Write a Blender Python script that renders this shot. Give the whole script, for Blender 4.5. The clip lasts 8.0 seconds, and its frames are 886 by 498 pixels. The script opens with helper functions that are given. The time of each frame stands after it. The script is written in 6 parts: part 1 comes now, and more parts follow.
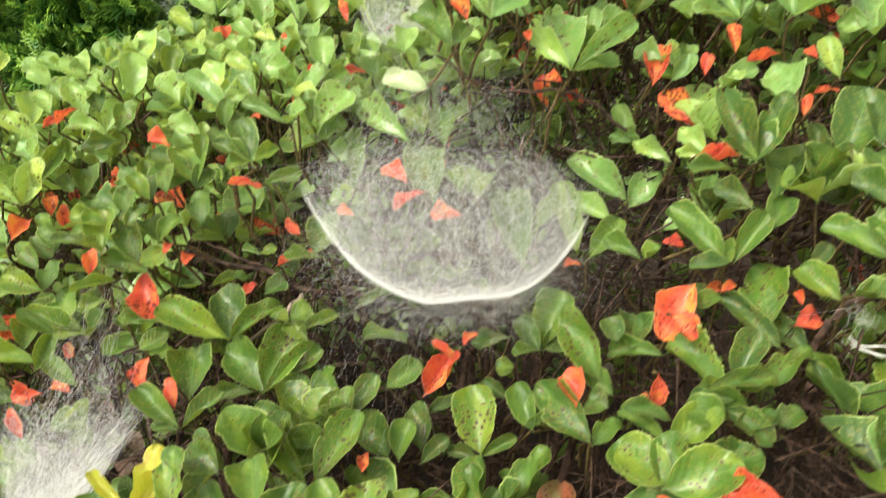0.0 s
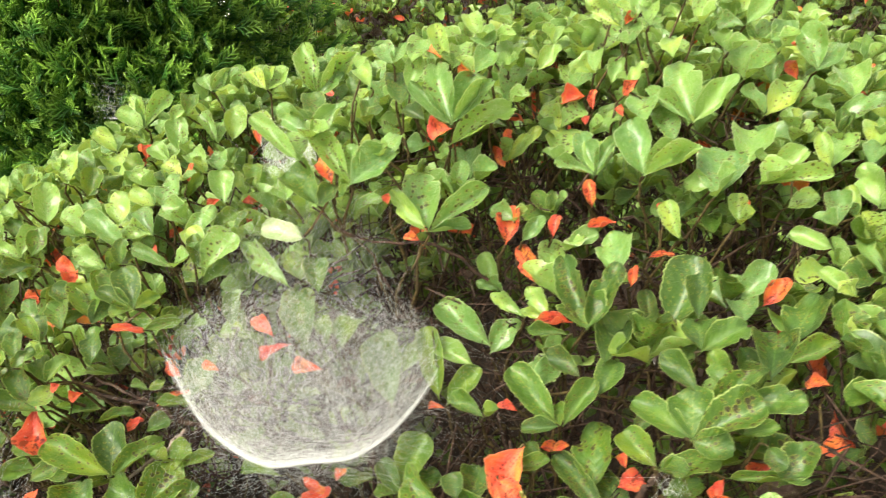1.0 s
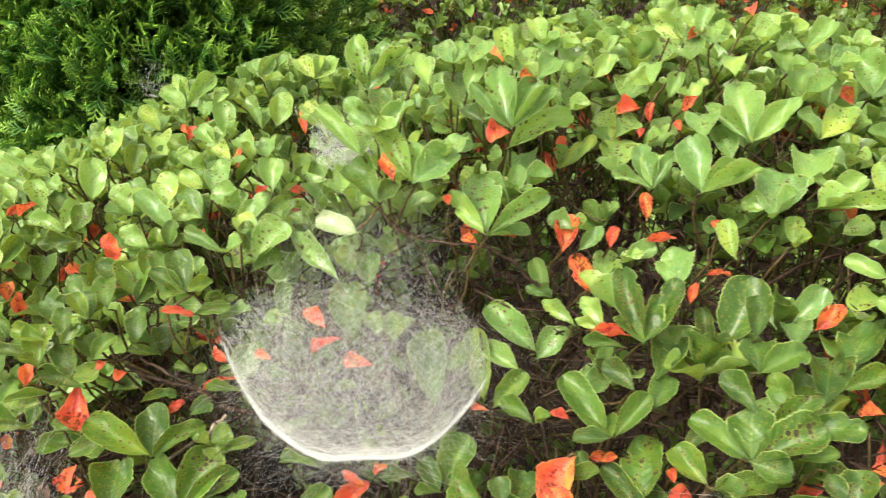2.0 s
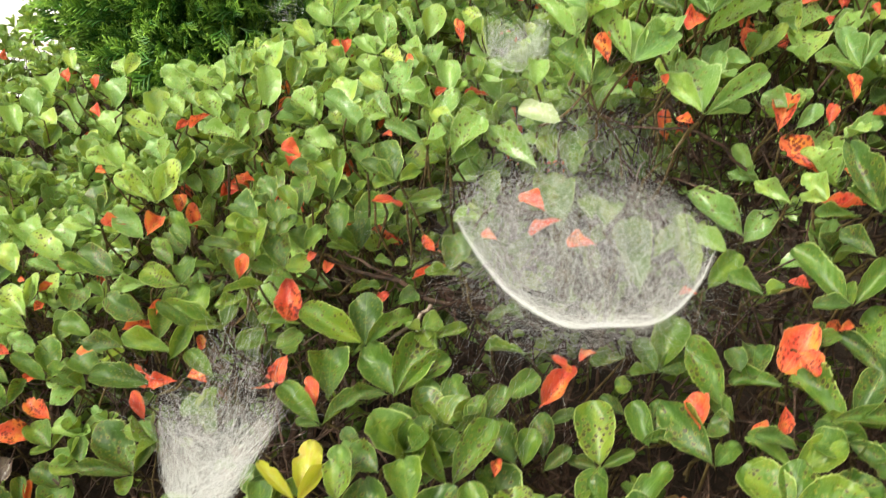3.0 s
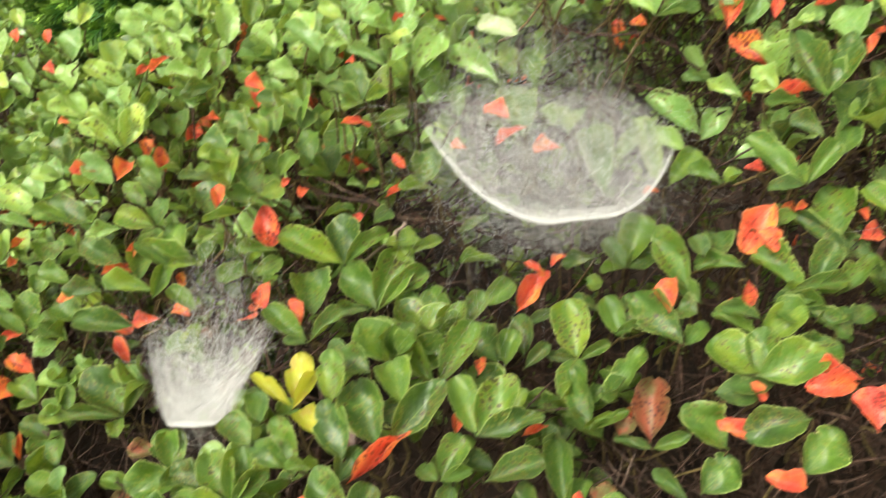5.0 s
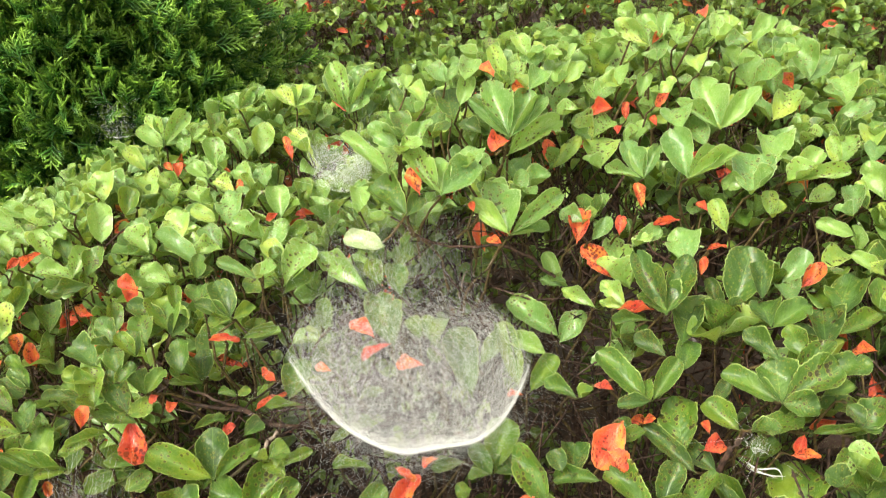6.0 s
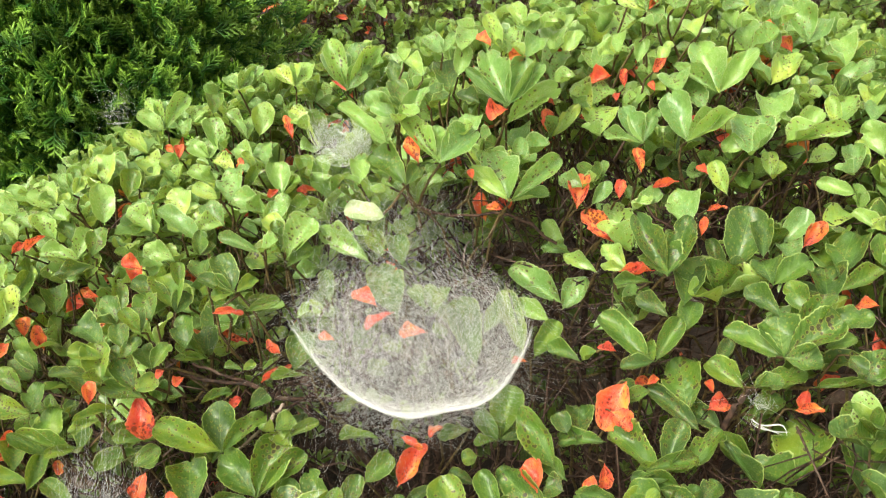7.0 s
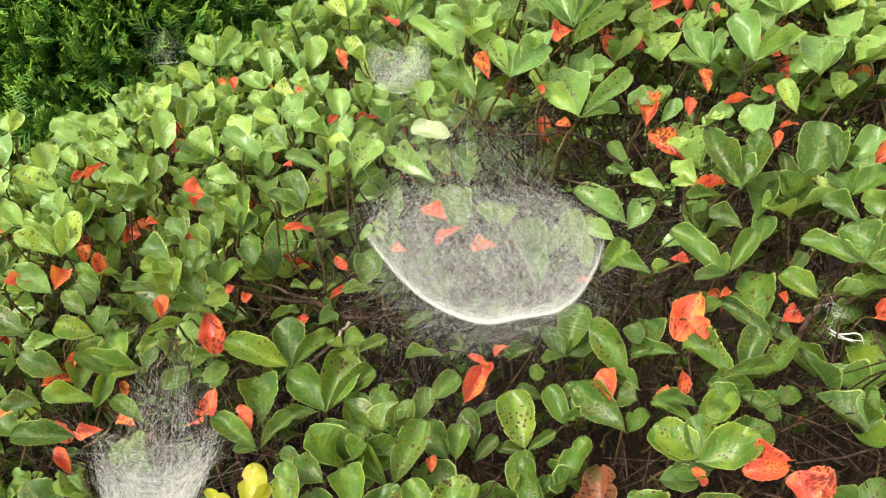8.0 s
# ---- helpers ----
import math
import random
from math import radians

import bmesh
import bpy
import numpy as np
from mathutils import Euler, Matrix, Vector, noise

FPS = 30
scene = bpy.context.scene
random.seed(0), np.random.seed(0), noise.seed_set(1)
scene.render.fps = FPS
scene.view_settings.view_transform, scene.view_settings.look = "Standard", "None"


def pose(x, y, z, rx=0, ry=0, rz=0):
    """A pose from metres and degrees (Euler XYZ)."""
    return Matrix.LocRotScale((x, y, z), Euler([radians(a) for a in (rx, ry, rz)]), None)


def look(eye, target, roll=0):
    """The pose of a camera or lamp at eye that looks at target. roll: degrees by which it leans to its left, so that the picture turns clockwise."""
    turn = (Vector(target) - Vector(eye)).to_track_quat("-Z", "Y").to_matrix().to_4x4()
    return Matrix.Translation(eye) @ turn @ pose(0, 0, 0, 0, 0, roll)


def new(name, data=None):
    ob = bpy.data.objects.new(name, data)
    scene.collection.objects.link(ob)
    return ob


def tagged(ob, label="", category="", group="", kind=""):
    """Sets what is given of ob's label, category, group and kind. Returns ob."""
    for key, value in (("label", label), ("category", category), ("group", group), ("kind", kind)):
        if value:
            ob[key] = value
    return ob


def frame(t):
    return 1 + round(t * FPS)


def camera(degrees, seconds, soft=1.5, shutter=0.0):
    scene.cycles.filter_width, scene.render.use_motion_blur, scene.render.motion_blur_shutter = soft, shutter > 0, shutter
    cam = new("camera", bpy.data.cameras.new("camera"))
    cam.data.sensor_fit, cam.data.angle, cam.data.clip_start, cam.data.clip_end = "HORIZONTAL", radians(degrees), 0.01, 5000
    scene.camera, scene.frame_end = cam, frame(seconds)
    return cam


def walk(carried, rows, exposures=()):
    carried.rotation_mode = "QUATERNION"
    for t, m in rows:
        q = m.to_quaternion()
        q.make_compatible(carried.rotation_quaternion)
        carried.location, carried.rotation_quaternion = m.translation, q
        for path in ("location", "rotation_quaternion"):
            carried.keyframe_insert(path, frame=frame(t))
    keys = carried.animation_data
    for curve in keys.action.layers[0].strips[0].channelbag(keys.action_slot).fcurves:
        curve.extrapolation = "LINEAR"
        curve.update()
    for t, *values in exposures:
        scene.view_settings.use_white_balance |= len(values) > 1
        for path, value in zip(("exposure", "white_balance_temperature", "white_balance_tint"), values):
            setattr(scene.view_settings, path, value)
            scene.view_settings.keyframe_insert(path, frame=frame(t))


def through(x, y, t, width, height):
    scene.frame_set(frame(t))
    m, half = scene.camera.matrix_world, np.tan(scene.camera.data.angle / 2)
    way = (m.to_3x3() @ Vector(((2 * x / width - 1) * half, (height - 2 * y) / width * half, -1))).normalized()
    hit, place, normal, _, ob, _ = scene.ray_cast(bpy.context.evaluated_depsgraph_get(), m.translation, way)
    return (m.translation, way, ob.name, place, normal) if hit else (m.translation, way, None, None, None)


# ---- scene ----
cam = camera(54.4, 8.0, soft=1.2, shutter=0.26)
PATH = [
    (0, (0.051, -0.014, 1.394), (-0.056, 1.78, 0.518), -3.2),
    (0.2, (0.087, -0.003, 1.447), (-0.018, 1.796, 0.579), -3.7),
    (0.5, (0.135, 0.002, 1.489), (0.011, 1.817, 0.658), -3.6),
    (0.8, (0.177, -0.001, 1.517), (0.064, 1.822, 0.701), -3.0),
    (1, (0.208, -0.005, 1.527), (0.096, 1.82, 0.717), -2.9),
    (1.2, (0.245, -0.011, 1.54), (0.142, 1.816, 0.732), -2.3),
    (2.3, (0.068, -0.006, 1.536), (-0.046, 1.807, 0.698), 1.7),
    (2.5, (0.018, -0.009, 1.517), (-0.129, 1.796, 0.668), 1.1),
    (2.7, (-0.021, -0.027, 1.495), (-0.194, 1.767, 0.626), 0.4),
    (3, (-0.06, -0.068, 1.461), (-0.228, 1.711, 0.562), -1.0),
    (3.5, (-0.12, -0.103, 1.415), (-0.311, 1.627, 0.429), -2.3),
    (3.7, (-0.146, -0.106, 1.398), (-0.353, 1.599, 0.373), -2.5),
    (4, (-0.191, -0.117, 1.376), (-0.434, 1.561, 0.316), -3.1),
    (4.2, (-0.206, -0.13, 1.375), (-0.469, 1.54, 0.307), -3.3),
    (4.5, (-0.171, -0.131, 1.381), (-0.423, 1.538, 0.308), -4.9),
    (4.7, (-0.129, -0.123, 1.388), (-0.316, 1.579, 0.354), -4.4),
    (4.8, (-0.107, -0.121, 1.401), (-0.265, 1.585, 0.37), -4.6),
    (5, (-0.073, -0.123, 1.429), (-0.151, 1.617, 0.446), -3.7),
    (5.2, (-0.039, -0.122, 1.464), (-0.032, 1.653, 0.543), -3.2),
    (6.3, (-0.009, -0.079, 1.581), (0.131, 1.747, 0.778), -2.2),
    (6.5, (-0.008, -0.084, 1.569), (0.119, 1.743, 0.765), -2.8),
    (7, (-0.004, -0.1, 1.545), (0.111, 1.718, 0.721), -3.9),
    (7.5, (-0.031, -0.118, 1.519), (0.082, 1.688, 0.667), -3.4),
    (7.8, (-0.066, -0.124, 1.493), (0.033, 1.675, 0.626), -3.9),
    (8, (-0.08, -0.127, 1.484), (0.004, 1.672, 0.614), -4.1),
]
walk(cam, [(t, look(eye, target, roll)) for t, eye, target, roll in PATH],
     [(0, 1.47), (0.5, 1.6), (1, 1.6), (2.5, 1.43), (3, 1.34), (3.5, 1.32), (4, 1.34), (4.5, 1.45), (5, 1.47), (6.5, 1.6), (7, 1.54), (7.5, 1.5), (8, 1.38)])

# ---- world, sun ----
SUN_UP, SUN_ROUND = radians(50), radians(222)
world = bpy.data.worlds.new("overcast_sky")
scene.world = world
world.use_nodes = True
wn, wl = world.node_tree.nodes, world.node_tree.links
wn.clear()
sky = wn.new("ShaderNodeTexSky")
sky.sky_type, sky.sun_disc, sky.sun_elevation, sky.sun_rotation = "NISHITA", False, SUN_UP, SUN_ROUND
sky.dust_density, sky.air_density, sky.ozone_density = 4.0, 1.0, 1.0
pale = wn.new("ShaderNodeHueSaturation")
pale.inputs["Saturation"].default_value = 0.1
back = wn.new("ShaderNodeBackground")
back.inputs["Strength"].default_value = 0.15
wout = wn.new("ShaderNodeOutputWorld")
wl.new(sky.outputs[0], pale.inputs["Color"])
warm = wn.new("ShaderNodeMix")
warm.data_type, warm.blend_type = "RGBA", "MULTIPLY"
warm.inputs[0].default_value, warm.inputs[7].default_value = 1.0, (1.0, 0.97, 0.81, 1.0)
wl.new(pale.outputs[0], warm.inputs[6])
wl.new(warm.outputs[2], back.inputs["Color"])
wl.new(back.outputs[0], wout.inputs["Surface"])

sun_data = bpy.data.lights.new("sun", "SUN")
sun_data.energy, sun_data.angle, sun_data.color = 1.5, radians(18), (1.0, 0.95, 0.85)
sun = new("sun", sun_data)
sun_way = Vector((math.sin(SUN_ROUND) * math.cos(SUN_UP), math.cos(SUN_ROUND) * math.cos(SUN_UP), math.sin(SUN_UP)))
sun.matrix_world = look(sun_way * 20, (0, 0, 0))


# ---- materials ----
class Nodes:
    """A small writer of node trees: every method makes one node and returns its output."""

    def __init__(self, name):
        self.mat = bpy.data.materials.new(name)
        self.mat.use_nodes = True
        self.tree = self.mat.node_tree
        self.tree.nodes.clear()

    def node(self, kind, operation=None):
        n = self.tree.nodes.new(kind)
        if operation:
            n.operation = operation
        return n

    def put(self, socket, v):
        if isinstance(v, bpy.types.NodeSocket):
            self.tree.links.new(v, socket)
        elif isinstance(v, (tuple, list)) and len(v) == 3 and socket.type == "RGBA":
            socket.default_value = (*v, 1)
        else:
            socket.default_value = v

    def math(self, op, a, b=0.0, c=None, clamp=False):
        n = self.node("ShaderNodeMath", op)
        n.use_clamp = clamp
        self.put(n.inputs[0], a)
        self.put(n.inputs[1], b)
        if c is not None:
            self.put(n.inputs[2], c)
        return n.outputs[0]

    def step(self, v, low, high, to_low=0.0, to_high=1.0):
        n = self.node("ShaderNodeMapRange")
        n.interpolation_type = "SMOOTHSTEP"
        for socket, x in zip(n.inputs, (v, low, high, to_low, to_high)):
            self.put(socket, x)
        return n.outputs[0]

    def mix(self, f, a, b):
        n = self.node("ShaderNodeMix")
        n.data_type = "RGBA"
        self.put(n.inputs[0], f)
        self.put(n.inputs[6], a)
        self.put(n.inputs[7], b)
        return n.outputs[2]

    def noise(self, scale, where=None, detail=3.0, w=None):
        n = self.node("ShaderNodeTexNoise")
        n.noise_dimensions = "4D" if w is not None else "3D"
        n.inputs["Scale"].default_value, n.inputs["Detail"].default_value = scale, detail
        if where is not None:
            self.put(n.inputs["Vector"], where)
        if w is not None:
            self.put(n.inputs["W"], w)
        return n.outputs[0]

    def voronoi(self, scale, where, flat=False):
        n = self.node("ShaderNodeTexVoronoi")
        n.voronoi_dimensions = "2D" if flat else "3D"
        n.inputs["Scale"].default_value = scale
        self.put(n.inputs["Vector"], where)
        return n.outputs

    def ramp(self, f, *stops):
        n = self.node("ShaderNodeValToRGB")
        e = n.color_ramp.elements
        while len(e) < len(stops):
            e.new(0.5)
        for k, (at, colour) in zip(e, stops):
            k.position, k.color = at, (*colour, 1)
        self.put(n.inputs[0], f)
        return n.outputs[0]

    def coords(self, which="Object"):
        return self.node("ShaderNodeTexCoord").outputs[which]

    def chance(self):
        """A number from 0 to 1 of its own for every leaf, be it an object or one of a joined mesh."""
        a = self.node("ShaderNodeObjectInfo").outputs["Random"]
        b = self.node("ShaderNodeNewGeometry").outputs["Random Per Island"]
        return self.math("FRACT", self.math("ADD", a, b))

    def bump(self, height, strength, distance):
        n = self.node("ShaderNodeBump")
        n.inputs["Strength"].default_value, n.inputs["Distance"].default_value = strength, distance
        self.put(n.inputs["Height"], height)
        return n.outputs[0]

    def surface(self, colour, rough, normal=None, through=0.0, through_colour=None, specular=0.5, coat=0.0):
        p = self.node("ShaderNodeBsdfPrincipled")
        self.put(p.inputs["Base Color"], colour)
        self.put(p.inputs["Roughness"], rough)
        self.put(p.inputs["Specular IOR Level"], specular)
        if coat:
            p.inputs["Coat Weight"].default_value, p.inputs["Coat Roughness"].default_value = coat, 0.25
        if normal is not None:
            self.put(p.inputs["Normal"], normal)
        shader = p.outputs[0]
        if through:
            t = self.node("ShaderNodeBsdfTranslucent")
            self.put(t.inputs["Color"], through_colour or colour)
            m = self.node("ShaderNodeMixShader")
            m.inputs[0].default_value = through
            self.tree.links.new(shader, m.inputs[1])
            self.tree.links.new(t.outputs[0], m.inputs[2])
            shader = m.outputs[0]
        out = self.node("ShaderNodeOutputMaterial")
        self.tree.links.new(shader, out.inputs["Surface"])
        return self.mat


def leaf_material(name, stops, rim, vein, spots, through, rough=0.38, spot_colour=(0.022, 0.009, 0.006), halo=(0.45, 0.42, 0.05), within=0.35, cells=9.5, mottled=0.2, glow=(0.42, 0.5, 0.03), sheen=1.0, coat=0.4):
    """A leathery leaf: its hue by chance, a pale midrib, side veins and rim, and dark leaf spots with a yellow halo."""
    n = Nodes(name)
    uv = n.coords("UV")
    xyz = n.node("ShaderNodeSeparateXYZ")
    n.put(xyz.inputs[0], uv)
    u, v = xyz.outputs[0], xyz.outputs[1]
    r = n.chance()
    r9 = n.math("MULTIPLY", r, 37.0)
    hue = n.math("ADD", n.math("MULTIPLY", r, 1.1 - within), n.math("MULTIPLY", n.step(n.noise(2.2, uv, 2.0, r9), 0.25, 0.75), within))
    colour = n.ramp(hue, *stops)
    side = n.math("ABSOLUTE", n.math("SUBTRACT", u, 0.5))
    mottle = n.noise(14.0, uv, 3.0, r9)
    colour = n.mix(n.step(mottle, 0.4, 0.75, 0.0, mottled), colour, rim)
    ribs = n.math("SINE", n.math("MULTIPLY", n.math("SUBTRACT", v, n.math("MULTIPLY", side, 0.55)), 48.0))
    colour = n.mix(n.step(ribs, 0.75, 1.0, 0.0, 0.08), colour, vein)
    colour = n.mix(n.step(side, 0.005, 0.02, 0.3, 0.0), colour, vein)
    # pale leaf edge, with the light it catches painted in
    ragged = n.math("ADD", side, n.math("MULTIPLY", n.noise(20.0, uv, 2.0, r9), 0.03))
    colour = n.mix(n.step(ragged, 0.48, 0.5, 0.0, 0.7), colour, rim)
    if spots:
        stretched = n.node("ShaderNodeVectorMath", operation="MULTIPLY")
        n.put(stretched.inputs[0], uv)
        stretched.inputs[1].default_value = (1.0, 1.7, 1.0)
        moved = n.node("ShaderNodeVectorMath", operation="ADD")
        offset = n.node("ShaderNodeCombineXYZ")
        n.put(offset.inputs[0], r9)
        n.put(offset.inputs[1], n.math("MULTIPLY", r, 91.0))
        n.put(moved.inputs[0], stretched.outputs[0])
        n.put(moved.inputs[1], offset.outputs[0])
        cell = n.voronoi(cells, moved.outputs[0], flat=True)
        size = n.math("MULTIPLY", n.step(n.noise(2.6, uv, 1.0, n.math("ADD", r9, 3.3)), 0.4, 0.56), spots)
        size = n.math("MULTIPLY", size, n.step(n.math("FRACT", n.math("MULTIPLY", r, 13.7)), 0.15, 0.8, 0.35, 1.0))
        near = n.math("SUBTRACT", cell["Distance"], n.math("MULTIPLY", size, n.step(cell["Color"], 0.2, 0.9, 0.2, 1.0)))
        colour = n.mix(n.math("MULTIPLY", n.step(near, 0.0, 0.2, 0.5, 0.0), n.step(size, 0.02, 0.1)), colour, halo)
        colour = n.mix(n.step(near, -0.03, 0.03, 0.97, 0.0), colour, spot_colour)
    # dew specks; their sparkle and the leaf's highlights painted as pale dots
    dew_glint = n.math("MULTIPLY", n.step(n.voronoi(34.0, uv, flat=True)["Distance"], 0.12, 0.26, 1.0, 0.0), n.step(n.noise(5.0, uv, 2.0, n.math("ADD", r9, 9.1)), 0.45, 0.63, 0.0, 0.55 * sheen))
    colour = n.mix(dew_glint, colour, (0.62, 0.68, 0.42))
    # scurf blotches that also paint a pale sheen into the colour
    scurf_sheen = n.math("MULTIPLY", n.step(n.noise(55.0, uv, 3.0, r9), 0.5, 0.7, 0.0, 0.26 * sheen), n.step(n.noise(4.0, uv, 2.0, n.math("ADD", r9, 5.7)), 0.35, 0.6))
    colour = n.mix(scurf_sheen, colour, rim)
    beads = n.voronoi(45.0, uv, flat=True)["Distance"]
    height = n.math("ADD", n.math("MULTIPLY", ribs, 0.25), n.math("MULTIPLY", n.noise(30.0, uv, 3.0, r9), 0.8))
    height = n.math("ADD", height, n.step(beads, 0.15, 0.4, 0.5, 0.0))
    normal = n.bump(height, 0.7, 0.0013)
    roughness = n.step(n.noise(9.0, uv, 3.0, r9), 0.3, 0.7, rough - 0.04, rough + 0.2)
    return n.surface(colour, roughness, normal, through, n.mix(0.45, colour, glow), 0.5, coat)


GREEN = leaf_material("green_leaf", ((0.0, (0.009, 0.04, 0.005)), (0.4, (0.026, 0.088, 0.006)), (0.75, (0.064, 0.152, 0.009)), (1.0, (0.16, 0.24, 0.012))),
                      (0.5, 0.6, 0.2), (0.26, 0.42, 0.07), 0.46, 0.24, 0.36, within=0.45, cells=7.0, mottled=0.08, sheen=0.4, coat=0.24)
MIDDLE = leaf_material("middle_leaf", ((0.0, (0.03, 0.1, 0.02)), (0.5, (0.09, 0.22, 0.04)), (1.0, (0.24, 0.38, 0.05))), (0.5, 0.6, 0.24), (0.28, 0.42, 0.09), 0.5, 0.3, 0.36)
# paler than the green leaf: the crown's brighter light and sheen are painted in
YOUNG_LIT = leaf_material("young_lit_leaf", ((0.0, (0.052, 0.165, 0.032)), (0.4, (0.128, 0.285, 0.052)), (0.8, (0.235, 0.41, 0.07)), (1.0, (0.39, 0.5, 0.06))),
                      (0.54, 0.64, 0.32), (0.32, 0.48, 0.12), 0.4, 0.32, 0.32, cells=7.0, sheen=1.3, coat=0.5)
RED = leaf_material("red_leaf", ((0.0, (0.42, 0.02, 0.02)), (0.35, (0.72, 0.06, 0.035)), (0.68, (0.82, 0.15, 0.035)), (1.0, (0.84, 0.35, 0.035))),
                    (0.85, 0.34, 0.22), (0.85, 0.33, 0.18), 0.6, 0.3, 0.42, (0.13, 0.012, 0.01), (0.55, 0.03, 0.02), 0.75, 8.0, 0.3, (0.85, 0.18, 0.04), sheen=0.6, coat=0.25)
YELLOW = leaf_material("yellow_leaf", ((0.0, (0.3, 0.38, 0.02)), (0.55, (0.44, 0.44, 0.025)), (1.0, (0.46, 0.3, 0.05))), (0.5, 0.6, 0.06), (0.7, 0.7, 0.2), 0.0, 0.35, within=0.8, glow=(0.6, 0.55, 0.04))
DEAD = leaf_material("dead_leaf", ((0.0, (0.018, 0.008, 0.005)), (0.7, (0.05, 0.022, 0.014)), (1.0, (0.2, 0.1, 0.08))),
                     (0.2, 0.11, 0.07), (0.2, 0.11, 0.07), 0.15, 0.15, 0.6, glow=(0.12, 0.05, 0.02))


PALE = leaf_material("pale_leaf", ((0.0, (0.13, 0.24, 0.06)), (0.5, (0.24, 0.34, 0.13)), (1.0, (0.4, 0.45, 0.27))), (0.6, 0.64, 0.46), (0.55, 0.62, 0.38), 0.12, 0.2, within=0.9, mottled=0.5)
RUSSET = leaf_material("russet_leaf", ((0.0, (0.06, 0.11, 0.02)), (0.4, (0.13, 0.1, 0.03)), (0.65, (0.22, 0.07, 0.03)), (1.0, (0.36, 0.05, 0.025))),
                       (0.4, 0.26, 0.13), (0.3, 0.26, 0.11), 0.6, 0.25, 0.4, (0.05, 0.01, 0.008), (0.4, 0.08, 0.03), 0.75, glow=(0.3, 0.1, 0.04), mottled=0.08, sheen=0.15, coat=0.1)


def bark_material(name, dark, light, scale):
    n = Nodes(name)
    at = n.coords()
    grain = n.noise(scale, at, 5.0)
    patch = n.noise(scale * 0.12, at, 3.0)
    c = n.mix(n.step(grain, 0.3, 0.7), dark, light)
    c = n.mix(n.step(patch, 0.55, 0.75, 0.0, 0.4), c, (0.16, 0.12, 0.095))
    return n.surface(c, 0.75, n.bump(grain, 0.6, 0.002), 0, None, 0.18)


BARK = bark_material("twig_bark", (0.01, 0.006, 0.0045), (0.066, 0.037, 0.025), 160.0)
STEM = bark_material("young_stem", (0.04, 0.03, 0.012), (0.12, 0.085, 0.032), 200.0)
GREY_BARK = bark_material("grey_bark", (0.16, 0.12, 0.095), (0.3, 0.24, 0.2), 160.0)
TRUNK = bark_material("conifer_bark", (0.05, 0.028, 0.018), (0.17, 0.1, 0.065), 60.0)


def silk_material():
    n = Nodes("spider_silk")
    c = n.mix(n.noise(40.0, n.coords()), (0.78, 0.79, 0.78), (0.9, 0.9, 0.9))
    return n.surface(c, 0.5, None, 0.58, (0.95, 0.95, 0.95), 0.5)


SILK = silk_material()


def conifer_material():
    n = Nodes("conifer_sprays")
    xyz = n.node("ShaderNodeSeparateXYZ")
    n.put(xyz.inputs[0], n.coords("UV"))
    r = n.chance()
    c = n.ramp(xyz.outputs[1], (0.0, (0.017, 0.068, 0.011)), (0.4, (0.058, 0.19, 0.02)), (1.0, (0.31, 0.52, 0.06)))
    c = n.mix(n.math("MULTIPLY", r, 0.35), c, (0.03, 0.1, 0.02))
    return n.surface(c, 0.4, None, 0.38, None, 0.5)


CONIFER = conifer_material()


def soil_material():
    n = Nodes("soil_and_litter")
    at = n.coords()
    a, b = n.noise(9.0, at, 6.0), n.noise(70.0, at, 4.0)
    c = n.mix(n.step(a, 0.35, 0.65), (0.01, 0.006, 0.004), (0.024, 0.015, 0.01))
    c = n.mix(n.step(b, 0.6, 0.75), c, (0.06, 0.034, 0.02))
    return n.surface(c, 0.9, n.bump(b, 0.8, 0.01), 0, None, 0.2)


def paving_material():
    n = Nodes("pale_concrete")
    at = n.coords()
    a, b = n.noise(1.1, at, 5.0), n.noise(120.0, at, 3.0)
    c = n.mix(n.step(a, 0.3, 0.7), (0.5, 0.5, 0.48), (0.62, 0.61, 0.58))
    c = n.mix(n.step(b, 0.5, 0.75, 0.0, 0.4), c, (0.36, 0.36, 0.35))
    return n.surface(c, 0.85, n.bump(b, 0.4, 0.003), 0, None, 0.3)


SOIL, PAVING = soil_material(), paving_material()


# ---- mesh helpers ----
def mesh_of(name, verts, faces, material, uvs=None, smooth=True):
    """A mesh from arrays: vertices, faces of one size each, and uv by vertex."""
    me = bpy.data.meshes.new(name)
    faces = np.asarray(faces, dtype=np.int32)
    n, k = faces.shape
    me.vertices.add(len(verts))
    me.vertices.foreach_set("co", np.asarray(verts, dtype=np.float32).ravel())
    me.loops.add(n * k)
    me.loops.foreach_set("vertex_index", faces.ravel())
    me.polygons.add(n)
    me.polygons.foreach_set("loop_start", np.arange(0, n * k, k, dtype=np.int32))
    if uvs is not None:
        layer = me.uv_layers.new(name="UVMap")
        layer.data.foreach_set("uv", np.asarray(uvs, dtype=np.float32)[faces.ravel()].ravel())
    me.update(calc_edges=True)
    me.polygons.foreach_set("use_smooth", np.full(n, smooth))
    me.materials.append(material)
    return me


def part(name, me, parent, label="", kind=""):
    ob = new(name, me)
    ob.parent = parent
    return tagged(ob, label, kind=kind)


def thing(name, at, label, category, kind="", group=""):
    ob = new(name)
    ob.empty_display_size = 0.1
    ob.location = at
    return tagged(ob, label, category, group, kind)


def unit(v):
    v = np.asarray(v, float)
    return v / np.maximum(np.linalg.norm(v, axis=-1, keepdims=True), 1e-9)


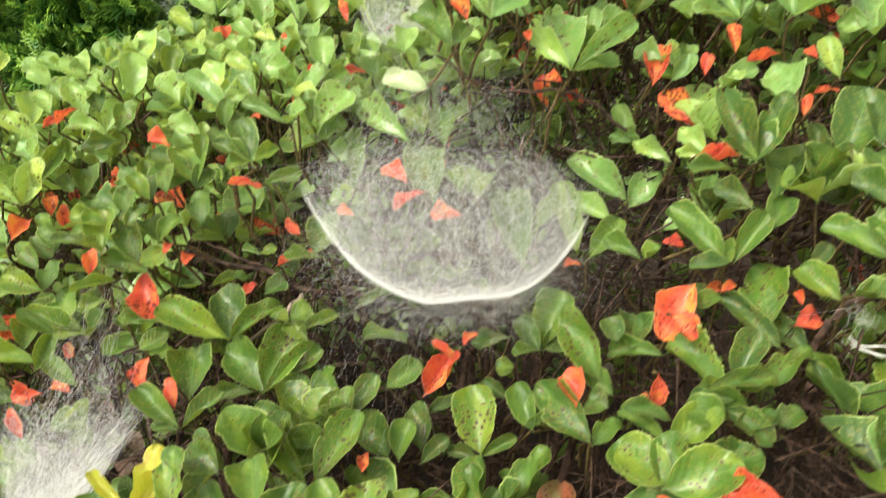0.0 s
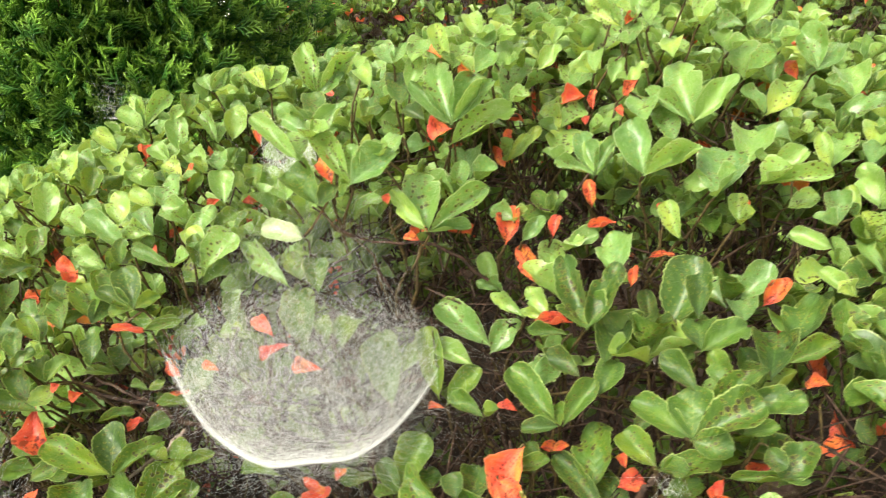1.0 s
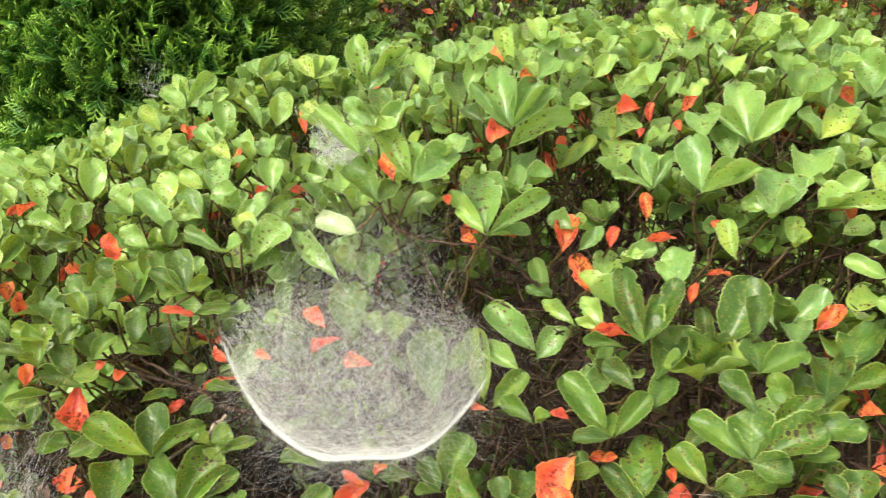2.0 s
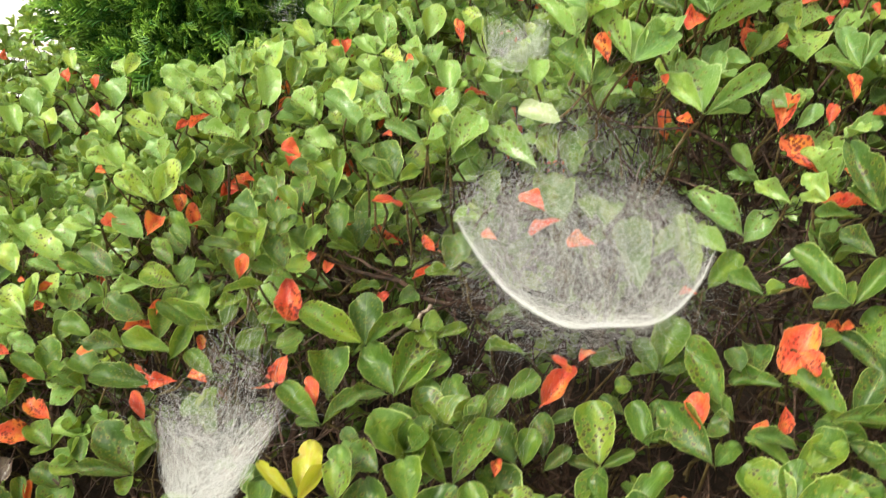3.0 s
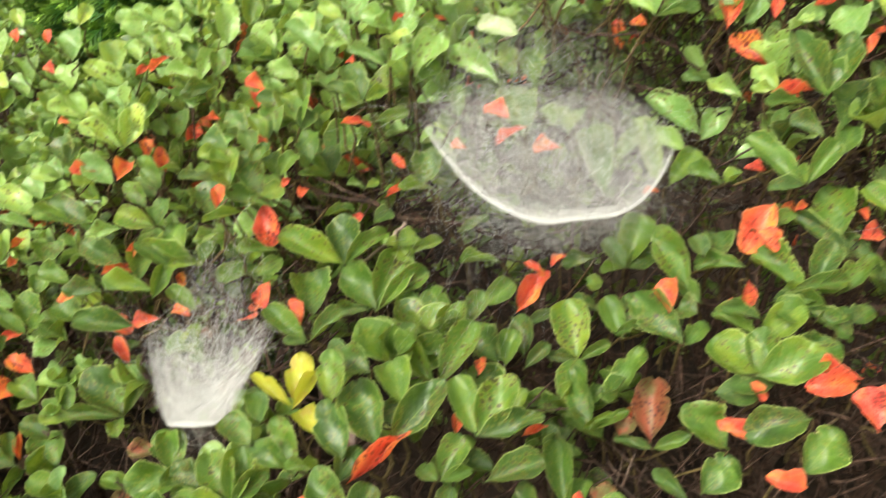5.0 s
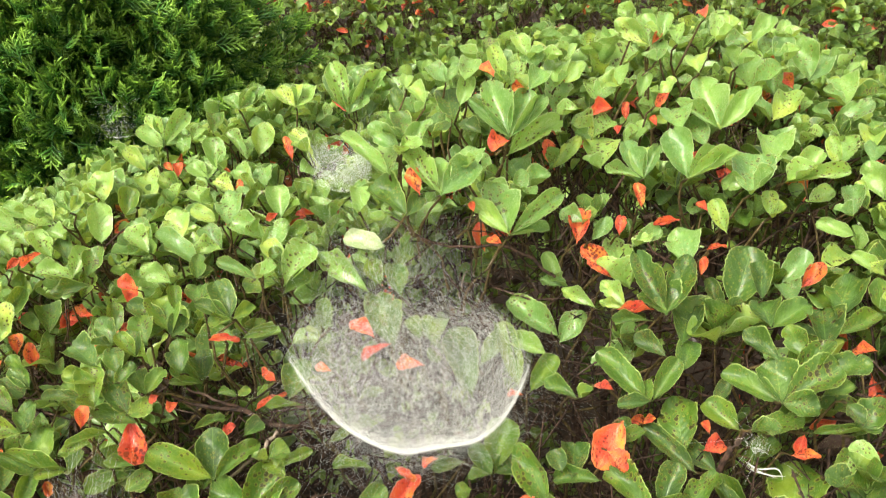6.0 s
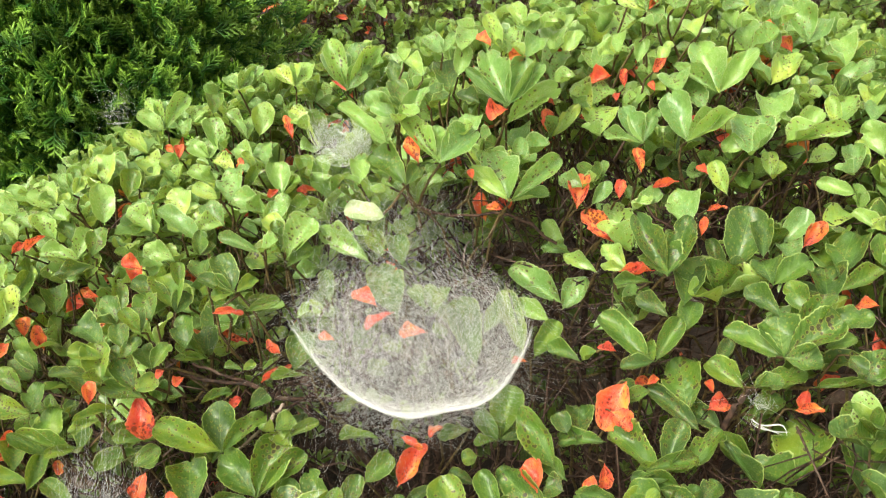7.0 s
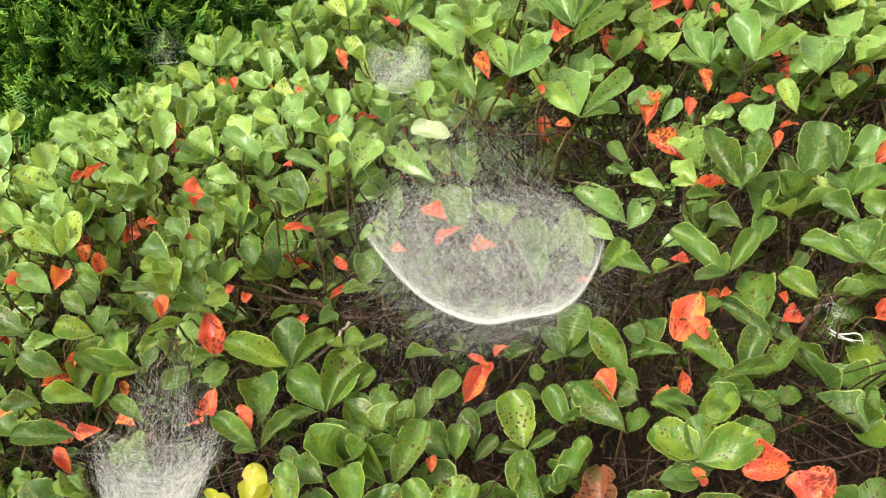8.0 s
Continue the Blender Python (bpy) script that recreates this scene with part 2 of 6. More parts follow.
def tubes(paths, radii, sides=4):
    """Vertices and faces of many tubes: paths is an array (tubes, knots, 3), radii (tubes, knots)."""
    paths, radii = np.asarray(paths, float), np.asarray(radii, float)
    n, k, _ = paths.shape
    along = unit(np.gradient(paths, axis=1))
    helper = np.where(np.abs(along[..., 2:3]) > 0.8, [1.0, 0, 0], [0, 0, 1.0])
    a = unit(np.cross(along, helper))
    b = np.cross(along, a)
    turn = np.arange(sides) * 2 * np.pi / sides
    ring = a[:, :, None] * np.cos(turn)[:, None] + b[:, :, None] * np.sin(turn)[:, None]
    verts = paths[:, :, None] + ring * radii[:, :, None, None]
    base = (np.arange(n)[:, None, None] * k + np.arange(k - 1)[None, :, None]) * sides
    s, t = np.arange(sides), (np.arange(sides) + 1) % sides
    faces = np.stack([base + s, base + t, base + sides + t, base + sides + s], -1)
    return verts.reshape(-1, 3), faces.reshape(-1, 4)


def bends(a, b, knots, sag, rand):
    """Slightly crooked paths from points a to points b."""
    t = np.linspace(0, 1, knots)[None, :, None]
    path = a[:, None] * (1 - t) + b[:, None] * t
    long = np.linalg.norm(b - a, axis=1)[:, None, None]
    return path + np.sin(np.pi * t) * rand.normal(0, 1, (len(a), 1, 3)) * sag * long + np.sin(2 * np.pi * t) * rand.normal(0, 0.5, (len(a), 1, 3)) * sag * long


def leaf_template(rows, cols, curl, cup, wave, seed, teeth=0.0):
    """One leaf of length 1 along y and width 1 along x, face up: obovate, with a short stalk, blunt tip and finely toothed upper edge."""
    rand = np.random.default_rng(seed)
    s = np.linspace(0, 1, rows)
    s = 0.35 * s + 0.65 * np.sin(s * np.pi / 2)
    q = np.clip((s - 0.06) / 0.94, 0, 1)
    widest = (0.56, 0.63, 0.54, 0.6, 0.58, 0.65)[seed % 6]
    low = np.sin(np.pi / 2 * np.clip(q / widest, 0, 1)) ** (0.66 + 0.08 * (seed % 3))
    high = np.clip(1 - np.clip((q - widest) / (1 - widest), 0, 1) ** 2.5, 0, 1) ** 0.5
    half = 0.5 * np.where(q < widest, low, high)
    half = np.maximum(half, 0.022)
    half[-1] = 0.1
    half *= 1 + np.where((np.arange(rows) % 2 == 0) & (s > 0.4) & (s < 0.97), -teeth, teeth) + 0.045 * np.sin(9 * s + seed) + (0.02 * np.sin(23 * s + 2 * seed) * (s > 0.25) if rows > 15 else 0.0)
    c = np.linspace(-1, 1, cols)
    verts, uvs = [], []
    for i in range(rows):
        for x in c:
            bitten = 1 - (0.3 if seed in (3, 4) and x * (seed - 3.5) > 0 else 0.0) * math.exp(-((s[i] - 0.72) / 0.05) ** 2)
            z = -curl * s[i] ** 2.2 + 1.15 * cup * abs(x) ** 2 * half[i] * (1 - 0.6 * s[i] ** 4) + wave * (1.3 * math.sin(5 * s[i] + 2 * x + seed) + (0.5 if rows > 15 else 0.0) * math.sin(13 * s[i] + 3 * x + seed)) * abs(x) * half[i]
            notch = 0.05 * (seed % 3 == 1) * math.exp(-(x / 0.4) ** 2) * s[i] ** 8
            verts.append((x * half[i] * bitten, s[i] - notch, z))
            uvs.append((0.5 + 0.5 * x, s[i]))
    faces = [(i * cols + j, i * cols + j + 1, (i + 1) * cols + j + 1, (i + 1) * cols + j) for i in range(rows - 1) for j in range(cols - 1)]
    return np.array(verts), np.array(faces), np.array(uvs)


SHAPES = ((0.03, 0.4, 0.14), (0.12, 0.55, 0.22), (-0.08, 0.35, 0.28), (0.08, 0.25, 0.36), (0.18, 0.6, 0.2), (-0.04, 0.65, 0.15))
LARGE = [leaf_template(27, 7, *shape, k, 0.022) for k, shape in enumerate(SHAPES)]
FINE = [leaf_template(8, 5, *shape, k) for k, shape in enumerate(SHAPES)]
CURLED = [leaf_template(19, 5, *shape, k + 1, 0.03) for k, shape in enumerate(((0.3, 0.7, 0.3), (-0.15, 0.55, 0.42), (0.4, 0.4, 0.38), (0.12, 0.9, 0.25)))]
ROUGH = [leaf_template(5, 3, *shape, k) for k, shape in enumerate(SHAPES[:3])]


def leaf_frames(at, way, face, length, width):
    """Matrices (n, 3, 4) that carry a leaf template to its place: base at, tip along way, upper side towards face."""
    way = unit(way)
    across = unit(np.cross(way, face))
    up = np.cross(across, way)
    m = np.stack([across * width[:, None], way * length[:, None], up * length[:, None], at], -1)
    return m


def join_leaves(name, frames, templates, material, rand):
    """All those leaves as one mesh."""
    vs, fs, us, off = [], [], [], 0
    pick = rand.integers(0, len(templates), len(frames))
    for k, (v, f, uv) in enumerate(templates):
        m = frames[pick == k]
        if not len(m):
            continue
        v4 = np.c_[v, np.ones(len(v))]
        out = np.einsum("nij,vj->nvi", m, v4)
        vs.append(out.reshape(-1, 3))
        fs.append((f[None] + (np.arange(len(m)) * len(v))[:, None, None]).reshape(-1, 4) + off)
        us.append(np.tile(uv, (len(m), 1)))
        off += len(m) * len(v)
    return mesh_of(name, np.concatenate(vs), np.concatenate(fs), material, np.concatenate(us))


# ---- ground ----
def sheet(name, x0, x1, y0, y1, z, material, step, rough, label, category):
    xs, ys = np.arange(x0, x1 + step / 2, step), np.arange(y0, y1 + step / 2, step)
    gx, gy = np.meshgrid(xs, ys)
    gz = z + np.random.default_rng(3).normal(0, rough, gx.shape)
    w = len(xs)
    i = (np.arange(len(ys) - 1)[:, None] * w + np.arange(w - 1)[None]).ravel()
    me = mesh_of(name, np.stack([gx, gy, gz], -1).reshape(-1, 3), np.stack([i, i + 1, i + w + 1, i + w], -1), material)
    return tagged(new(name, me), label, category, kind="structure")


sheet("ground", -300, 300, -300, 300, 0.0, PAVING, 60.0, 0.0, "pale grey concrete paving reaching far off", "ground")
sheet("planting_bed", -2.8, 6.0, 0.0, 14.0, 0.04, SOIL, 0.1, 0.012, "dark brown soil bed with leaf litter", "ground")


# ---- shrubs ----
def main_top(x, y):
    """Height of the clipped top of the near shrub: a mound that falls to one side and to the front, hollow under the large web."""
    ye = np.clip(y, 0.45, 1.65)
    xe = np.clip(x, -1.2, 1.0)
    z = 0.565 + 0.529 * xe + 0.787 * ye - 0.265 * xe ** 2 - 0.228 * xe * ye - 0.218 * ye ** 2
    z = z - 0.24 * np.exp(-(((x - 0.02) / 0.13) ** 2 + ((y - 0.78) / 0.11) ** 2))
    z = z - 0.17 * np.exp(-(((x + 0.39) / 0.1) ** 2 + ((y - 0.67) / 0.1) ** 2))
    z = z - 0.11 * np.exp(-(((x - 0.13) / 0.14) ** 2 + ((y - 0.48) / 0.1) ** 2))
    z = z - 0.1 * np.exp(-(((x - 0.18) / 0.14) ** 2 + ((y - 0.64) / 0.08) ** 2))
    z = z - 0.17 * np.exp(-(((x + 0.66) / 0.2) ** 2 + ((y - 0.78) / 0.17) ** 2))
    z = z - 0.1 * np.exp(-(((x - 0.27) / 0.06) ** 2 + ((y - 0.94) / 0.05) ** 2)) - 0.06 * np.exp(-(((x - 0.4) / 0.06) ** 2 + ((y - 0.93) / 0.04) ** 2))
    z = z - 0.16 * np.exp(-(((x + 0.84) / 0.17) ** 2 + ((y - 0.91) / 0.12) ** 2)) - 0.07 * np.exp(-(((x + 0.57) / 0.12) ** 2 + ((y - 0.72) / 0.12) ** 2))
    z = z - 0.06 * np.exp(-(((x - 0.0) / 0.1) ** 2 + ((y - 0.58) / 0.06) ** 2)) - 0.05 * np.exp(-(((x - 0.6) / 0.1) ** 2 + ((y - 0.82) / 0.12) ** 2))
    z = z + 0.06 * np.exp(-(((x - 0.12) / 0.12) ** 2 + ((y - 0.98) / 0.08) ** 2))
    z = z + 0.025 * np.sin(9 * x + 2) * np.sin(8 * y + 1)
    z = z + 0.045 * np.exp(-(((x - 0.6) / 0.16) ** 2 + ((y - 1.42) / 0.2) ** 2))
    z = z + 0.19 * np.exp(-(((x + 1.16) / 0.27) ** 2 + ((y - 1.3) / 0.18) ** 2)) + 0.04 * np.exp(-(((x + 0.6) / 0.2) ** 2 + ((y - 1.2) / 0.15) ** 2))
    back = 1.6 - 0.17 * np.clip(x, -0.5, 0) - 0.17 * np.clip((-0.7 - x) / 0.3, 0, 1) - 0.06 * np.exp(-((x - 0.05) / 0.13) ** 2) - 0.1 * np.clip((x - 0.5) / 0.3, 0, 1)
    for edge, soft in ((y - 0.28, 0.14), (back - y, 0.1), (x + 1.7 + 0.08 * np.sin(6 * y), 0.25), (1.5 - x + 0.06 * np.sin(7 * y), 0.25), (x + y + 1.15, 0.25), (1.55 - x + y - 0.28, 0.3), (2.85 - x - y, 0.3)):
        z = z * np.clip(edge / soft, 0, 1) ** 0.4
    return z


# gaps in the near shrub's leaves where its dry twigs show: x, y, radius
GAPS = ((-0.05, 0.81, 0.07), (0.03, 0.81, 0.05), (-0.16, 0.82, 0.04), (-0.31, 0.82, 0.03), (-0.25, 0.86, 0.03), (-0.46, 0.79, 0.035), (-0.57, 0.86, 0.05),
        (-0.81, 0.92, 0.06), (-0.97, 1.0, 0.06), (-0.58, 0.76, 0.05), (-0.93, 0.77, 0.06), (0.04, 0.46, 0.04), (-1.1, 1.48, 0.05),
        (0.18, 0.72, 0.045), (0.19, 0.79, 0.05), (0.28, 0.94, 0.04), (0.33, 0.91, 0.05), (0.21, 0.86, 0.04), (-0.19, 0.88, 0.045), (0.1, 0.85, 0.05),
        (0.39, 0.85, 0.03), (-0.11, 0.77, 0.05), (-0.31, 1.0, 0.025), (-0.37, 1.04, 0.025),
        (0.05, 0.93, 0.05), (0.12, 0.93, 0.05), (0.18, 0.93, 0.045), (0.24, 1.0, 0.05), (0.29, 1.04, 0.04), (-0.01, 0.9, 0.04), (0.24, 0.92, 0.05))


def bare(x, y):
    """Where the near shrub is thin and its twigs show: low on its shaded flank and in the gaps."""
    bare_by = 1.3 * np.exp(-(((x + 0.72) / 0.32) ** 2 + ((y - 0.7) / 0.2) ** 2)) + 0.5 * np.clip((0.85 - y) / 0.2, 0, 1) + 0.5 * np.exp(-(((x - 0.14) / 0.12) ** 2 + ((y - 0.5) / 0.08) ** 2)) + 0.4 * np.clip((x - 0.05) / 0.15, 0, 1) * np.clip((0.75 - y) / 0.15, 0, 1)
    for gx, gy, r in GAPS:
        bare_by = bare_by + 1.1 * np.exp(-((x - gx) ** 2 + (y - gy) ** 2) / r ** 2)
    return np.clip(bare_by, 0, 1)


def left_top(x, y):
    z = 0.88 + 0.1 * (np.clip(x, -2.3, -1.0) + 1.1) + 0.14 * (y - 2.1) + 0.03 * np.sin(7 * x) * np.sin(8 * y)
    for edge, soft in ((y - 1.5, 0.14), (2.72 - y + 0.05 * np.sin(4 * x), 0.2), (x + 2.6 + 0.1 * np.sin(4 * y), 0.3), (-0.5 - x, 0.15), (x + y + 1.4, 0.3), (6.8 + x - y, 0.3)):
        z = z * np.clip(edge / soft, 0, 1) ** 0.4
    return z


def back_top(x, y):
    """The far shrub: a steep shaded face beyond an open gap, nearer on one side."""
    front = 3.05 - 0.75 * np.clip((x - 1.0) / 0.4, 0, 1) + 0.08 * np.sin(5 * x)
    z = 1.12 + 0.05 * np.sin(6 * x) * np.sin(7 * y) + 0.16 * np.clip(y - front - 0.2, 0, 0.9)
    for edge, soft in ((y - front, 0.35), (4.05 - y + 0.1 * np.sin(4 * x), 0.25), (x + 0.85, 0.2), (2.5 - x + 0.1 * np.sin(5 * y), 0.3), (0.9 + y - x, 0.3)):
        z = z * np.clip(edge / soft, 0, 1) ** 0.4
    return z


def spread(x0, x1, y0, y1, gap, rand):
    """Evenly uneven places: a jittered triangular grid."""
    ys = np.arange(y0, y1, gap * 0.87)
    out = []
    for k, y in enumerate(ys):
        xs = np.arange(x0 + (k % 2) * gap / 2, x1, gap)
        out.append(np.stack([xs, np.full(len(xs), y)], -1))
    out = np.concatenate(out)
    return out + rand.normal(0, gap * 0.27, out.shape)


def slope(top, x, y):
    e = 0.03
    return unit(np.stack([-(top(x + e, y) - top(x - e, y)) / (2 * e), -(top(x, y + e) - top(x, y - e)) / (2 * e), np.ones_like(x)], -1))


def rosettes(at, axis, rand, size, least=4, most=8, flat=0.0):
    """Whorls of leaves round shoot ends: place, way, face, length and width of each leaf."""
    out = []
    for p, a, size in zip(at, axis, np.broadcast_to(size, len(at))):
        n = rand.integers(least, most + 1)
        a = unit(a)
        e1 = unit(np.cross(a, [0.3, 1, 0.1]))
        e2 = np.cross(a, e1)
        k = np.arange(n)
        phi = k * 2.4 + rand.uniform(0, 6.28) + rand.normal(0, 0.25, n)
        rise = np.radians(np.linspace(24 - flat, 72 - flat, n) + rand.normal(0, 9, n))
        big = size * rand.uniform(0.72, 1.25) * np.linspace(1.05, 0.72, n) * rand.uniform(0.8, 1.15, n)
        flatway = e1 * np.cos(phi)[:, None] + e2 * np.sin(phi)[:, None]
        way = flatway * np.cos(rise)[:, None] + a * np.sin(rise)[:, None]
        face = a * np.cos(rise)[:, None] - flatway * np.sin(rise)[:, None] + rand.normal(0, 0.18, (n, 3))
        base = p + a * (0.004 * k)[:, None]
        out.append(np.c_[base, way, face, big, big * rand.uniform(0.5, 0.64, n)])
    return np.concatenate(out)


def as_frames(rows):
    return leaf_frames(rows[:, 0:3], rows[:, 3:6], rows[:, 6:9], rows[:, 9], rows[:, 10])


def grow(shrub, top, x0, x1, y0, y1, gap, size, seed, templates, lower, red_share, placed=(), thin=lambda x, y: 0 * x, fresh=1.0, faced=False):
    """Fills a shrub: shoots at its clipped surface, sparser ones inside, red leaves low on the shoots, stems, a tangle of twigs."""
    rand = np.random.default_rng(seed)
    xy = spread(x0, x1, y0, y1, gap, rand)
    z = top(xy[:, 0], xy[:, 1])
    every = np.c_[xy, z][z > 0.12]
    ok = (z > 0.12) & (rand.random(len(z)) > 0.94 * thin(xy[:, 0], xy[:, 1]))
    xy, z = xy[ok], z[ok]
    at = np.c_[xy, z - rand.uniform(0.02, 0.075, len(z))]
    steep = slope(top, xy[:, 0], xy[:, 1])
    if len(placed):
        gap_to = np.sqrt(((at[:, None, :2] - placed[None, :, :2]) ** 2).sum(-1)).min(1)
        at[:, 2] -= 0.028 * np.clip((0.055 - gap_to) / 0.025, 0, 1)
        ok = gap_to > 0.024
        at, steep = at[ok], steep[ok]
    axis = unit(steep * 0.55 + [0, 0, 0.75] + rand.normal(0, 0.2, at.shape))
    leaves = [rosettes(at, axis, rand, size * (0.92 + 0.2 * bare(at[:, 0], at[:, 1])))]
    for deep, share in lower:
        some = at[rand.random(len(at)) < share] + rand.normal(0, gap * 0.35, 3)
        some = some + np.c_[rand.normal(0, gap * 0.4, (len(some), 2)), -deep + rand.normal(0, 0.02, len(some))]
        some = some[some[:, 2] > 0.1]
        leaves.append(rosettes(some, unit(rand.normal(0, 0.5, some.shape) + [0, 0, 1]), rand, size * 0.85, 3, 5, 10))
    # the steep sides and the back are leafy down to the ground
    far = (every[:, 0] < x0 + 0.5) | (every[:, 0] > x1 - 0.5) | (every[:, 1] > y1 - 0.45) | (faced & (every[:, 1] < y1 - 0.6))
    wall = every[far & (slope(top, every[:, 0], every[:, 1])[:, 2] < 0.55)]
    fold = 6 if faced else 2
    wall = np.repeat(wall, fold, 0) + rand.normal(0, gap * 0.4, (fold * len(wall), 3)) * [1, 1, 0]
    wall[:, 2] = 0.1 + (wall[:, 2] - 0.15) * rand.uniform(0, 1, len(wall)) ** (0.5 if faced else 1.0)
    wall = wall[wall[:, 2] > 0.08]
    out = slope(top, wall[:, 0], wall[:, 1]) * [1, 1, 0.3] + [0, 0, 0.4]
    leaves.append(rosettes(wall, unit(out + rand.normal(0, 0.25, wall.shape)), rand, size, 4, 6))
    inner = np.concatenate(leaves[1:])
    part("inner_foliage", join_leaves("inner_foliage", as_frames(inner), ROUGH, MIDDLE if faced else GREEN, rand), shrub, "older leaves inside the shrub", "stuff")
    leaves = leaves[0]
    # fresh growth at the back, paled for brighter light; older spotted leaves at front
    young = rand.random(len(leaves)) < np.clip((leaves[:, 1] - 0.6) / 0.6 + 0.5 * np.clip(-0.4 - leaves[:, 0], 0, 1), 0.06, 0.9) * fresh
    part("foliage", join_leaves("foliage", as_frames(leaves[~young]), templates, GREEN, rand), shrub, "glossy green leaves with dark spots", "stuff")
    part("young_foliage", join_leaves("young_foliage", as_frames(leaves[young]), templates, YOUNG_LIT, rand), shrub, "fresh green leaves, paled for the brighter light on the crown", "stuff")
    # old leaves turn red low on the shoots
    pick = at[rand.random(len(at)) < red_share]
    n = len(pick)
    if n:
        phi, rise = rand.uniform(0, 6.28, n), np.radians(rand.normal(5, 28, n))
        way = np.stack([np.cos(phi) * np.cos(rise), np.sin(phi) * np.cos(rise), np.sin(rise)], -1)
        face = rand.normal(0, 0.5, (n, 3)) + [0, -0.5, 0.8]
        big = size * rand.uniform(0.6, 1.0, n)
        rows = np.c_[pick + np.c_[rand.normal(0, 0.012, (n, 2)), rand.uniform(-0.07, -0.015, n)], way, face, big, big * rand.uniform(0.42, 0.62, n)]
        part("red_foliage", join_leaves("red_foliage", as_frames(rows), CURLED if templates is FINE else templates, RED, rand), shrub, "old leaves turned orange and red", "stuff")
    # stems under the shoots
    foot = at + np.c_[rand.normal(0, 0.05, (len(at), 2)), -rand.uniform(0.1, 0.2, len(at))] - steep * 0.03
    foot[:, 2] = np.maximum(foot[:, 2], 0.06)
    v, f = tubes(bends(foot, at, 5, 0.07, rand), np.linspace(0.0022, 0.0012, 5)[None].repeat(len(at), 0) * rand.uniform(0.6, 1.1, (len(at), 1)))
    part("stem_growth", mesh_of("stem_growth", v, f, STEM), shrub, "thin reddish brown stems", "stuff")
    # dry twigs and dead leaves inside
    n = int(len(every) * (4 if faced else 5))
    often = 1 + 1.6 * np.clip(thin(every[:, 0], every[:, 1]), 0, 1)
    base = every[rand.choice(len(every), n, p=often / often.sum())] + np.c_[rand.normal(0, gap * 0.6, (n, 2)), -rand.uniform(0.05, 0.3, n)]
    to = base + rand.normal(0, 0.065, (n, 3)) + [0, 0, 0.01]
    to[:, 2] = np.minimum(to[:, 2], top(to[:, 0], to[:, 1]) - 0.05)
    ok = (base[:, 2] > 0.06) & (to[:, 2] > 0.06)
    base, to = base[ok], to[ok]
    if len(placed):
        # dry twigs stay under the leaves of the outer shoots
        for end in (base, to):
            gap_to = np.sqrt(((end[:, None, :2] - placed[None, :, :2]) ** 2).sum(-1))
            over = placed[gap_to.argmin(1), 2] - 0.035
            end[:, 2] = np.where(gap_to.min(1) < 0.05, np.minimum(end[:, 2], over), end[:, 2])
    thick = rand.uniform(0.0006, 0.0019, (len(base), 1))
    v, f = tubes(bends(base, to, 3, 0.12, rand), np.linspace(1.2, 0.6, 3)[None] * thick, 3)
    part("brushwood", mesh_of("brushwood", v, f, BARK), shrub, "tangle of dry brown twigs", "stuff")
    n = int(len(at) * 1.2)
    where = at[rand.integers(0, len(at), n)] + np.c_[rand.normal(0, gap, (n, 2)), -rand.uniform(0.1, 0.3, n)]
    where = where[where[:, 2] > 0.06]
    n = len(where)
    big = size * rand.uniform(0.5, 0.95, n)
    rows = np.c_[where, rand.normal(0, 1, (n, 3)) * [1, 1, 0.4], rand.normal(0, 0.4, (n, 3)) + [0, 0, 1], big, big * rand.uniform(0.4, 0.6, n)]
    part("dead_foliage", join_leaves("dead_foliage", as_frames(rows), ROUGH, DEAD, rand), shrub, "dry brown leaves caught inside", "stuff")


def limbs(shrub, top, feet, seed, spread_to):
    """Trunks and forking limbs from the ground to the underside of the leaves."""
    rand = np.random.default_rng(seed)
    for x, y in feet:
        n = 7
        a = np.array([[x, y, 0.02]]).repeat(n, 0) + rand.normal(0, 0.02, (n, 3)) * [1, 1, 0]
        b = a + np.c_[rand.normal(0, spread_to, (n, 2)), np.zeros(n)]
        b[:, 2] = np.maximum(top(b[:, 0], b[:, 1]) - 0.14, 0.15)
        v, f = tubes(bends(a, b, 8, 0.08, rand), np.linspace(0.011, 0.0035, 8)[None] * rand.uniform(0.7, 1.2, (n, 1)), 6)
        part("branch", mesh_of("branch", v, f, BARK), shrub)


near_shrub = thing("hedge_shrub", (0, 1.0, 0.04), "clipped evergreen shrub, glossy spotted leaves, some red, draped with webs", "shrub", group="shrubs in the bed")
left_shrub = thing("hedge_shrub", (-1.7, 2.4, 0.04), "low green shrub with scattered orange leaves beside the conifer", "shrub", group="shrubs in the bed")
back_shrub = thing("hedge_shrub", (1.2, 3.4, 0.04), "dark green shrub with orange leaves behind a shaded gap", "shrub", group="shrubs in the bed")
for ob in (near_shrub, left_shrub, back_shrub):
    ob.location = (0, 0, 0)

limbs(near_shrub, main_top, [(-0.9, 1.0), (-0.45, 0.8), (-0.5, 1.25), (0.0, 0.75), (0.05, 1.2), (0.45, 0.8), (0.5, 1.25), (0.95, 1.0)], 11, 0.16)
limbs(left_shrub, left_top, [(-2.1, 2.3), (-1.6, 2.3), (-1.25, 2.6), (-1.27, 1.8)], 12, 0.2)
limbs(back_shrub, back_top, [(0.0, 3.5), (0.8, 3.6), (1.5, 3.0), (2.2, 3.2)], 13, 0.22)


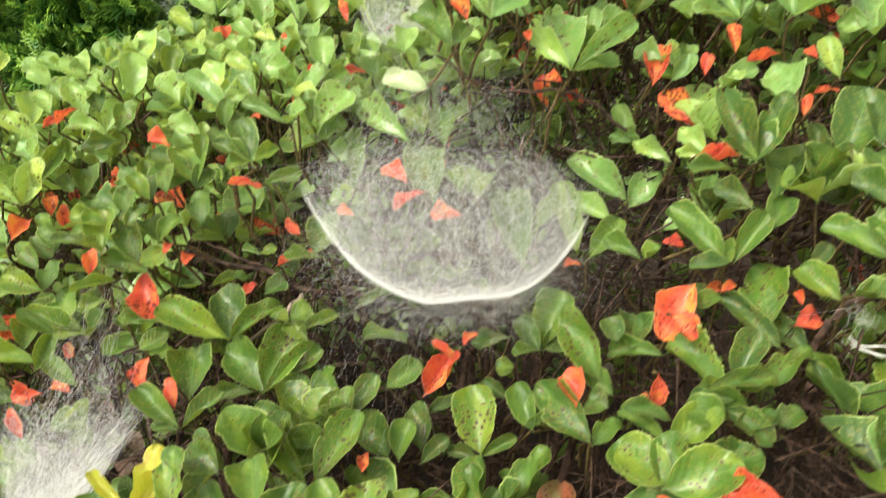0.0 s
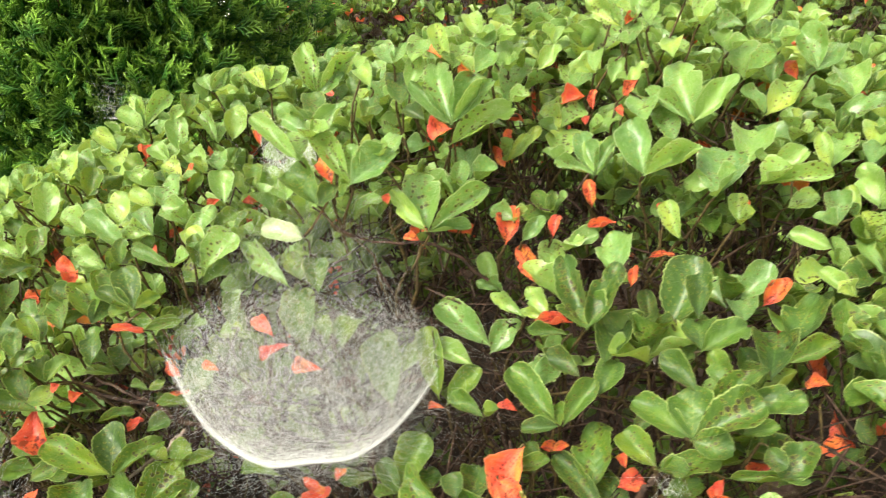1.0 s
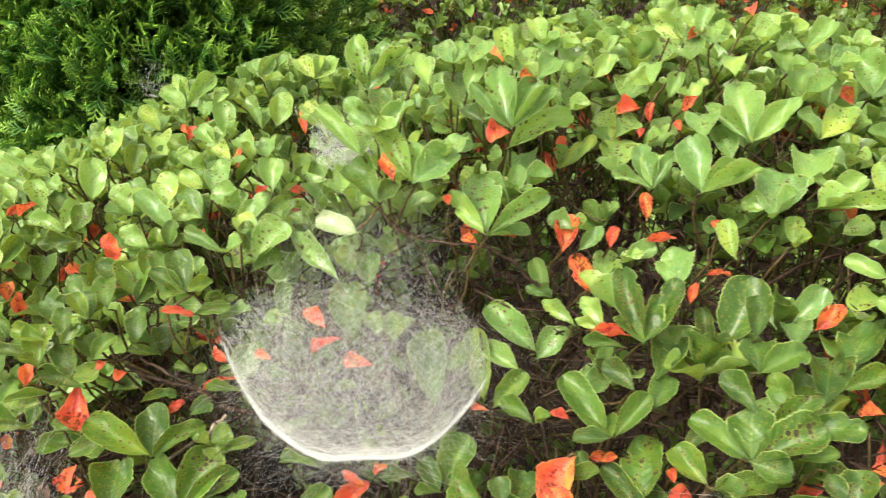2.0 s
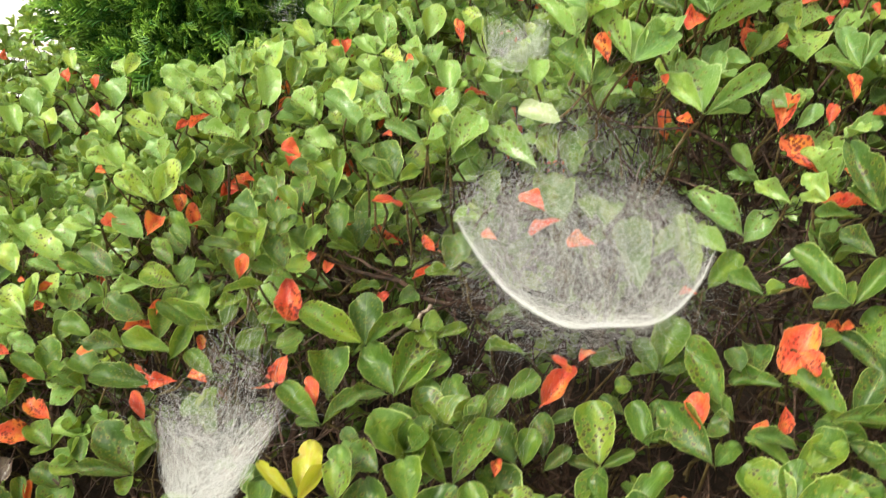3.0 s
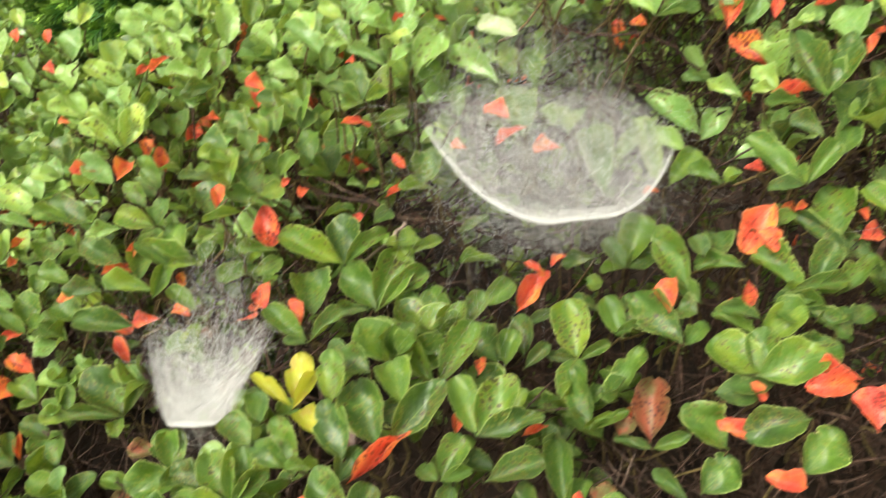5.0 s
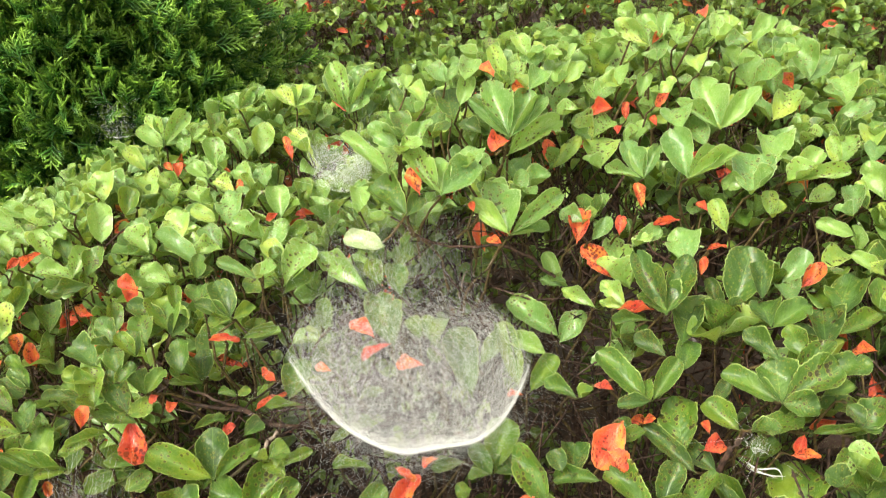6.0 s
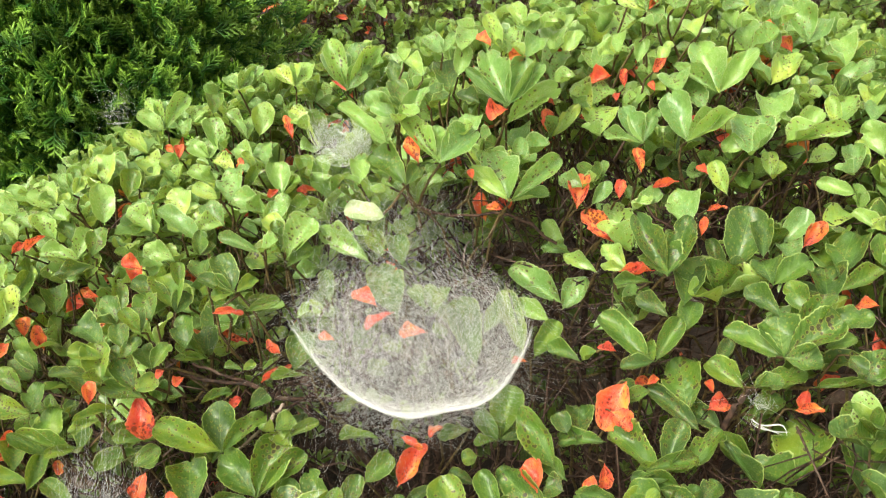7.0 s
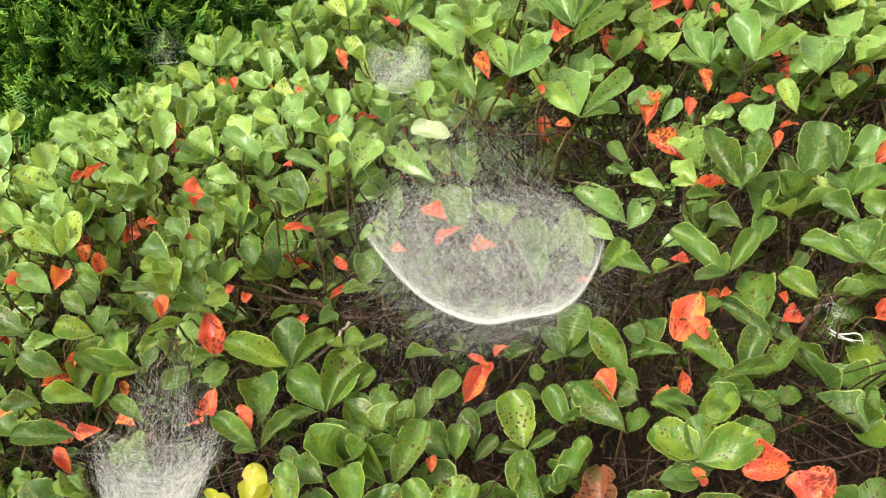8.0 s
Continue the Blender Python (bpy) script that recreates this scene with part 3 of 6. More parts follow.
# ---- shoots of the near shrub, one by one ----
LEAF_KINDS = {"G": ("leaf", GREEN, ""), "N": ("leaf", YOUNG_LIT, "fresh green leaf, paled for brighter light"), "R": ("red_leaf", RED, "old leaf turned orange red"), "Y": ("yellow_leaf", YELLOW, "young yellow leaf"),
              "P": ("pale_leaf", PALE, "pale leaf with a silvery underside"), "B": ("brown_leaf", RUSSET, "leaf fading to russet brown"), "D": ("dead_leaf", DEAD, "dry greyish brown leaf")}
LEAF_MESHES = {kind: [mesh_of(name, *t[:2], material, t[2]) for t in (CURLED if kind == "R" else LARGE)] for kind, (name, material, _) in LEAF_KINDS.items()}
PLACED = []
shoot_rng = np.random.default_rng(17)


def shoot(kind, leaves):
    """A shoot with leaves of one kind. Each leaf: x, y, z of its foot, compass angle and rise in degrees, length and width in millimetres, twist in degrees."""
    name, _, label = LEAF_KINDS[kind]
    feet = np.array([row[:3] for row in leaves])
    low = feet.mean(0) + [0, 0.02, -0.012]
    root = low + [shoot_rng.normal(0, 0.03), 0.06, -shoot_rng.uniform(0.08, 0.14)]
    paths = [bends(root[None], low[None], 5, 0.06, shoot_rng)[0]]
    paths += [bends(low[None], p[None], 5, 0.03, shoot_rng)[0] for p in feet]
    thick = np.array([np.linspace(0.0022, 0.0015, 5)] + [np.linspace(0.0013, 0.0008, 5)] * len(feet))
    v, f = tubes(np.array(paths), thick, 5)
    stem = part("shoot", mesh_of("shoot", v, f, STEM), left_shrub if low[1] > 1.5 and low[0] < -0.6 else near_shrub)
    for x, y, z, round_, rise, long, wide, twist in leaves:
        a, e = radians(round_), radians(rise)
        way = np.array([math.cos(a) * math.cos(e), math.sin(a) * math.cos(e), math.sin(e)])
        face = np.array([0, 0, 1.0]) if abs(way[2]) < 0.97 else np.array([0, -1.0, 0])
        face = unit(face - way * (face @ way))
        side = np.cross(way, face)
        w = radians(twist)
        face = face * math.cos(w) + side * math.sin(w)
        m = leaf_frames(np.array([[x, y, z]]), way[None], face[None], np.array([long / 1000]), np.array([wide / 1000 * 1.08]))[0]
        ob = part(name, LEAF_MESHES[kind][int(shoot_rng.integers(len(LEAF_MESHES[kind])))], stem, label)
        ob.matrix_world = Matrix([list(r) for r in m] + [[0, 0, 0, 1]])
        PLACED.append(np.array([x, y, z]) + way * long / 2000)


shoot("G", [(-1.148, 1.336, 0.876, 168, 34, 65, 42, -37)])
shoot("G", [(-1.159, 1.385, 0.917, 154, 47, 47, 28, -23)])
shoot("G", [(-1.123, 1.340, 0.905, 87, 37, 75, 46, 25)])
shoot("G", [(-1.078, 1.427, 0.881, 163, 39, 56, 33, -32)])
shoot("G", [(-1.079, 1.337, 0.836, 121, 33, 82, 51, 3)])
shoot("R", [(-1.061, 1.337, 0.876, 92, 55, 41, 17, 29)])
shoot("R", [(-1.079, 1.321, 0.893, -138, -10, 42, 18, -46)])
shoot("R", [(-1.196, 1.323, 0.865, 7, -32, 41, 15, 48)])
shoot("G", [(-1.086, 1.331, 0.795, 96, 27, 70, 48, 12)])
shoot("G", [(-1.127, 1.321, 0.861, -147, 5, 25, 21, -46)])
shoot("Y", [(-1.110, 1.250, 0.806, 130, 54, 64, 35, -4)])
shoot("Y", [(-1.065, 1.218, 0.777, -155, 9, 32, 18, -41)])
shoot("Y", [(-1.152, 1.138, 0.707, 87, 27, 42, 24, 18)])
shoot("N", [(-1.098, 1.227, 0.796, -177, 48, 65, 27, -49)])
shoot("N", [(-1.098, 1.220, 0.784, 65, 44, 81, 27, 39)])
shoot("N", [(-1.051, 1.227, 0.754, 113, 26, 81, 50, 3)])
shoot("N", [(-0.998, 1.272, 0.763, 131, 39, 90, 53, -3)])
shoot("N", [(-1.056, 1.284, 0.770, 121, 58, 41, 21, 7)])
shoot("N", [(-1.058, 1.463, 0.762, 92, 43, 79, 47, 20), (-1.056, 1.459, 0.764, 54, 36, 79, 30, 49), (-1.054, 1.455, 0.765, -172, 42, 76, 25, -63)])
shoot("N", [(-0.935, 1.363, 0.785, 112, 30, 75, 48, 4), (-0.933, 1.359, 0.786, 75, 30, 60, 37, 26)])
shoot("N", [(-0.878, 1.182, 0.803, 129, 33, 75, 45, -6), (-0.880, 1.185, 0.802, 8, 32, 61, 36, 34)])
shoot("N", [(-0.766, 1.080, 0.843, 169, 38, 68, 38, -36)])
shoot("N", [(-0.733, 1.049, 0.881, 130, 30, 49, 31, -8)])
shoot("N", [(-0.891, 1.377, 0.832, 157, 25, 42, 28, -18), (-0.889, 1.374, 0.833, 85, 38, 48, 28, 19)])
shoot("N", [(-0.992, 1.199, 0.750, 78, 46, 52, 24, 26)])
shoot("N", [(-0.978, 1.184, 0.741, -176, 40, 80, 36, -42)])
shoot("N", [(-0.898, 1.141, 0.781, 134, 45, 58, 35, -11)])
shoot("G", [(-0.969, 1.159, 0.735, 78, 29, 63, 40, 31)])
shoot("N", [(-1.004, 1.169, 0.754, 179, 35, 56, 26, -41)])
shoot("N", [(-1.062, 1.189, 0.762, -174, 33, 63, 28, -48), (-1.064, 1.192, 0.760, 17, 32, 50, 29, 33)])
shoot("R", [(-1.097, 1.214, 0.791, -161, 20, 60, 20, -47)])
shoot("R", [(-1.139, 1.239, 0.803, -169, 29, 34, 15, -40)])
shoot("G", [(-1.017, 1.137, 0.713, 126, 32, 77, 50, -7)])
shoot("G", [(-1.088, 1.145, 0.708, 154, 32, 57, 34, -15), (-1.090, 1.148, 0.706, 17, 45, 32, 17, 39)])
shoot("G", [(-1.059, 1.144, 0.704, -153, 19, 51, 14, -45)])
shoot("N", [(-0.845, 1.064, 0.746, 151, 30, 68, 39, -17)])
shoot("N", [(-0.851, 1.077, 0.756, 111, 37, 47, 28, 3), (-0.849, 1.073, 0.758, 76, 48, 60, 19, 33)])
shoot("R", [(-0.835, 1.095, 0.777, 43, 13, 26, 12, 39)])
shoot("R", [(-0.834, 1.070, 0.755, 59, 24, 20, 13, 34)])
shoot("R", [(-0.871, 1.122, 0.781, -178, 20, 13, 9, -46)])
shoot("N", [(-0.837, 1.046, 0.736, -165, 14, 84, 31, -47), (-0.835, 1.043, 0.738, 174, 33, 53, 24, -41)])
shoot("N", [(-0.883, 1.069, 0.736, 159, 30, 45, 28, -23)])
shoot("G", [(-0.745, 1.028, 0.779, 96, 29, 49, 45, 8)])
shoot("G", [(-0.656, 0.922, 0.808, 174, 28, 51, 29, -36)])
shoot("G", [(-0.789, 1.035, 0.717, 73, 32, 59, 33, 28)])
shoot("N", [(-0.814, 1.023, 0.707, -178, 41, 52, 28, -50)])
shoot("N", [(-0.782, 1.012, 0.708, 130, 33, 39, 24, -7)])
shoot("G", [(-1.007, 1.115, 0.658, 152, 37, 73, 44, -19)])
shoot("G", [(-1.085, 1.112, 0.663, 167, 38, 55, 32, -28)])
shoot("G", [(-0.996, 1.110, 0.657, 67, 32, 40, 22, 38)])
shoot("N", [(-0.770, 1.077, 0.820, -179, 25, 64, 16, -41)])
shoot("G", [(-0.671, 1.000, 0.869, -169, 27, 57, 25, -52)])
shoot("G", [(-0.648, 1.004, 0.862, 165, 27, 68, 42, -34)])
shoot("N", [(-0.684, 1.042, 0.920, -167, 20, 47, 22, -53), (-0.683, 1.038, 0.921, 145, 21, 47, 27, -12)])
shoot("G", [(-0.676, 1.048, 0.939, 123, 32, 50, 34, -5), (-0.674, 1.044, 0.941, 77, 22, 48, 30, 19)])
shoot("N", [(-0.598, 1.015, 0.917, 163, 45, 62, 33, -49)])
shoot("R", [(-0.614, 1.034, 0.923, -175, 13, 53, 9, -41)])
shoot("R", [(-0.593, 1.016, 0.923, 72, 31, 42, 25, 24)])
shoot("R", [(-0.545, 1.084, 0.903, 121, 70, 41, 19, -13)])
shoot("R", [(-0.690, 1.120, 0.977, -174, 24, 18, 10, -50)])
shoot("N", [(-0.589, 1.059, 0.956, 170, 55, 74, 28, -58), (-0.587, 1.056, 0.957, 91, 61, 53, 25, 14), (-0.586, 1.052, 0.958, 49, 54, 71, 33, 48), (-0.585, 1.048, 0.960, 175, 33, 71, 25, -41)])
shoot("N", [(-0.658, 1.117, 0.985, 153, 51, 44, 26, -31), (-0.660, 1.121, 0.984, -20, 31, 32, 20, 33)])
shoot("G", [(-0.534, 1.021, 0.903, 146, 57, 58, 28, -40)])
shoot("G", [(-0.542, 0.973, 0.896, 146, 45, 51, 23, -27)])
shoot("G", [(-0.519, 0.934, 0.888, 174, 21, 56, 31, -52), (-0.518, 0.930, 0.890, 91, 24, 55, 31, 9)])
shoot("N", [(-0.582, 0.969, 0.868, -162, 5, 52, 18, -43)])
shoot("G", [(-0.575, 0.930, 0.833, -179, 35, 66, 34, -54)])
shoot("R", [(-0.604, 0.913, 0.827, 28, 5, 45, 22, 39)])
shoot("R", [(-0.568, 0.928, 0.834, 59, 51, 31, 13, 41)])
shoot("G", [(-0.546, 0.897, 0.821, 96, 35, 53, 32, 10)])
shoot("G", [(-0.497, 0.899, 0.843, 178, 40, 58, 17, -52)])
shoot("G", [(-0.518, 0.879, 0.814, -179, 18, 73, 25, -38)])
shoot("G", [(-0.601, 0.901, 0.804, -173, 15, 59, 21, -38)])
shoot("R", [(-0.638, 0.915, 0.794, -163, 6, 39, 12, -42)])
shoot("G", [(-1.090, 1.628, 0.773, 171, 27, 47, 28, -36)])
shoot("G", [(-1.105, 1.791, 0.756, 174, 25, 57, 35, -34)])
shoot("G", [(-1.147, 1.725, 0.788, 125, 31, 72, 52, -6), (-1.145, 1.721, 0.789, 45, 50, 63, 34, 60)])
shoot("G", [(-0.818, 1.334, 0.910, -174, 38, 37, 20, -60)])
shoot("G", [(-0.727, 1.155, 0.973, 122, 38, 50, 30, -2)])
shoot("G", [(-0.375, 0.931, 1.013, 119, 41, 47, 26, -10), (-0.376, 0.935, 1.012, -138, 28, 30, 16, -32)])
shoot("R", [(-0.373, 1.035, 1.017, 99, 39, 34, 20, 5)])
shoot("G", [(-0.397, 0.928, 0.984, 141, 23, 60, 37, -19)])
shoot("G", [(-0.364, 0.802, 1.000, 102, 43, 54, 33, -3), (-0.365, 0.806, 0.999, -130, 55, 30, 15, -53)])
shoot("G", [(-0.385, 0.838, 0.997, 167, 31, 32, 16, -41), (-0.384, 0.834, 0.999, -170, 13, 49, 16, -40)])
shoot("G", [(-0.331, 0.810, 0.985, 129, 62, 59, 31, -24), (-0.330, 0.807, 0.986, 27, 12, 31, 21, 49)])
shoot("G", [(-0.307, 0.818, 1.006, 122, 37, 35, 23, -12), (-0.306, 0.815, 1.008, 45, 40, 37, 20, 36)])
shoot("G", [(-0.332, 0.815, 1.037, 113, 42, 39, 23, -5)])
shoot("G", [(-0.319, 0.896, 1.029, 111, 34, 51, 31, -6)])
shoot("G", [(-0.293, 0.926, 1.026, 116, 28, 62, 43, -4)])
shoot("G", [(-0.336, 0.807, 1.032, 35, 34, 32, 17, 46)])
shoot("G", [(-0.278, 0.872, 0.999, 98, 43, 48, 30, -5)])
shoot("G", [(-0.268, 0.931, 0.981, 40, 30, 59, 44, 31)])
shoot("G", [(-0.257, 0.896, 0.970, 97, 28, 47, 29, -3), (-0.257, 0.892, 0.971, 160, 33, 46, 23, -51), (-0.256, 0.888, 0.973, 179, 10, 44, 11, -47)])
shoot("G", [(-0.320, 0.813, 0.970, 176, 20, 58, 19, -45)])
shoot("G", [(-0.443, 0.940, 0.892, 102, 28, 67, 47, 6)])
shoot("G", [(-0.494, 0.904, 0.848, 97, 33, 64, 41, 1)])
shoot("G", [(-0.527, 1.115, 0.943, 103, 33, 58, 35, 7)])
shoot("G", [(-0.541, 1.113, 0.951, 149, 38, 34, 21, -29)])
shoot("R", [(-0.384, 0.800, 0.977, 82, 49, 29, 15, 22)])
shoot("R", [(-0.335, 0.831, 0.968, -73, -52, 59, 28, 5)])
shoot("R", [(-0.333, 0.788, 0.879, -112, -36, 34, 21, -17)])
shoot("R", [(-0.260, 1.012, 0.935, -12, -14, 45, 18, 44)])
shoot("R", [(-0.227, 0.835, 1.065, 4, 1, 35, 11, 45)])
shoot("R", [(-0.154, 0.831, 1.003, 155, 49, 24, 11, -58)])
shoot("R", [(-0.180, 0.812, 0.976, 22, 24, 42, 9, 38)])
shoot("G", [(-0.406, 0.874, 0.905, -163, -3, 41, 13, -38)])
shoot("G", [(-0.453, 0.900, 0.849, -162, 4, 44, 15, -54)])
shoot("G", [(-0.524, 0.870, 0.807, 60, 36, 62, 23, 35)])
shoot("G", [(-0.321, 0.828, 0.899, 179, 5, 57, 14, -42)])
shoot("G", [(-0.234, 0.778, 0.904, 168, 25, 87, 34, -42), (-0.234, 0.774, 0.906, 92, 47, 63, 36, 6), (-0.234, 0.771, 0.908, 34, 24, 70, 24, 36)])
shoot("G", [(-0.206, 1.027, 0.915, 126, 30, 27, 16, -19), (-0.206, 1.023, 0.916, 13, 16, 38, 21, 54)])
shoot("G", [(-0.190, 0.839, 1.061, 9, 11, 45, 14, 54)])
shoot("G", [(-0.139, 0.814, 0.986, 64, 35, 54, 33, 15)])
shoot("G", [(-0.270, 0.724, 0.864, 96, 30, 69, 43, 1)])
shoot("G", [(-0.197, 0.746, 0.855, 132, 39, 72, 37, -30), (-0.197, 0.743, 0.857, 59, 39, 79, 44, 31), (-0.197, 0.739, 0.859, 31, 22, 80, 26, 33)])
shoot("G", [(-0.354, 0.807, 0.875, 28, 19, 39, 21, 39)])
shoot("G", [(-0.433, 0.870, 0.842, 8, 1, 64, 14, 35)])
shoot("G", [(-0.148, 0.779, 0.901, 137, 26, 34, 24, -37)])
shoot("G", [(-0.441, 0.817, 0.820, 157, 34, 50, 22, -32)])
shoot("G", [(-1.048, 1.101, 0.641, -161, 19, 52, 26, -40)])
shoot("G", [(-1.046, 1.076, 0.599, 127, 48, 59, 30, -6)])
shoot("G", [(-1.124, 1.101, 0.623, 159, 37, 52, 41, -17)])
shoot("G", [(-1.144, 1.095, 0.568, 120, 30, 69, 41, 2)])
shoot("R", [(-1.144, 1.082, 0.564, 161, 41, 41, 21, -31)])
shoot("R", [(-0.943, 1.048, 0.632, 152, 22, 21, 12, -11)])
shoot("G", [(-0.870, 0.994, 0.622, 171, 46, 68, 38, -44), (-0.868, 0.991, 0.624, -165, 18, 70, 32, -42), (-0.866, 0.988, 0.626, 72, 31, 51, 19, 31)])
shoot("G", [(-0.861, 1.000, 0.662, 169, 35, 49, 24, -36)])
shoot("G", [(-0.778, 0.986, 0.687, 111, 44, 63, 36, 7)])
shoot("G", [(-0.785, 0.984, 0.681, 174, 42, 67, 24, -33), (-0.786, 0.987, 0.679, 10, 40, 43, 24, 33)])
shoot("G", [(-0.649, 0.915, 0.747, 168, 21, 54, 38, -22)])
shoot("G", [(-0.573, 0.910, 0.738, -173, 12, 89, 36, -40)])
shoot("R", [(-0.806, 0.998, 0.594, 172, 38, 51, 27, -34)])
shoot("R", [(-0.907, 0.982, 0.564, 21, -3, 62, 34, 37)])
shoot("R", [(-0.989, 1.027, 0.481, 115, 46, 63, 16, 11)])
shoot("R", [(-0.613, 0.936, 0.649, 131, 45, 49, 18, -12)])
shoot("G", [(-0.945, 1.007, 0.507, 128, 35, 64, 40, -4), (-0.947, 1.010, 0.505, -4, 52, 50, 29, 41)])
shoot("G", [(-0.803, 0.977, 0.551, 148, 26, 66, 38, -13), (-0.801, 0.974, 0.554, 64, 26, 45, 17, 24), (-0.799, 0.971, 0.556, -155, 1, 32, 13, -37)])
shoot("G", [(-1.014, 0.995, 0.547, 125, 47, 54, 25, -1)])
shoot("G", [(-1.040, 1.085, 0.427, 170, 38, 90, 43, -30), (-1.042, 1.088, 0.425, -126, 41, 51, 29, -32)])
shoot("G", [(-1.056, 1.030, 0.493, -169, 33, 51, 24, -39)])
shoot("G", [(-1.144, 1.014, 0.461, 106, 54, 92, 52, 19)])
shoot("R", [(-1.061, 1.031, 0.487, -160, 14, 50, 10, -40)])
shoot("G", [(-1.079, 1.053, 0.461, -148, 11, 57, 15, -35)])
shoot("G", [(-0.618, 0.884, 0.591, 146, 39, 93, 52, -18), (-0.617, 0.881, 0.594, 64, 31, 62, 21, 30), (-0.616, 0.878, 0.596, -168, 18, 82, 22, -43), (-0.614, 0.875, 0.598, -114, -20, 34, 22, -22)])
shoot("G", [(-0.715, 0.912, 0.582, 116, 37, 45, 27, -4)])
shoot("G", [(-0.710, 0.912, 0.568, -167, 16, 54, 27, -34)])
shoot("G", [(-0.782, 0.942, 0.501, 170, 41, 56, 32, -33)])
shoot("R", [(-0.848, 0.944, 0.455, 107, 35, 69, 16, 1)])
shoot("G", [(-0.777, 0.926, 0.448, 129, 24, 85, 57, -2), (-0.779, 0.928, 0.445, -125, 46, 70, 37, -32)])
shoot("G", [(-0.861, 0.941, 0.447, 110, 41, 57, 23, 3)])
shoot("G", [(-0.851, 0.940, 0.444, -178, 25, 82, 31, -25)])
shoot("G", [(-1.060, 0.935, 0.434, 172, 39, 80, 40, -25), (-1.062, 0.938, 0.432, -112, 43, 62, 35, -32)])
shoot("G", [(-1.061, 0.970, 0.440, 81, 35, 54, 24, 28), (-1.063, 0.972, 0.438, 8, 50, 33, 20, 37)])
shoot("G", [(-0.892, 0.792, 0.507, 158, 32, 80, 47, -15), (-0.890, 0.789, 0.509, -171, 21, 70, 24, -38), (-0.888, 0.786, 0.512, 82, 29, 62, 21, 26), (-0.886, 0.784, 0.515, -139, -4, 58, 24, -32)])
shoot("G", [(-0.896, 0.922, 0.377, 148, 22, 69, 44, -8), (-0.894, 0.919, 0.379, 68, 26, 69, 20, 24)])
shoot("G", [(-0.815, 0.933, 0.356, -171, 16, 72, 36, -40), (-0.816, 0.936, 0.353, -119, 34, 44, 23, -24)])
shoot("G", [(-0.815, 0.938, 0.361, 104, 40, 51, 30, 12), (-0.813, 0.935, 0.364, 8, -13, 41, 24, 25)])
shoot("G", [(-0.758, 0.736, 0.485, -169, 15, 92, 37, -36)])
shoot("G", [(-0.781, 0.800, 0.439, -121, -18, 49, 21, -31)])
shoot("R", [(-0.809, 0.745, 0.410, 45, 7, 57, 32, 28)])
shoot("R", [(-0.672, 0.746, 0.344, 122, 25, 29, 28, 6)])
shoot("R", [(-0.991, 0.671, 0.434, 41, -4, 37, 31, 34)])
shoot("R", [(-0.959, 0.783, 0.467, -23, -37, 23, 10, 12)])
shoot("G", [(-0.687, 0.901, 0.398, -135, -8, 62, 34, -26)])
shoot("G", [(-0.618, 0.855, 0.476, -179, 19, 54, 27, -32), (-0.619, 0.858, 0.474, -7, 47, 32, 19, 31)])
shoot("B", [(-0.649, 0.904, 0.427, -130, -10, 40, 24, -34)])
shoot("G", [(-0.487, 0.755, 0.577, -174, 8, 86, 44, -37), (-0.488, 0.758, 0.574, -134, 42, 47, 28, -28)])
shoot("B", [(-0.564, 0.855, 0.543, -179, 11, 49, 26, -32)])
shoot("G", [(-0.512, 0.771, 0.581, 103, 31, 64, 40, 7)])
shoot("G", [(-0.677, 0.847, 0.334, 176, 20, 67, 30, -19), (-0.676, 0.845, 0.336, 117, 39, 56, 25, 4), (-0.674, 0.842, 0.339, -55, -29, 18, 23, -1)])
shoot("G", [(-0.689, 0.834, 0.322, -179, 15, 65, 34, -26)])
shoot("G", [(-0.814, 0.721, 0.487, -125, -17, 83, 25, -33)])
shoot("G", [(-0.966, 0.697, 0.394, 72, 18, 61, 26, 25)])
shoot("G", [(-1.028, 0.765, 0.415, 78, 17, 50, 23, 27)])
shoot("G", [(-1.007, 0.764, 0.411, -143, 4, 38, 18, -33)])
shoot("G", [(-0.770, 0.793, 0.260, 127, 29, 61, 51, 5)])
shoot("G", [(-0.472, 0.675, 0.573, -179, 13, 67, 25, -35)])
shoot("G", [(-0.428, 0.518, 0.639, 137, 22, 48, 28, -7)])
shoot("D", [(-0.890, 0.999, 0.509, -125, -15, 49, 39, -33)])
shoot("D", [(-0.845, 0.953, 0.459, -40, -24, 39, 33, 7)])
shoot("D", [(-0.862, 0.871, 0.502, -129, -9, 46, 27, -38)])
shoot("Y", [(-0.264, 0.568, 0.859, 86, 43, 58, 28, 10), (-0.259, 0.534, 0.885, 149, 29, 58, 12, -28), (-0.259, 0.529, 0.888, 53, 29, 47, 13, 25)])
shoot("Y", [(-0.240, 0.519, 0.865, 117, 26, 32, 22, -13)])
shoot("G", [(-0.274, 0.697, 0.848, 149, 28, 66, 26, -31), (-0.273, 0.694, 0.850, 36, 24, 55, 18, 22), (-0.273, 0.690, 0.852, -179, 12, 29, 10, -44)])
shoot("R", [(-0.283, 0.713, 0.861, 115, 50, 37, 14, -4)])
shoot("G", [(-0.169, 0.716, 0.842, 56, 50, 52, 29, 28)])
shoot("G", [(-0.155, 0.707, 0.843, 167, 16, 49, 23, -43)])
shoot("G", [(-0.182, 0.547, 0.915, 146, 19, 38, 27, -35)])
shoot("G", [(-0.217, 0.518, 0.904, 90, 56, 51, 26, 4)])
shoot("G", [(-0.122, 0.597, 0.856, 132, 38, 76, 25, -35)])
shoot("G", [(-0.152, 0.533, 0.885, 105, 29, 53, 32, -11)])
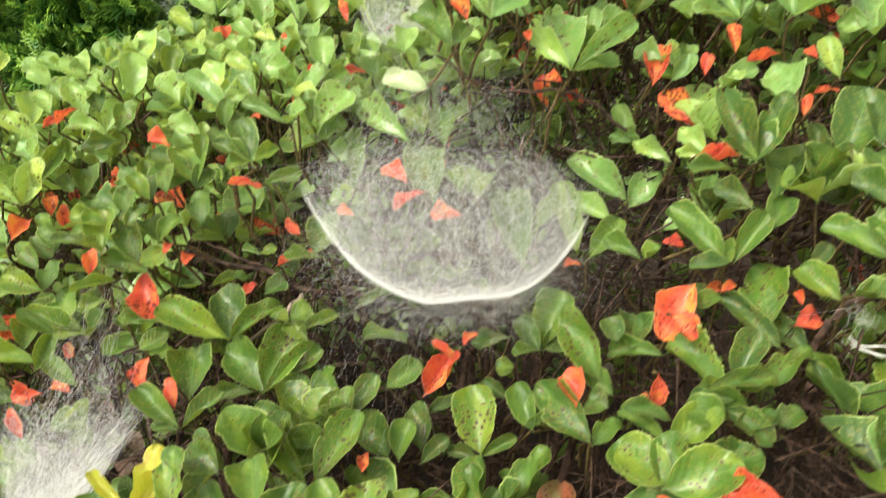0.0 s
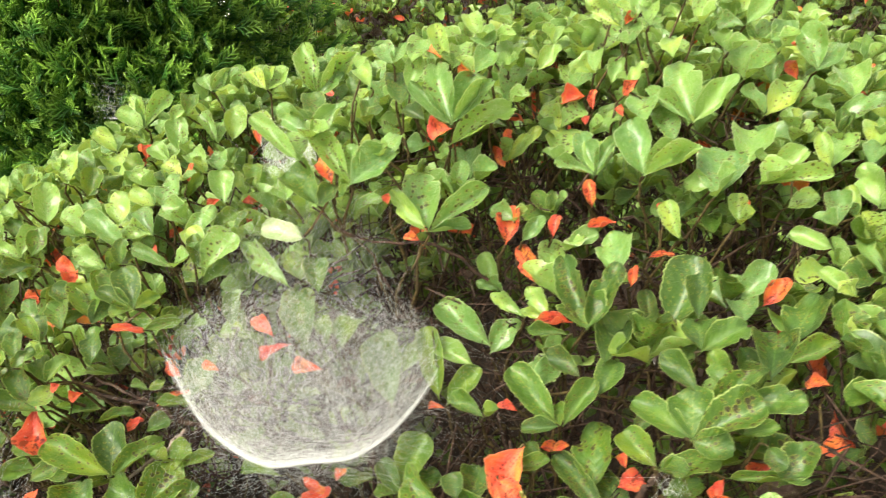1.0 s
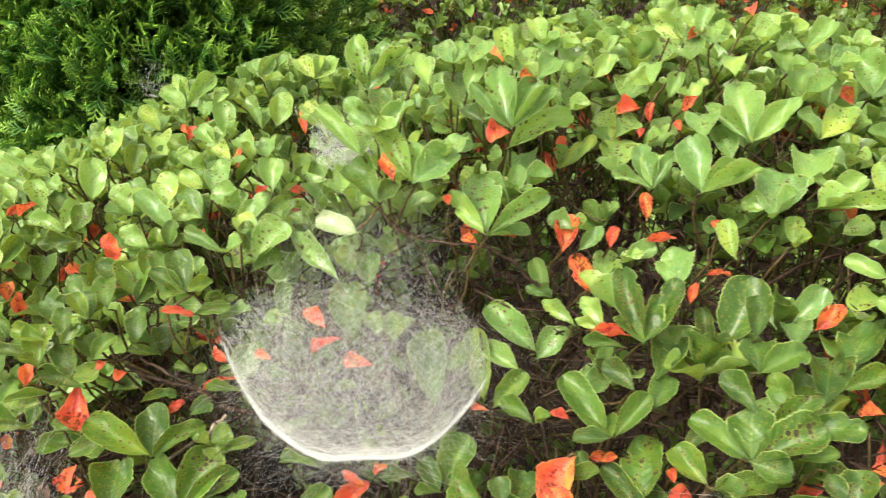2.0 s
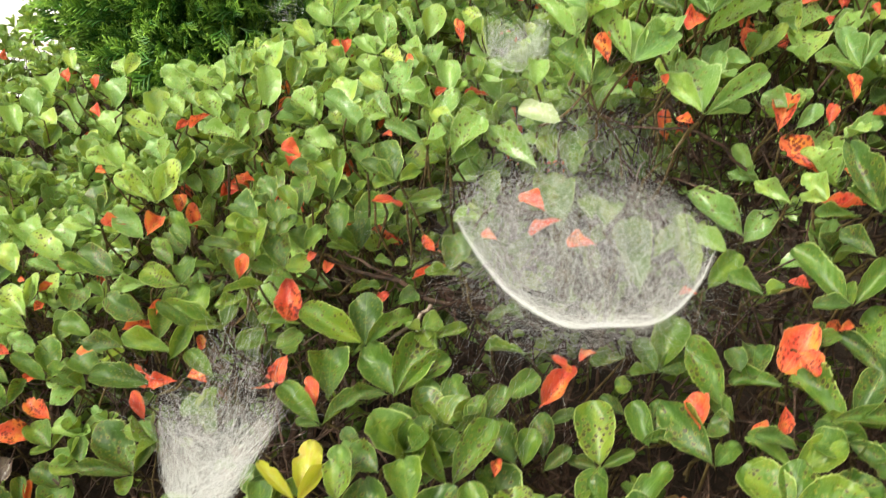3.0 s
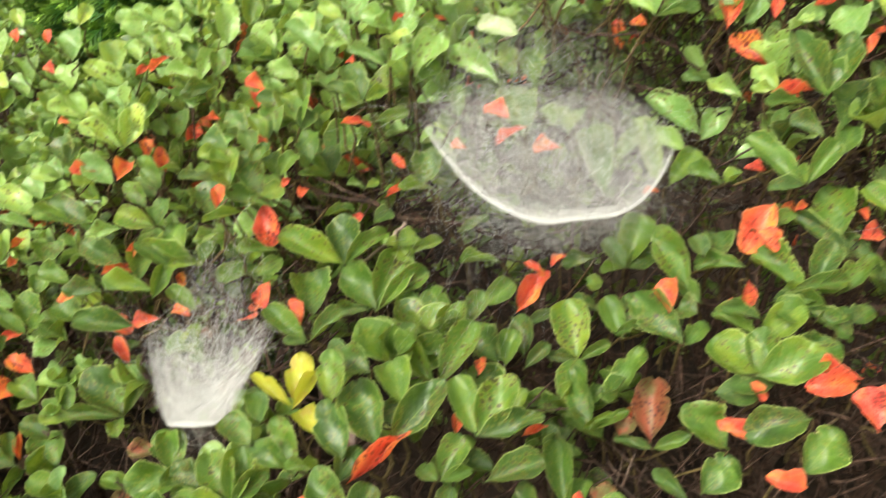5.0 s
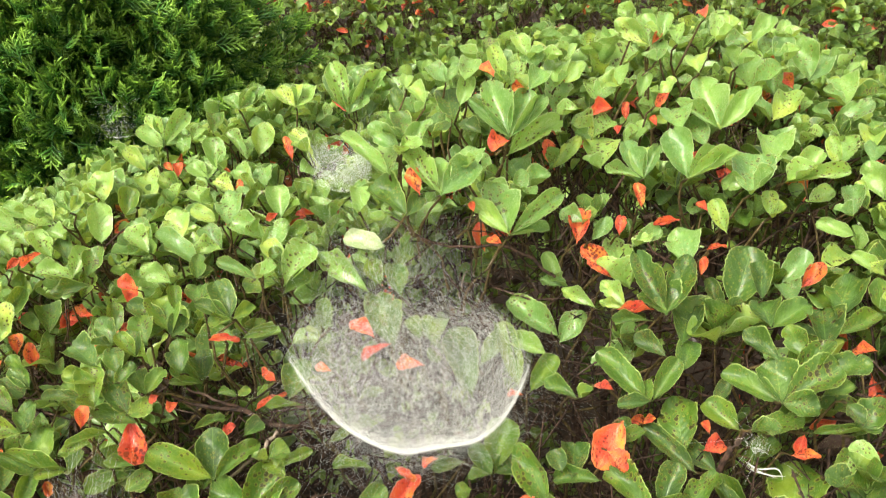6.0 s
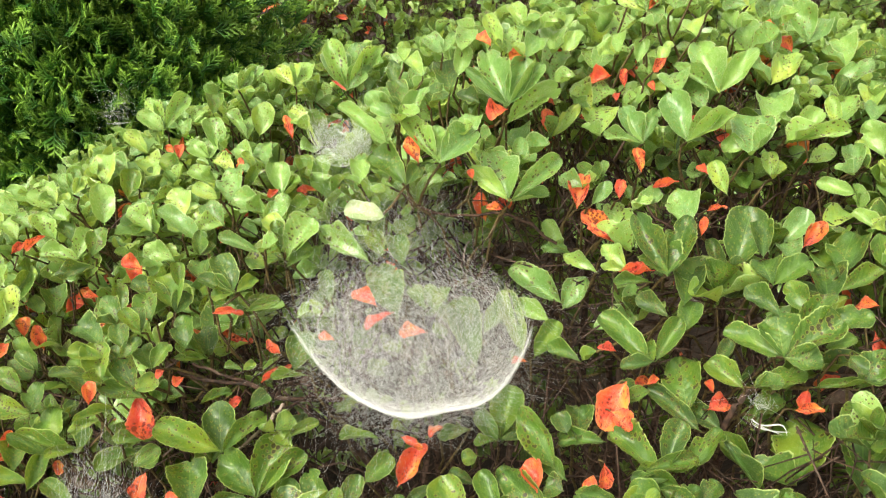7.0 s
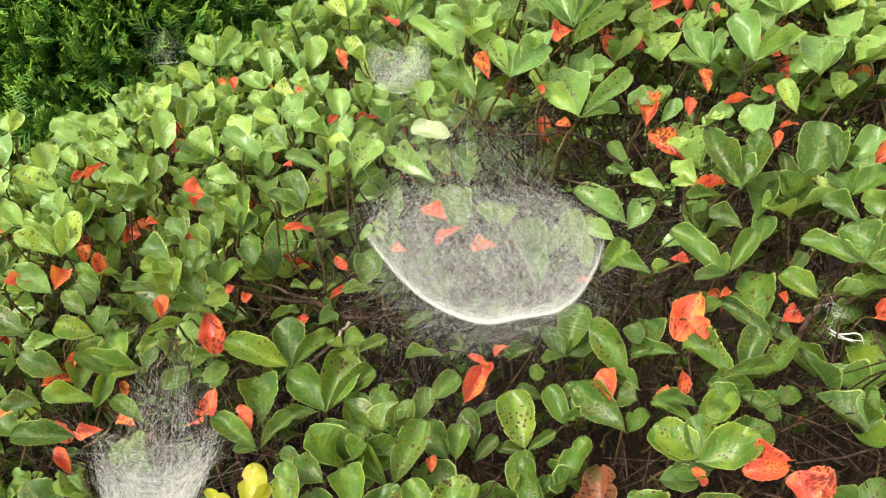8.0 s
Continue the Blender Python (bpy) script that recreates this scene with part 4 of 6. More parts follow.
shoot("G", [(-0.208, 0.485, 0.859, 113, 39, 64, 33, -14)])
shoot("G", [(-0.177, 0.504, 0.859, 116, 47, 69, 39, -21)])
shoot("G", [(-0.166, 0.508, 0.858, 37, 30, 82, 32, 32)])
shoot("G", [(-0.158, 0.518, 0.870, 113, 31, 27, 21, -13)])
shoot("G", [(-0.215, 0.474, 0.842, 60, 23, 41, 23, 19), (-0.215, 0.477, 0.840, -156, 44, 25, 15, -28)])
shoot("R", [(-0.205, 0.475, 0.841, 29, 22, 77, 14, 31)])
shoot("G", [(-0.203, 0.414, 0.829, 116, 36, 72, 31, -15), (-0.202, 0.411, 0.832, 61, 27, 56, 26, 19), (-0.202, 0.409, 0.835, 22, 14, 65, 24, 29)])
shoot("G", [(-0.184, 0.412, 0.820, 168, 10, 95, 35, -32)])
shoot("G", [(-0.233, 0.490, 0.845, 173, 7, 34, 11, -28), (-0.234, 0.493, 0.842, -136, 55, 25, 15, -37)])
shoot("G", [(-0.263, 0.496, 0.841, 155, 25, 48, 22, -29)])
shoot("G", [(-0.259, 0.493, 0.835, 117, 46, 62, 27, -13)])
shoot("G", [(-0.334, 0.507, 0.783, 122, 33, 66, 37, -9), (-0.333, 0.504, 0.786, 78, 40, 61, 29, 16), (-0.333, 0.501, 0.788, 41, 20, 51, 20, 28)])
shoot("G", [(-0.322, 0.500, 0.772, 165, 17, 78, 19, -29)])
shoot("G", [(-0.464, 0.730, 0.588, 144, 32, 54, 31, -17), (-0.463, 0.728, 0.590, -164, 0, 38, 19, -35)])
shoot("R", [(-0.332, 0.503, 0.773, 148, 27, 27, 10, -29)])
shoot("R", [(-0.332, 0.474, 0.765, 79, 39, 28, 13, 12)])
shoot("R", [(-0.307, 0.462, 0.785, -160, -5, 42, 7, -30)])
shoot("G", [(-0.321, 0.465, 0.780, 180, 21, 49, 24, -32)])
shoot("G", [(-0.425, 0.605, 0.610, 107, 39, 52, 24, -4)])
shoot("G", [(-0.303, 0.410, 0.734, 147, 20, 90, 34, -14)])
shoot("G", [(-0.373, 0.419, 0.754, 165, 27, 47, 27, -28), (-0.373, 0.422, 0.752, -136, 54, 33, 18, -32)])
shoot("G", [(-0.368, 0.427, 0.761, 105, 23, 29, 19, 5)])
shoot("G", [(-0.312, 0.412, 0.738, 64, 27, 51, 27, 27)])
shoot("G", [(-0.294, 0.417, 0.797, 88, 28, 30, 21, 5)])
shoot("G", [(-0.273, 0.419, 0.726, 89, 22, 38, 36, 3)])
shoot("G", [(-0.293, 0.405, 0.811, 14, 2, 50, 18, 33)])
shoot("R", [(-0.241, 0.448, 0.826, 124, 34, 22, 11, -15)])
shoot("R", [(-0.148, 0.426, 0.773, 93, 39, 31, 17, -4)])
shoot("G", [(-0.212, 0.391, 0.787, 146, 18, 42, 22, -27), (-0.212, 0.388, 0.790, 53, 17, 38, 22, 11)])
shoot("G", [(-0.186, 0.401, 0.755, 72, 28, 59, 34, 16)])
shoot("G", [(-0.274, 0.394, 0.866, 114, 25, 27, 21, -13)])
shoot("G", [(-0.515, 0.779, 0.586, 119, 27, 62, 40, -5)])
shoot("G", [(-0.487, 0.684, 0.587, 162, 19, 50, 30, -23)])
shoot("G", [(-0.300, 0.510, 0.861, 140, 21, 43, 27, -17)])
shoot("G", [(-0.290, 0.520, 0.879, 106, 21, 38, 22, -3)])
shoot("G", [(-0.098, 0.703, 0.849, 130, 34, 69, 32, -39)])
shoot("G", [(-0.093, 0.687, 0.869, 44, 39, 48, 22, 27)])
shoot("G", [(-0.119, 0.604, 0.851, 53, 32, 82, 29, 16)])
shoot("G", [(-0.094, 0.792, 0.934, 18, 23, 42, 14, 43)])
shoot("G", [(-0.162, 0.784, 0.908, 11, 18, 51, 13, 43)])
shoot("R", [(-0.027, 0.769, 0.830, 33, 37, 64, 25, 29)])
shoot("R", [(-0.016, 0.787, 0.892, -30, -16, 29, 11, 37)])
shoot("G", [(-0.024, 0.677, 0.829, 93, 45, 51, 25, -9)])
shoot("G", [(-0.019, 0.717, 0.846, 11, 24, 37, 15, 38)])
shoot("G", [(-0.025, 0.664, 0.823, 25, 36, 41, 16, 36)])
shoot("G", [(-0.046, 0.663, 0.828, 66, 50, 44, 25, 6)])
shoot("G", [(0.037, 0.670, 0.827, 96, 40, 75, 41, -16), (0.036, 0.667, 0.829, 12, 26, 42, 13, 42), (0.035, 0.663, 0.831, 163, 9, 36, 13, -37)])
shoot("G", [(0.090, 0.686, 0.844, 111, 40, 54, 25, -32)])
shoot("G", [(0.068, 0.724, 0.857, 147, 17, 36, 15, -39)])
shoot("G", [(0.098, 0.690, 0.850, 84, 41, 48, 27, -14), (0.099, 0.694, 0.848, -45, 40, 39, 22, 32)])
shoot("G", [(0.080, 0.689, 0.850, -1, 13, 45, 16, 35)])
shoot("G", [(0.104, 0.758, 0.895, 59, 46, 67, 38, 11), (0.103, 0.754, 0.897, 17, 22, 46, 32, 30), (0.102, 0.750, 0.899, 172, -7, 31, 11, -30), (0.101, 0.747, 0.901, 127, 36, 44, 21, -33)])
shoot("G", [(0.072, 0.776, 0.900, 172, -10, 45, 14, -40)])
shoot("G", [(0.150, 0.650, 0.927, 122, 47, 78, 30, -41)])
shoot("G", [(0.139, 0.610, 0.887, 127, 21, 83, 35, -36)])
shoot("R", [(0.126, 0.631, 0.915, 95, 33, 37, 22, -13)])
shoot("G", [(0.155, 0.631, 0.913, 149, 10, 22, 28, -37)])
shoot("G", [(-0.081, 0.508, 0.865, 110, 36, 63, 27, -13), (-0.081, 0.505, 0.868, 43, 37, 68, 34, 21), (-0.082, 0.502, 0.870, 5, 13, 69, 23, 31)])
shoot("G", [(0.037, 0.572, 0.806, 102, 39, 76, 30, -26)])
shoot("G", [(0.038, 0.589, 0.827, 45, 39, 27, 15, 17)])
shoot("G", [(0.057, 0.587, 0.837, 39, 41, 68, 26, 19), (0.058, 0.590, 0.835, -58, 57, 45, 27, 44)])
shoot("B", [(0.099, 0.560, 0.801, 79, 47, 70, 37, -8)])
shoot("G", [(0.051, 0.568, 0.801, 141, 17, 50, 15, -39), (0.052, 0.571, 0.798, -155, 60, 35, 19, -46)])
shoot("G", [(0.027, 0.573, 0.811, 5, 21, 55, 13, 44)])
shoot("G", [(0.100, 0.552, 0.800, 160, 5, 41, 12, -30), (0.099, 0.549, 0.803, -3, 28, 41, 14, 43)])
shoot("G", [(-0.076, 0.499, 0.813, 12, 13, 63, 29, 29)])
shoot("G", [(0.006, 0.494, 0.775, 95, 35, 72, 27, -13), (0.005, 0.491, 0.777, 45, 31, 40, 18, 7)])
shoot("G", [(-0.118, 0.490, 0.825, 53, 37, 49, 27, 19), (-0.118, 0.487, 0.828, 146, 17, 27, 16, -27), (-0.118, 0.484, 0.831, 10, 14, 33, 13, 33)])
shoot("G", [(-0.033, 0.457, 0.763, 94, 30, 67, 23, -8), (-0.033, 0.460, 0.760, -50, 57, 38, 21, 35)])
shoot("G", [(-0.118, 0.469, 0.785, 75, 33, 41, 19, 1), (-0.118, 0.466, 0.788, 138, 12, 33, 19, -21)])
shoot("B", [(-0.092, 0.402, 0.784, 85, 33, 75, 35, -2)])
shoot("R", [(-0.087, 0.419, 0.804, 10, 10, 39, 14, 26)])
shoot("R", [(-0.038, 0.398, 0.829, 18, 19, 49, 19, 25)])
shoot("G", [(0.009, 0.327, 0.880, 68, 33, 66, 33, -6), (0.008, 0.324, 0.883, 98, 28, 47, 19, -11), (0.007, 0.321, 0.887, 131, 11, 30, 12, -21), (0.005, 0.318, 0.890, 9, 24, 56, 27, 30)])
shoot("G", [(-0.088, 0.395, 0.773, 136, 21, 56, 28, -27)])
shoot("G", [(-0.078, 0.380, 0.781, 49, 23, 66, 41, 14)])
shoot("G", [(-0.018, 0.352, 0.805, 85, 23, 63, 36, -7)])
shoot("R", [(-0.101, 0.523, 0.854, 73, 50, 30, 11, 14)])
shoot("R", [(-0.076, 0.623, 0.849, 77, 28, 20, 11, 2)])
shoot("R", [(-0.035, 0.551, 0.825, 7, 15, 29, 7, 31)])
shoot("B", [(0.016, 0.394, 0.882, 58, 16, 29, 20, 4)])
shoot("R", [(0.010, 0.417, 0.869, 143, 8, 12, 8, -28)])
shoot("B", [(0.066, 0.562, 0.810, 51, 30, 24, 22, 11)])
shoot("G", [(0.016, 0.403, 0.855, 133, 10, 24, 18, -28)])
shoot("G", [(0.118, 0.471, 0.805, 131, 16, 45, 14, -32)])
shoot("G", [(0.138, 0.527, 0.837, 107, 33, 35, 19, -28)])
shoot("R", [(-0.510, 0.854, 0.786, -163, -1, 36, 17, -38)])
shoot("R", [(-0.454, 0.821, 0.810, 164, 23, 29, 17, -28)])
shoot("R", [(-1.033, 0.828, 0.498, 117, 44, 51, 19, 12)])
shoot("R", [(-1.006, 1.113, 0.653, -152, 3, 35, 24, -44)])
shoot("R", [(-0.861, 1.023, 0.702, 180, 24, 32, 18, -46)])
shoot("N", [(-0.390, 1.434, 1.133, 130, 54, 69, 26, -21), (-0.389, 1.430, 1.134, 92, 42, 64, 36, 11), (-0.388, 1.426, 1.135, 43, 41, 77, 30, 47), (-0.387, 1.422, 1.136, 174, 40, 55, 30, -50)])
shoot("N", [(-0.348, 1.395, 1.126, 96, 43, 43, 24, 6), (-0.349, 1.399, 1.125, -40, 44, 25, 12, 41)])
shoot("N", [(-0.336, 1.416, 1.143, 62, 32, 45, 26, 28), (-0.337, 1.420, 1.142, -24, 16, 33, 20, 28)])
shoot("G", [(-0.287, 1.362, 1.172, 81, 43, 45, 27, 16)])
shoot("N", [(-0.264, 1.255, 1.138, 116, 58, 58, 33, -9), (-0.264, 1.259, 1.137, -30, 50, 38, 20, 50)])
shoot("N", [(-0.214, 1.350, 1.130, 54, 61, 61, 35, 38)])
shoot("N", [(-0.230, 1.328, 1.133, 97, 29, 57, 32, -0), (-0.230, 1.324, 1.135, 139, 50, 61, 21, -26)])
shoot("N", [(-0.142, 1.342, 1.214, 101, 41, 55, 32, -3), (-0.141, 1.338, 1.215, 64, 31, 53, 38, 22), (-0.141, 1.334, 1.216, 139, 30, 49, 28, -32)])
shoot("N", [(-0.238, 1.361, 1.211, 135, 38, 33, 23, -29), (-0.237, 1.357, 1.212, 94, 31, 46, 27, 1), (-0.236, 1.353, 1.213, 30, 48, 40, 23, 62), (-0.236, 1.349, 1.214, 29, 31, 58, 21, 56)])
shoot("R", [(-0.152, 1.295, 1.136, 118, 64, 46, 13, -18)])
shoot("N", [(-0.186, 1.176, 1.134, 103, 31, 46, 28, -1)])
shoot("N", [(-0.204, 1.169, 1.135, 131, 35, 50, 29, -23), (-0.204, 1.173, 1.134, -147, 62, 31, 18, -61)])
shoot("N", [(-0.226, 1.130, 1.138, 141, 34, 44, 25, -23), (-0.226, 1.134, 1.137, -15, 31, 27, 17, 34)])
shoot("N", [(-0.281, 1.244, 1.132, 160, 32, 40, 27, -40), (-0.280, 1.240, 1.133, 97, 31, 38, 27, 2)])
shoot("R", [(-0.343, 1.304, 1.118, 87, 56, 27, 15, 13)])
shoot("N", [(-0.399, 1.329, 1.124, 160, 25, 32, 28, -33), (-0.398, 1.325, 1.125, 95, 31, 43, 32, 0), (-0.396, 1.321, 1.126, 176, 54, 51, 24, -59)])
shoot("N", [(-0.429, 1.279, 1.098, 131, 48, 51, 31, -18)])
shoot("G", [(-0.415, 1.232, 1.074, 86, 53, 55, 31, 18), (-0.416, 1.235, 1.073, -25, 53, 30, 17, 52)])
shoot("G", [(-0.370, 1.253, 1.074, 99, 32, 69, 44, 4), (-0.371, 1.256, 1.073, -126, 57, 45, 26, -58)])
shoot("G", [(-0.342, 1.266, 1.094, 132, 48, 49, 28, -22)])
shoot("N", [(-0.247, 1.106, 1.136, 167, 25, 47, 24, -42), (-0.247, 1.109, 1.135, -139, 36, 35, 20, -36)])
shoot("N", [(-0.227, 1.050, 1.124, 85, 35, 65, 38, 4)])
shoot("G", [(-0.212, 1.099, 1.122, 44, 46, 41, 15, 49), (-0.213, 1.102, 1.120, -126, 44, 26, 13, -39)])
shoot("R", [(-0.219, 1.141, 1.131, 86, 68, 30, 11, 10)])
shoot("N", [(-0.155, 1.085, 1.116, 103, 49, 52, 33, -2)])
shoot("G", [(-0.119, 1.120, 1.124, 105, 41, 43, 25, -4), (-0.120, 1.124, 1.122, -127, 49, 27, 13, -45)])
shoot("R", [(-0.159, 1.083, 1.127, -154, -20, 20, 9, -54)])
shoot("R", [(-0.122, 1.109, 1.108, 163, 22, 17, 11, -38)])
shoot("N", [(-0.168, 0.998, 1.122, 163, 33, 54, 30, -45), (-0.169, 1.001, 1.120, -151, 42, 38, 22, -38)])
shoot("N", [(-0.229, 1.010, 1.107, 141, 35, 43, 28, -28), (-0.228, 1.006, 1.108, -178, 14, 43, 20, -38)])
shoot("N", [(-0.302, 1.070, 1.096, 99, 46, 56, 34, 5)])
shoot("N", [(-0.257, 0.979, 1.101, 159, 38, 71, 27, -32)])
shoot("N", [(-0.336, 1.039, 1.096, 146, 42, 47, 27, -21)])
shoot("N", [(-0.358, 1.229, 1.068, 153, 27, 33, 22, -27), (-0.359, 1.233, 1.067, -27, 45, 19, 10, 42)])
shoot("N", [(-0.242, 1.062, 1.128, 169, 30, 40, 21, -52)])
shoot("N", [(-0.418, 1.099, 1.090, 91, 67, 61, 34, 23)])
shoot("N", [(-0.473, 1.159, 1.120, 86, 54, 41, 20, 23), (-0.472, 1.155, 1.121, 134, 53, 36, 20, -21), (-0.470, 1.151, 1.123, 49, 41, 29, 17, 48)])
shoot("N", [(-0.465, 1.250, 1.113, 120, 32, 41, 23, -10), (-0.466, 1.254, 1.112, -117, 39, 27, 15, -37)])
shoot("N", [(-0.534, 1.166, 1.113, 177, 29, 43, 24, -48), (-0.535, 1.169, 1.112, -120, 44, 33, 17, -42)])
shoot("N", [(-0.494, 1.144, 1.114, 134, 41, 38, 22, -14), (-0.496, 1.147, 1.113, -134, 41, 29, 15, -39)])
shoot("N", [(-0.477, 1.130, 1.089, 157, 25, 38, 23, -24), (-0.479, 1.133, 1.087, -53, 56, 21, 12, 48)])
shoot("N", [(-0.541, 1.150, 1.075, 154, 37, 39, 22, -30), (-0.542, 1.153, 1.074, -15, 55, 27, 16, 54)])
shoot("G", [(-0.476, 1.114, 1.064, 118, 36, 39, 25, -6)])
shoot("R", [(-0.521, 1.143, 1.066, -145, -16, 36, 12, -52)])
shoot("N", [(-0.462, 1.097, 1.038, -175, 26, 59, 25, -40)])
shoot("G", [(-0.438, 1.072, 1.053, 69, 39, 48, 28, 24)])
shoot("N", [(-0.303, 1.003, 1.064, 167, 32, 48, 23, -46)])
shoot("G", [(-0.258, 0.955, 1.090, 65, 68, 34, 19, 35), (-0.258, 0.959, 1.088, -9, 32, 28, 15, 32)])
shoot("R", [(-0.225, 0.998, 1.085, 143, 26, 16, 10, -19)])
shoot("N", [(-0.171, 0.910, 1.105, 171, 29, 58, 16, -55), (-0.172, 0.914, 1.104, -28, 34, 38, 23, 31)])
shoot("N", [(-0.142, 0.920, 1.088, 50, 35, 66, 39, 27)])
shoot("N", [(-0.142, 0.937, 1.109, 132, 38, 43, 26, -20), (-0.142, 0.941, 1.107, -118, 52, 28, 14, -45)])
shoot("G", [(-0.148, 0.926, 1.097, 101, 60, 43, 17, 2)])
shoot("G", [(-0.144, 0.981, 1.119, 35, 27, 43, 18, 39)])
shoot("G", [(-0.199, 0.848, 1.085, 120, 43, 53, 30, -9)])
shoot("G", [(-0.199, 0.850, 1.082, 171, 26, 48, 20, -38), (-0.198, 0.847, 1.084, -168, -1, 29, 15, -40), (-0.197, 0.843, 1.086, 31, 18, 32, 15, 39)])
shoot("G", [(-0.301, 0.945, 1.032, 166, 29, 61, 27, -36), (-0.300, 0.942, 1.034, -151, -8, 34, 15, -49)])
shoot("G", [(-0.401, 1.029, 0.979, 94, 56, 46, 23, 23)])
shoot("G", [(-0.294, 0.922, 1.024, 73, 26, 37, 25, 24)])
shoot("G", [(-0.288, 0.949, 1.045, 101, 52, 39, 18, -0)])
shoot("G", [(-0.243, 0.883, 1.084, 101, 23, 46, 28, 0)])
shoot("G", [(-0.320, 0.851, 1.039, 113, 38, 40, 22, -3), (-0.319, 0.848, 1.042, 150, 45, 37, 19, -26)])
shoot("G", [(-0.361, 0.823, 1.026, -178, 24, 42, 19, -50)])
shoot("R", [(-0.276, 0.835, 0.981, -139, -13, 17, 11, -33)])
shoot("R", [(-0.294, 0.824, 1.000, -148, -12, 13, 8, -39)])
shoot("G", [(-0.575, 1.027, 0.924, -22, -39, 44, 24, 23)])
shoot("R", [(-0.572, 1.092, 0.924, 99, 54, 33, 19, 14)])
shoot("G", [(-0.585, 1.101, 0.971, 62, 37, 61, 25, 50)])
shoot("R", [(-0.440, 1.072, 0.988, -170, 16, 21, 9, -37)])
shoot("G", [(-0.435, 1.080, 1.034, -164, 3, 59, 16, -45)])
shoot("G", [(-0.459, 1.086, 1.011, 63, 49, 46, 22, 44)])
shoot("G", [(-0.455, 0.896, 0.841, 174, 24, 86, 20, -30), (-0.456, 0.899, 0.839, -8, 51, 50, 27, 38)])
shoot("G", [(-0.261, 0.822, 0.948, 27, 6, 43, 14, 34)])
shoot("R", [(-0.225, 0.817, 0.937, 56, 28, 24, 13, 31)])
shoot("R", [(-0.489, 0.898, 0.832, -54, -29, 19, 13, -2)])
shoot("G", [(-0.199, 0.810, 0.941, 43, 12, 30, 21, 33)])
shoot("G", [(-0.169, 0.787, 0.922, 33, 11, 28, 25, 36), (-0.169, 0.790, 0.919, -154, 37, 22, 13, -28)])
shoot("G", [(-0.116, 0.777, 1.001, -177, 6, 45, 9, -37)])
shoot("G", [(-0.210, 0.863, 0.965, 170, 20, 25, 11, -35), (-0.209, 0.860, 0.967, 32, 12, 19, 11, 36)])
shoot("G", [(-0.351, 0.799, 0.972, -155, -3, 51, 11, -36)])
shoot("N", [(-0.055, 1.314, 1.206, 131, 69, 89, 32, -38), (-0.055, 1.310, 1.207, 59, 56, 85, 37, 26), (-0.054, 1.306, 1.208, 23, 43, 95, 24, 54), (-0.054, 1.302, 1.209, 105, 30, 82, 48, -11), (-0.054, 1.298, 1.210, 25, 44, 57, 33, 55)])
shoot("G", [(0.021, 1.178, 1.237, 86, 66, 41, 20, 5)])
shoot("N", [(-0.022, 1.309, 1.199, 66, 34, 39, 22, 14)])
shoot("G", [(0.022, 0.895, 1.282, 99, 41, 39, 24, -5), (0.022, 0.899, 1.281, -158, 26, 30, 17, -33)])
shoot("N", [(0.015, 0.888, 1.270, 162, 41, 47, 23, -64)])
shoot("N", [(0.014, 0.885, 1.264, 30, 35, 58, 20, 39), (0.014, 0.889, 1.263, -48, 37, 42, 21, 35)])
shoot("N", [(0.002, 0.886, 1.241, 107, 30, 53, 37, -9), (0.002, 0.882, 1.242, 153, 37, 76, 20, -42)])
shoot("N", [(0.059, 0.862, 1.220, 136, 42, 73, 26, -32), (0.059, 0.859, 1.221, 87, 60, 46, 24, 2), (0.059, 0.855, 1.222, 23, 33, 61, 33, 42)])
shoot("N", [(0.090, 0.881, 1.240, 67, 29, 45, 33, 11), (0.090, 0.885, 1.239, -52, 46, 30, 16, 43)])
shoot("G", [(0.019, 0.875, 1.192, 136, 33, 64, 36, -29), (0.019, 0.871, 1.193, 38, 38, 32, 19, 36)])
shoot("R", [(0.036, 0.879, 1.216, 120, 50, 34, 17, -30)])
shoot("N", [(0.165, 1.005, 1.241, 115, 54, 89, 36, -28), (0.165, 1.002, 1.242, 154, 41, 76, 15, -65), (0.164, 0.998, 1.244, 45, 52, 71, 30, 34), (0.163, 0.994, 1.245, 20, 42, 75, 19, 57)])
shoot("N", [(0.160, 1.006, 1.216, 11, 31, 92, 32, 52)])
shoot("N", [(0.232, 1.044, 1.257, 68, 31, 60, 37, 5), (0.233, 1.047, 1.256, -42, 27, 35, 20, 34)])
shoot("R", [(0.165, 1.007, 1.237, -173, -11, 31, 22, -42)])
shoot("R", [(0.238, 1.063, 1.172, 111, 59, 50, 18, -31)])
shoot("R", [(0.198, 1.031, 1.293, 155, 19, 28, 16, -55)])
shoot("R", [(0.152, 1.060, 1.311, 118, 38, 35, 19, -30)])
shoot("N", [(0.164, 1.033, 1.309, 134, 61, 52, 21, -46)])
shoot("N", [(0.203, 1.070, 1.330, 116, 37, 43, 23, -25), (0.203, 1.073, 1.329, -55, 44, 29, 17, 46)])
shoot("N", [(0.218, 1.070, 1.325, 68, 31, 43, 38, 8), (0.219, 1.074, 1.325, -44, 27, 34, 18, 35)])
shoot("N", [(0.206, 1.055, 1.322, 91, 33, 26, 30, -9)])
shoot("N", [(0.234, 1.048, 1.295, 78, 38, 53, 33, 2), (0.235, 1.051, 1.294, -57, 41, 30, 18, 41)])
shoot("N", [(0.279, 1.197, 1.262, 18, 42, 46, 24, 44)])
shoot("N", [(0.210, 1.084, 1.353, -0, 12, 32, 12, 47), (0.211, 1.088, 1.352, -46, 38, 18, 11, 42)])
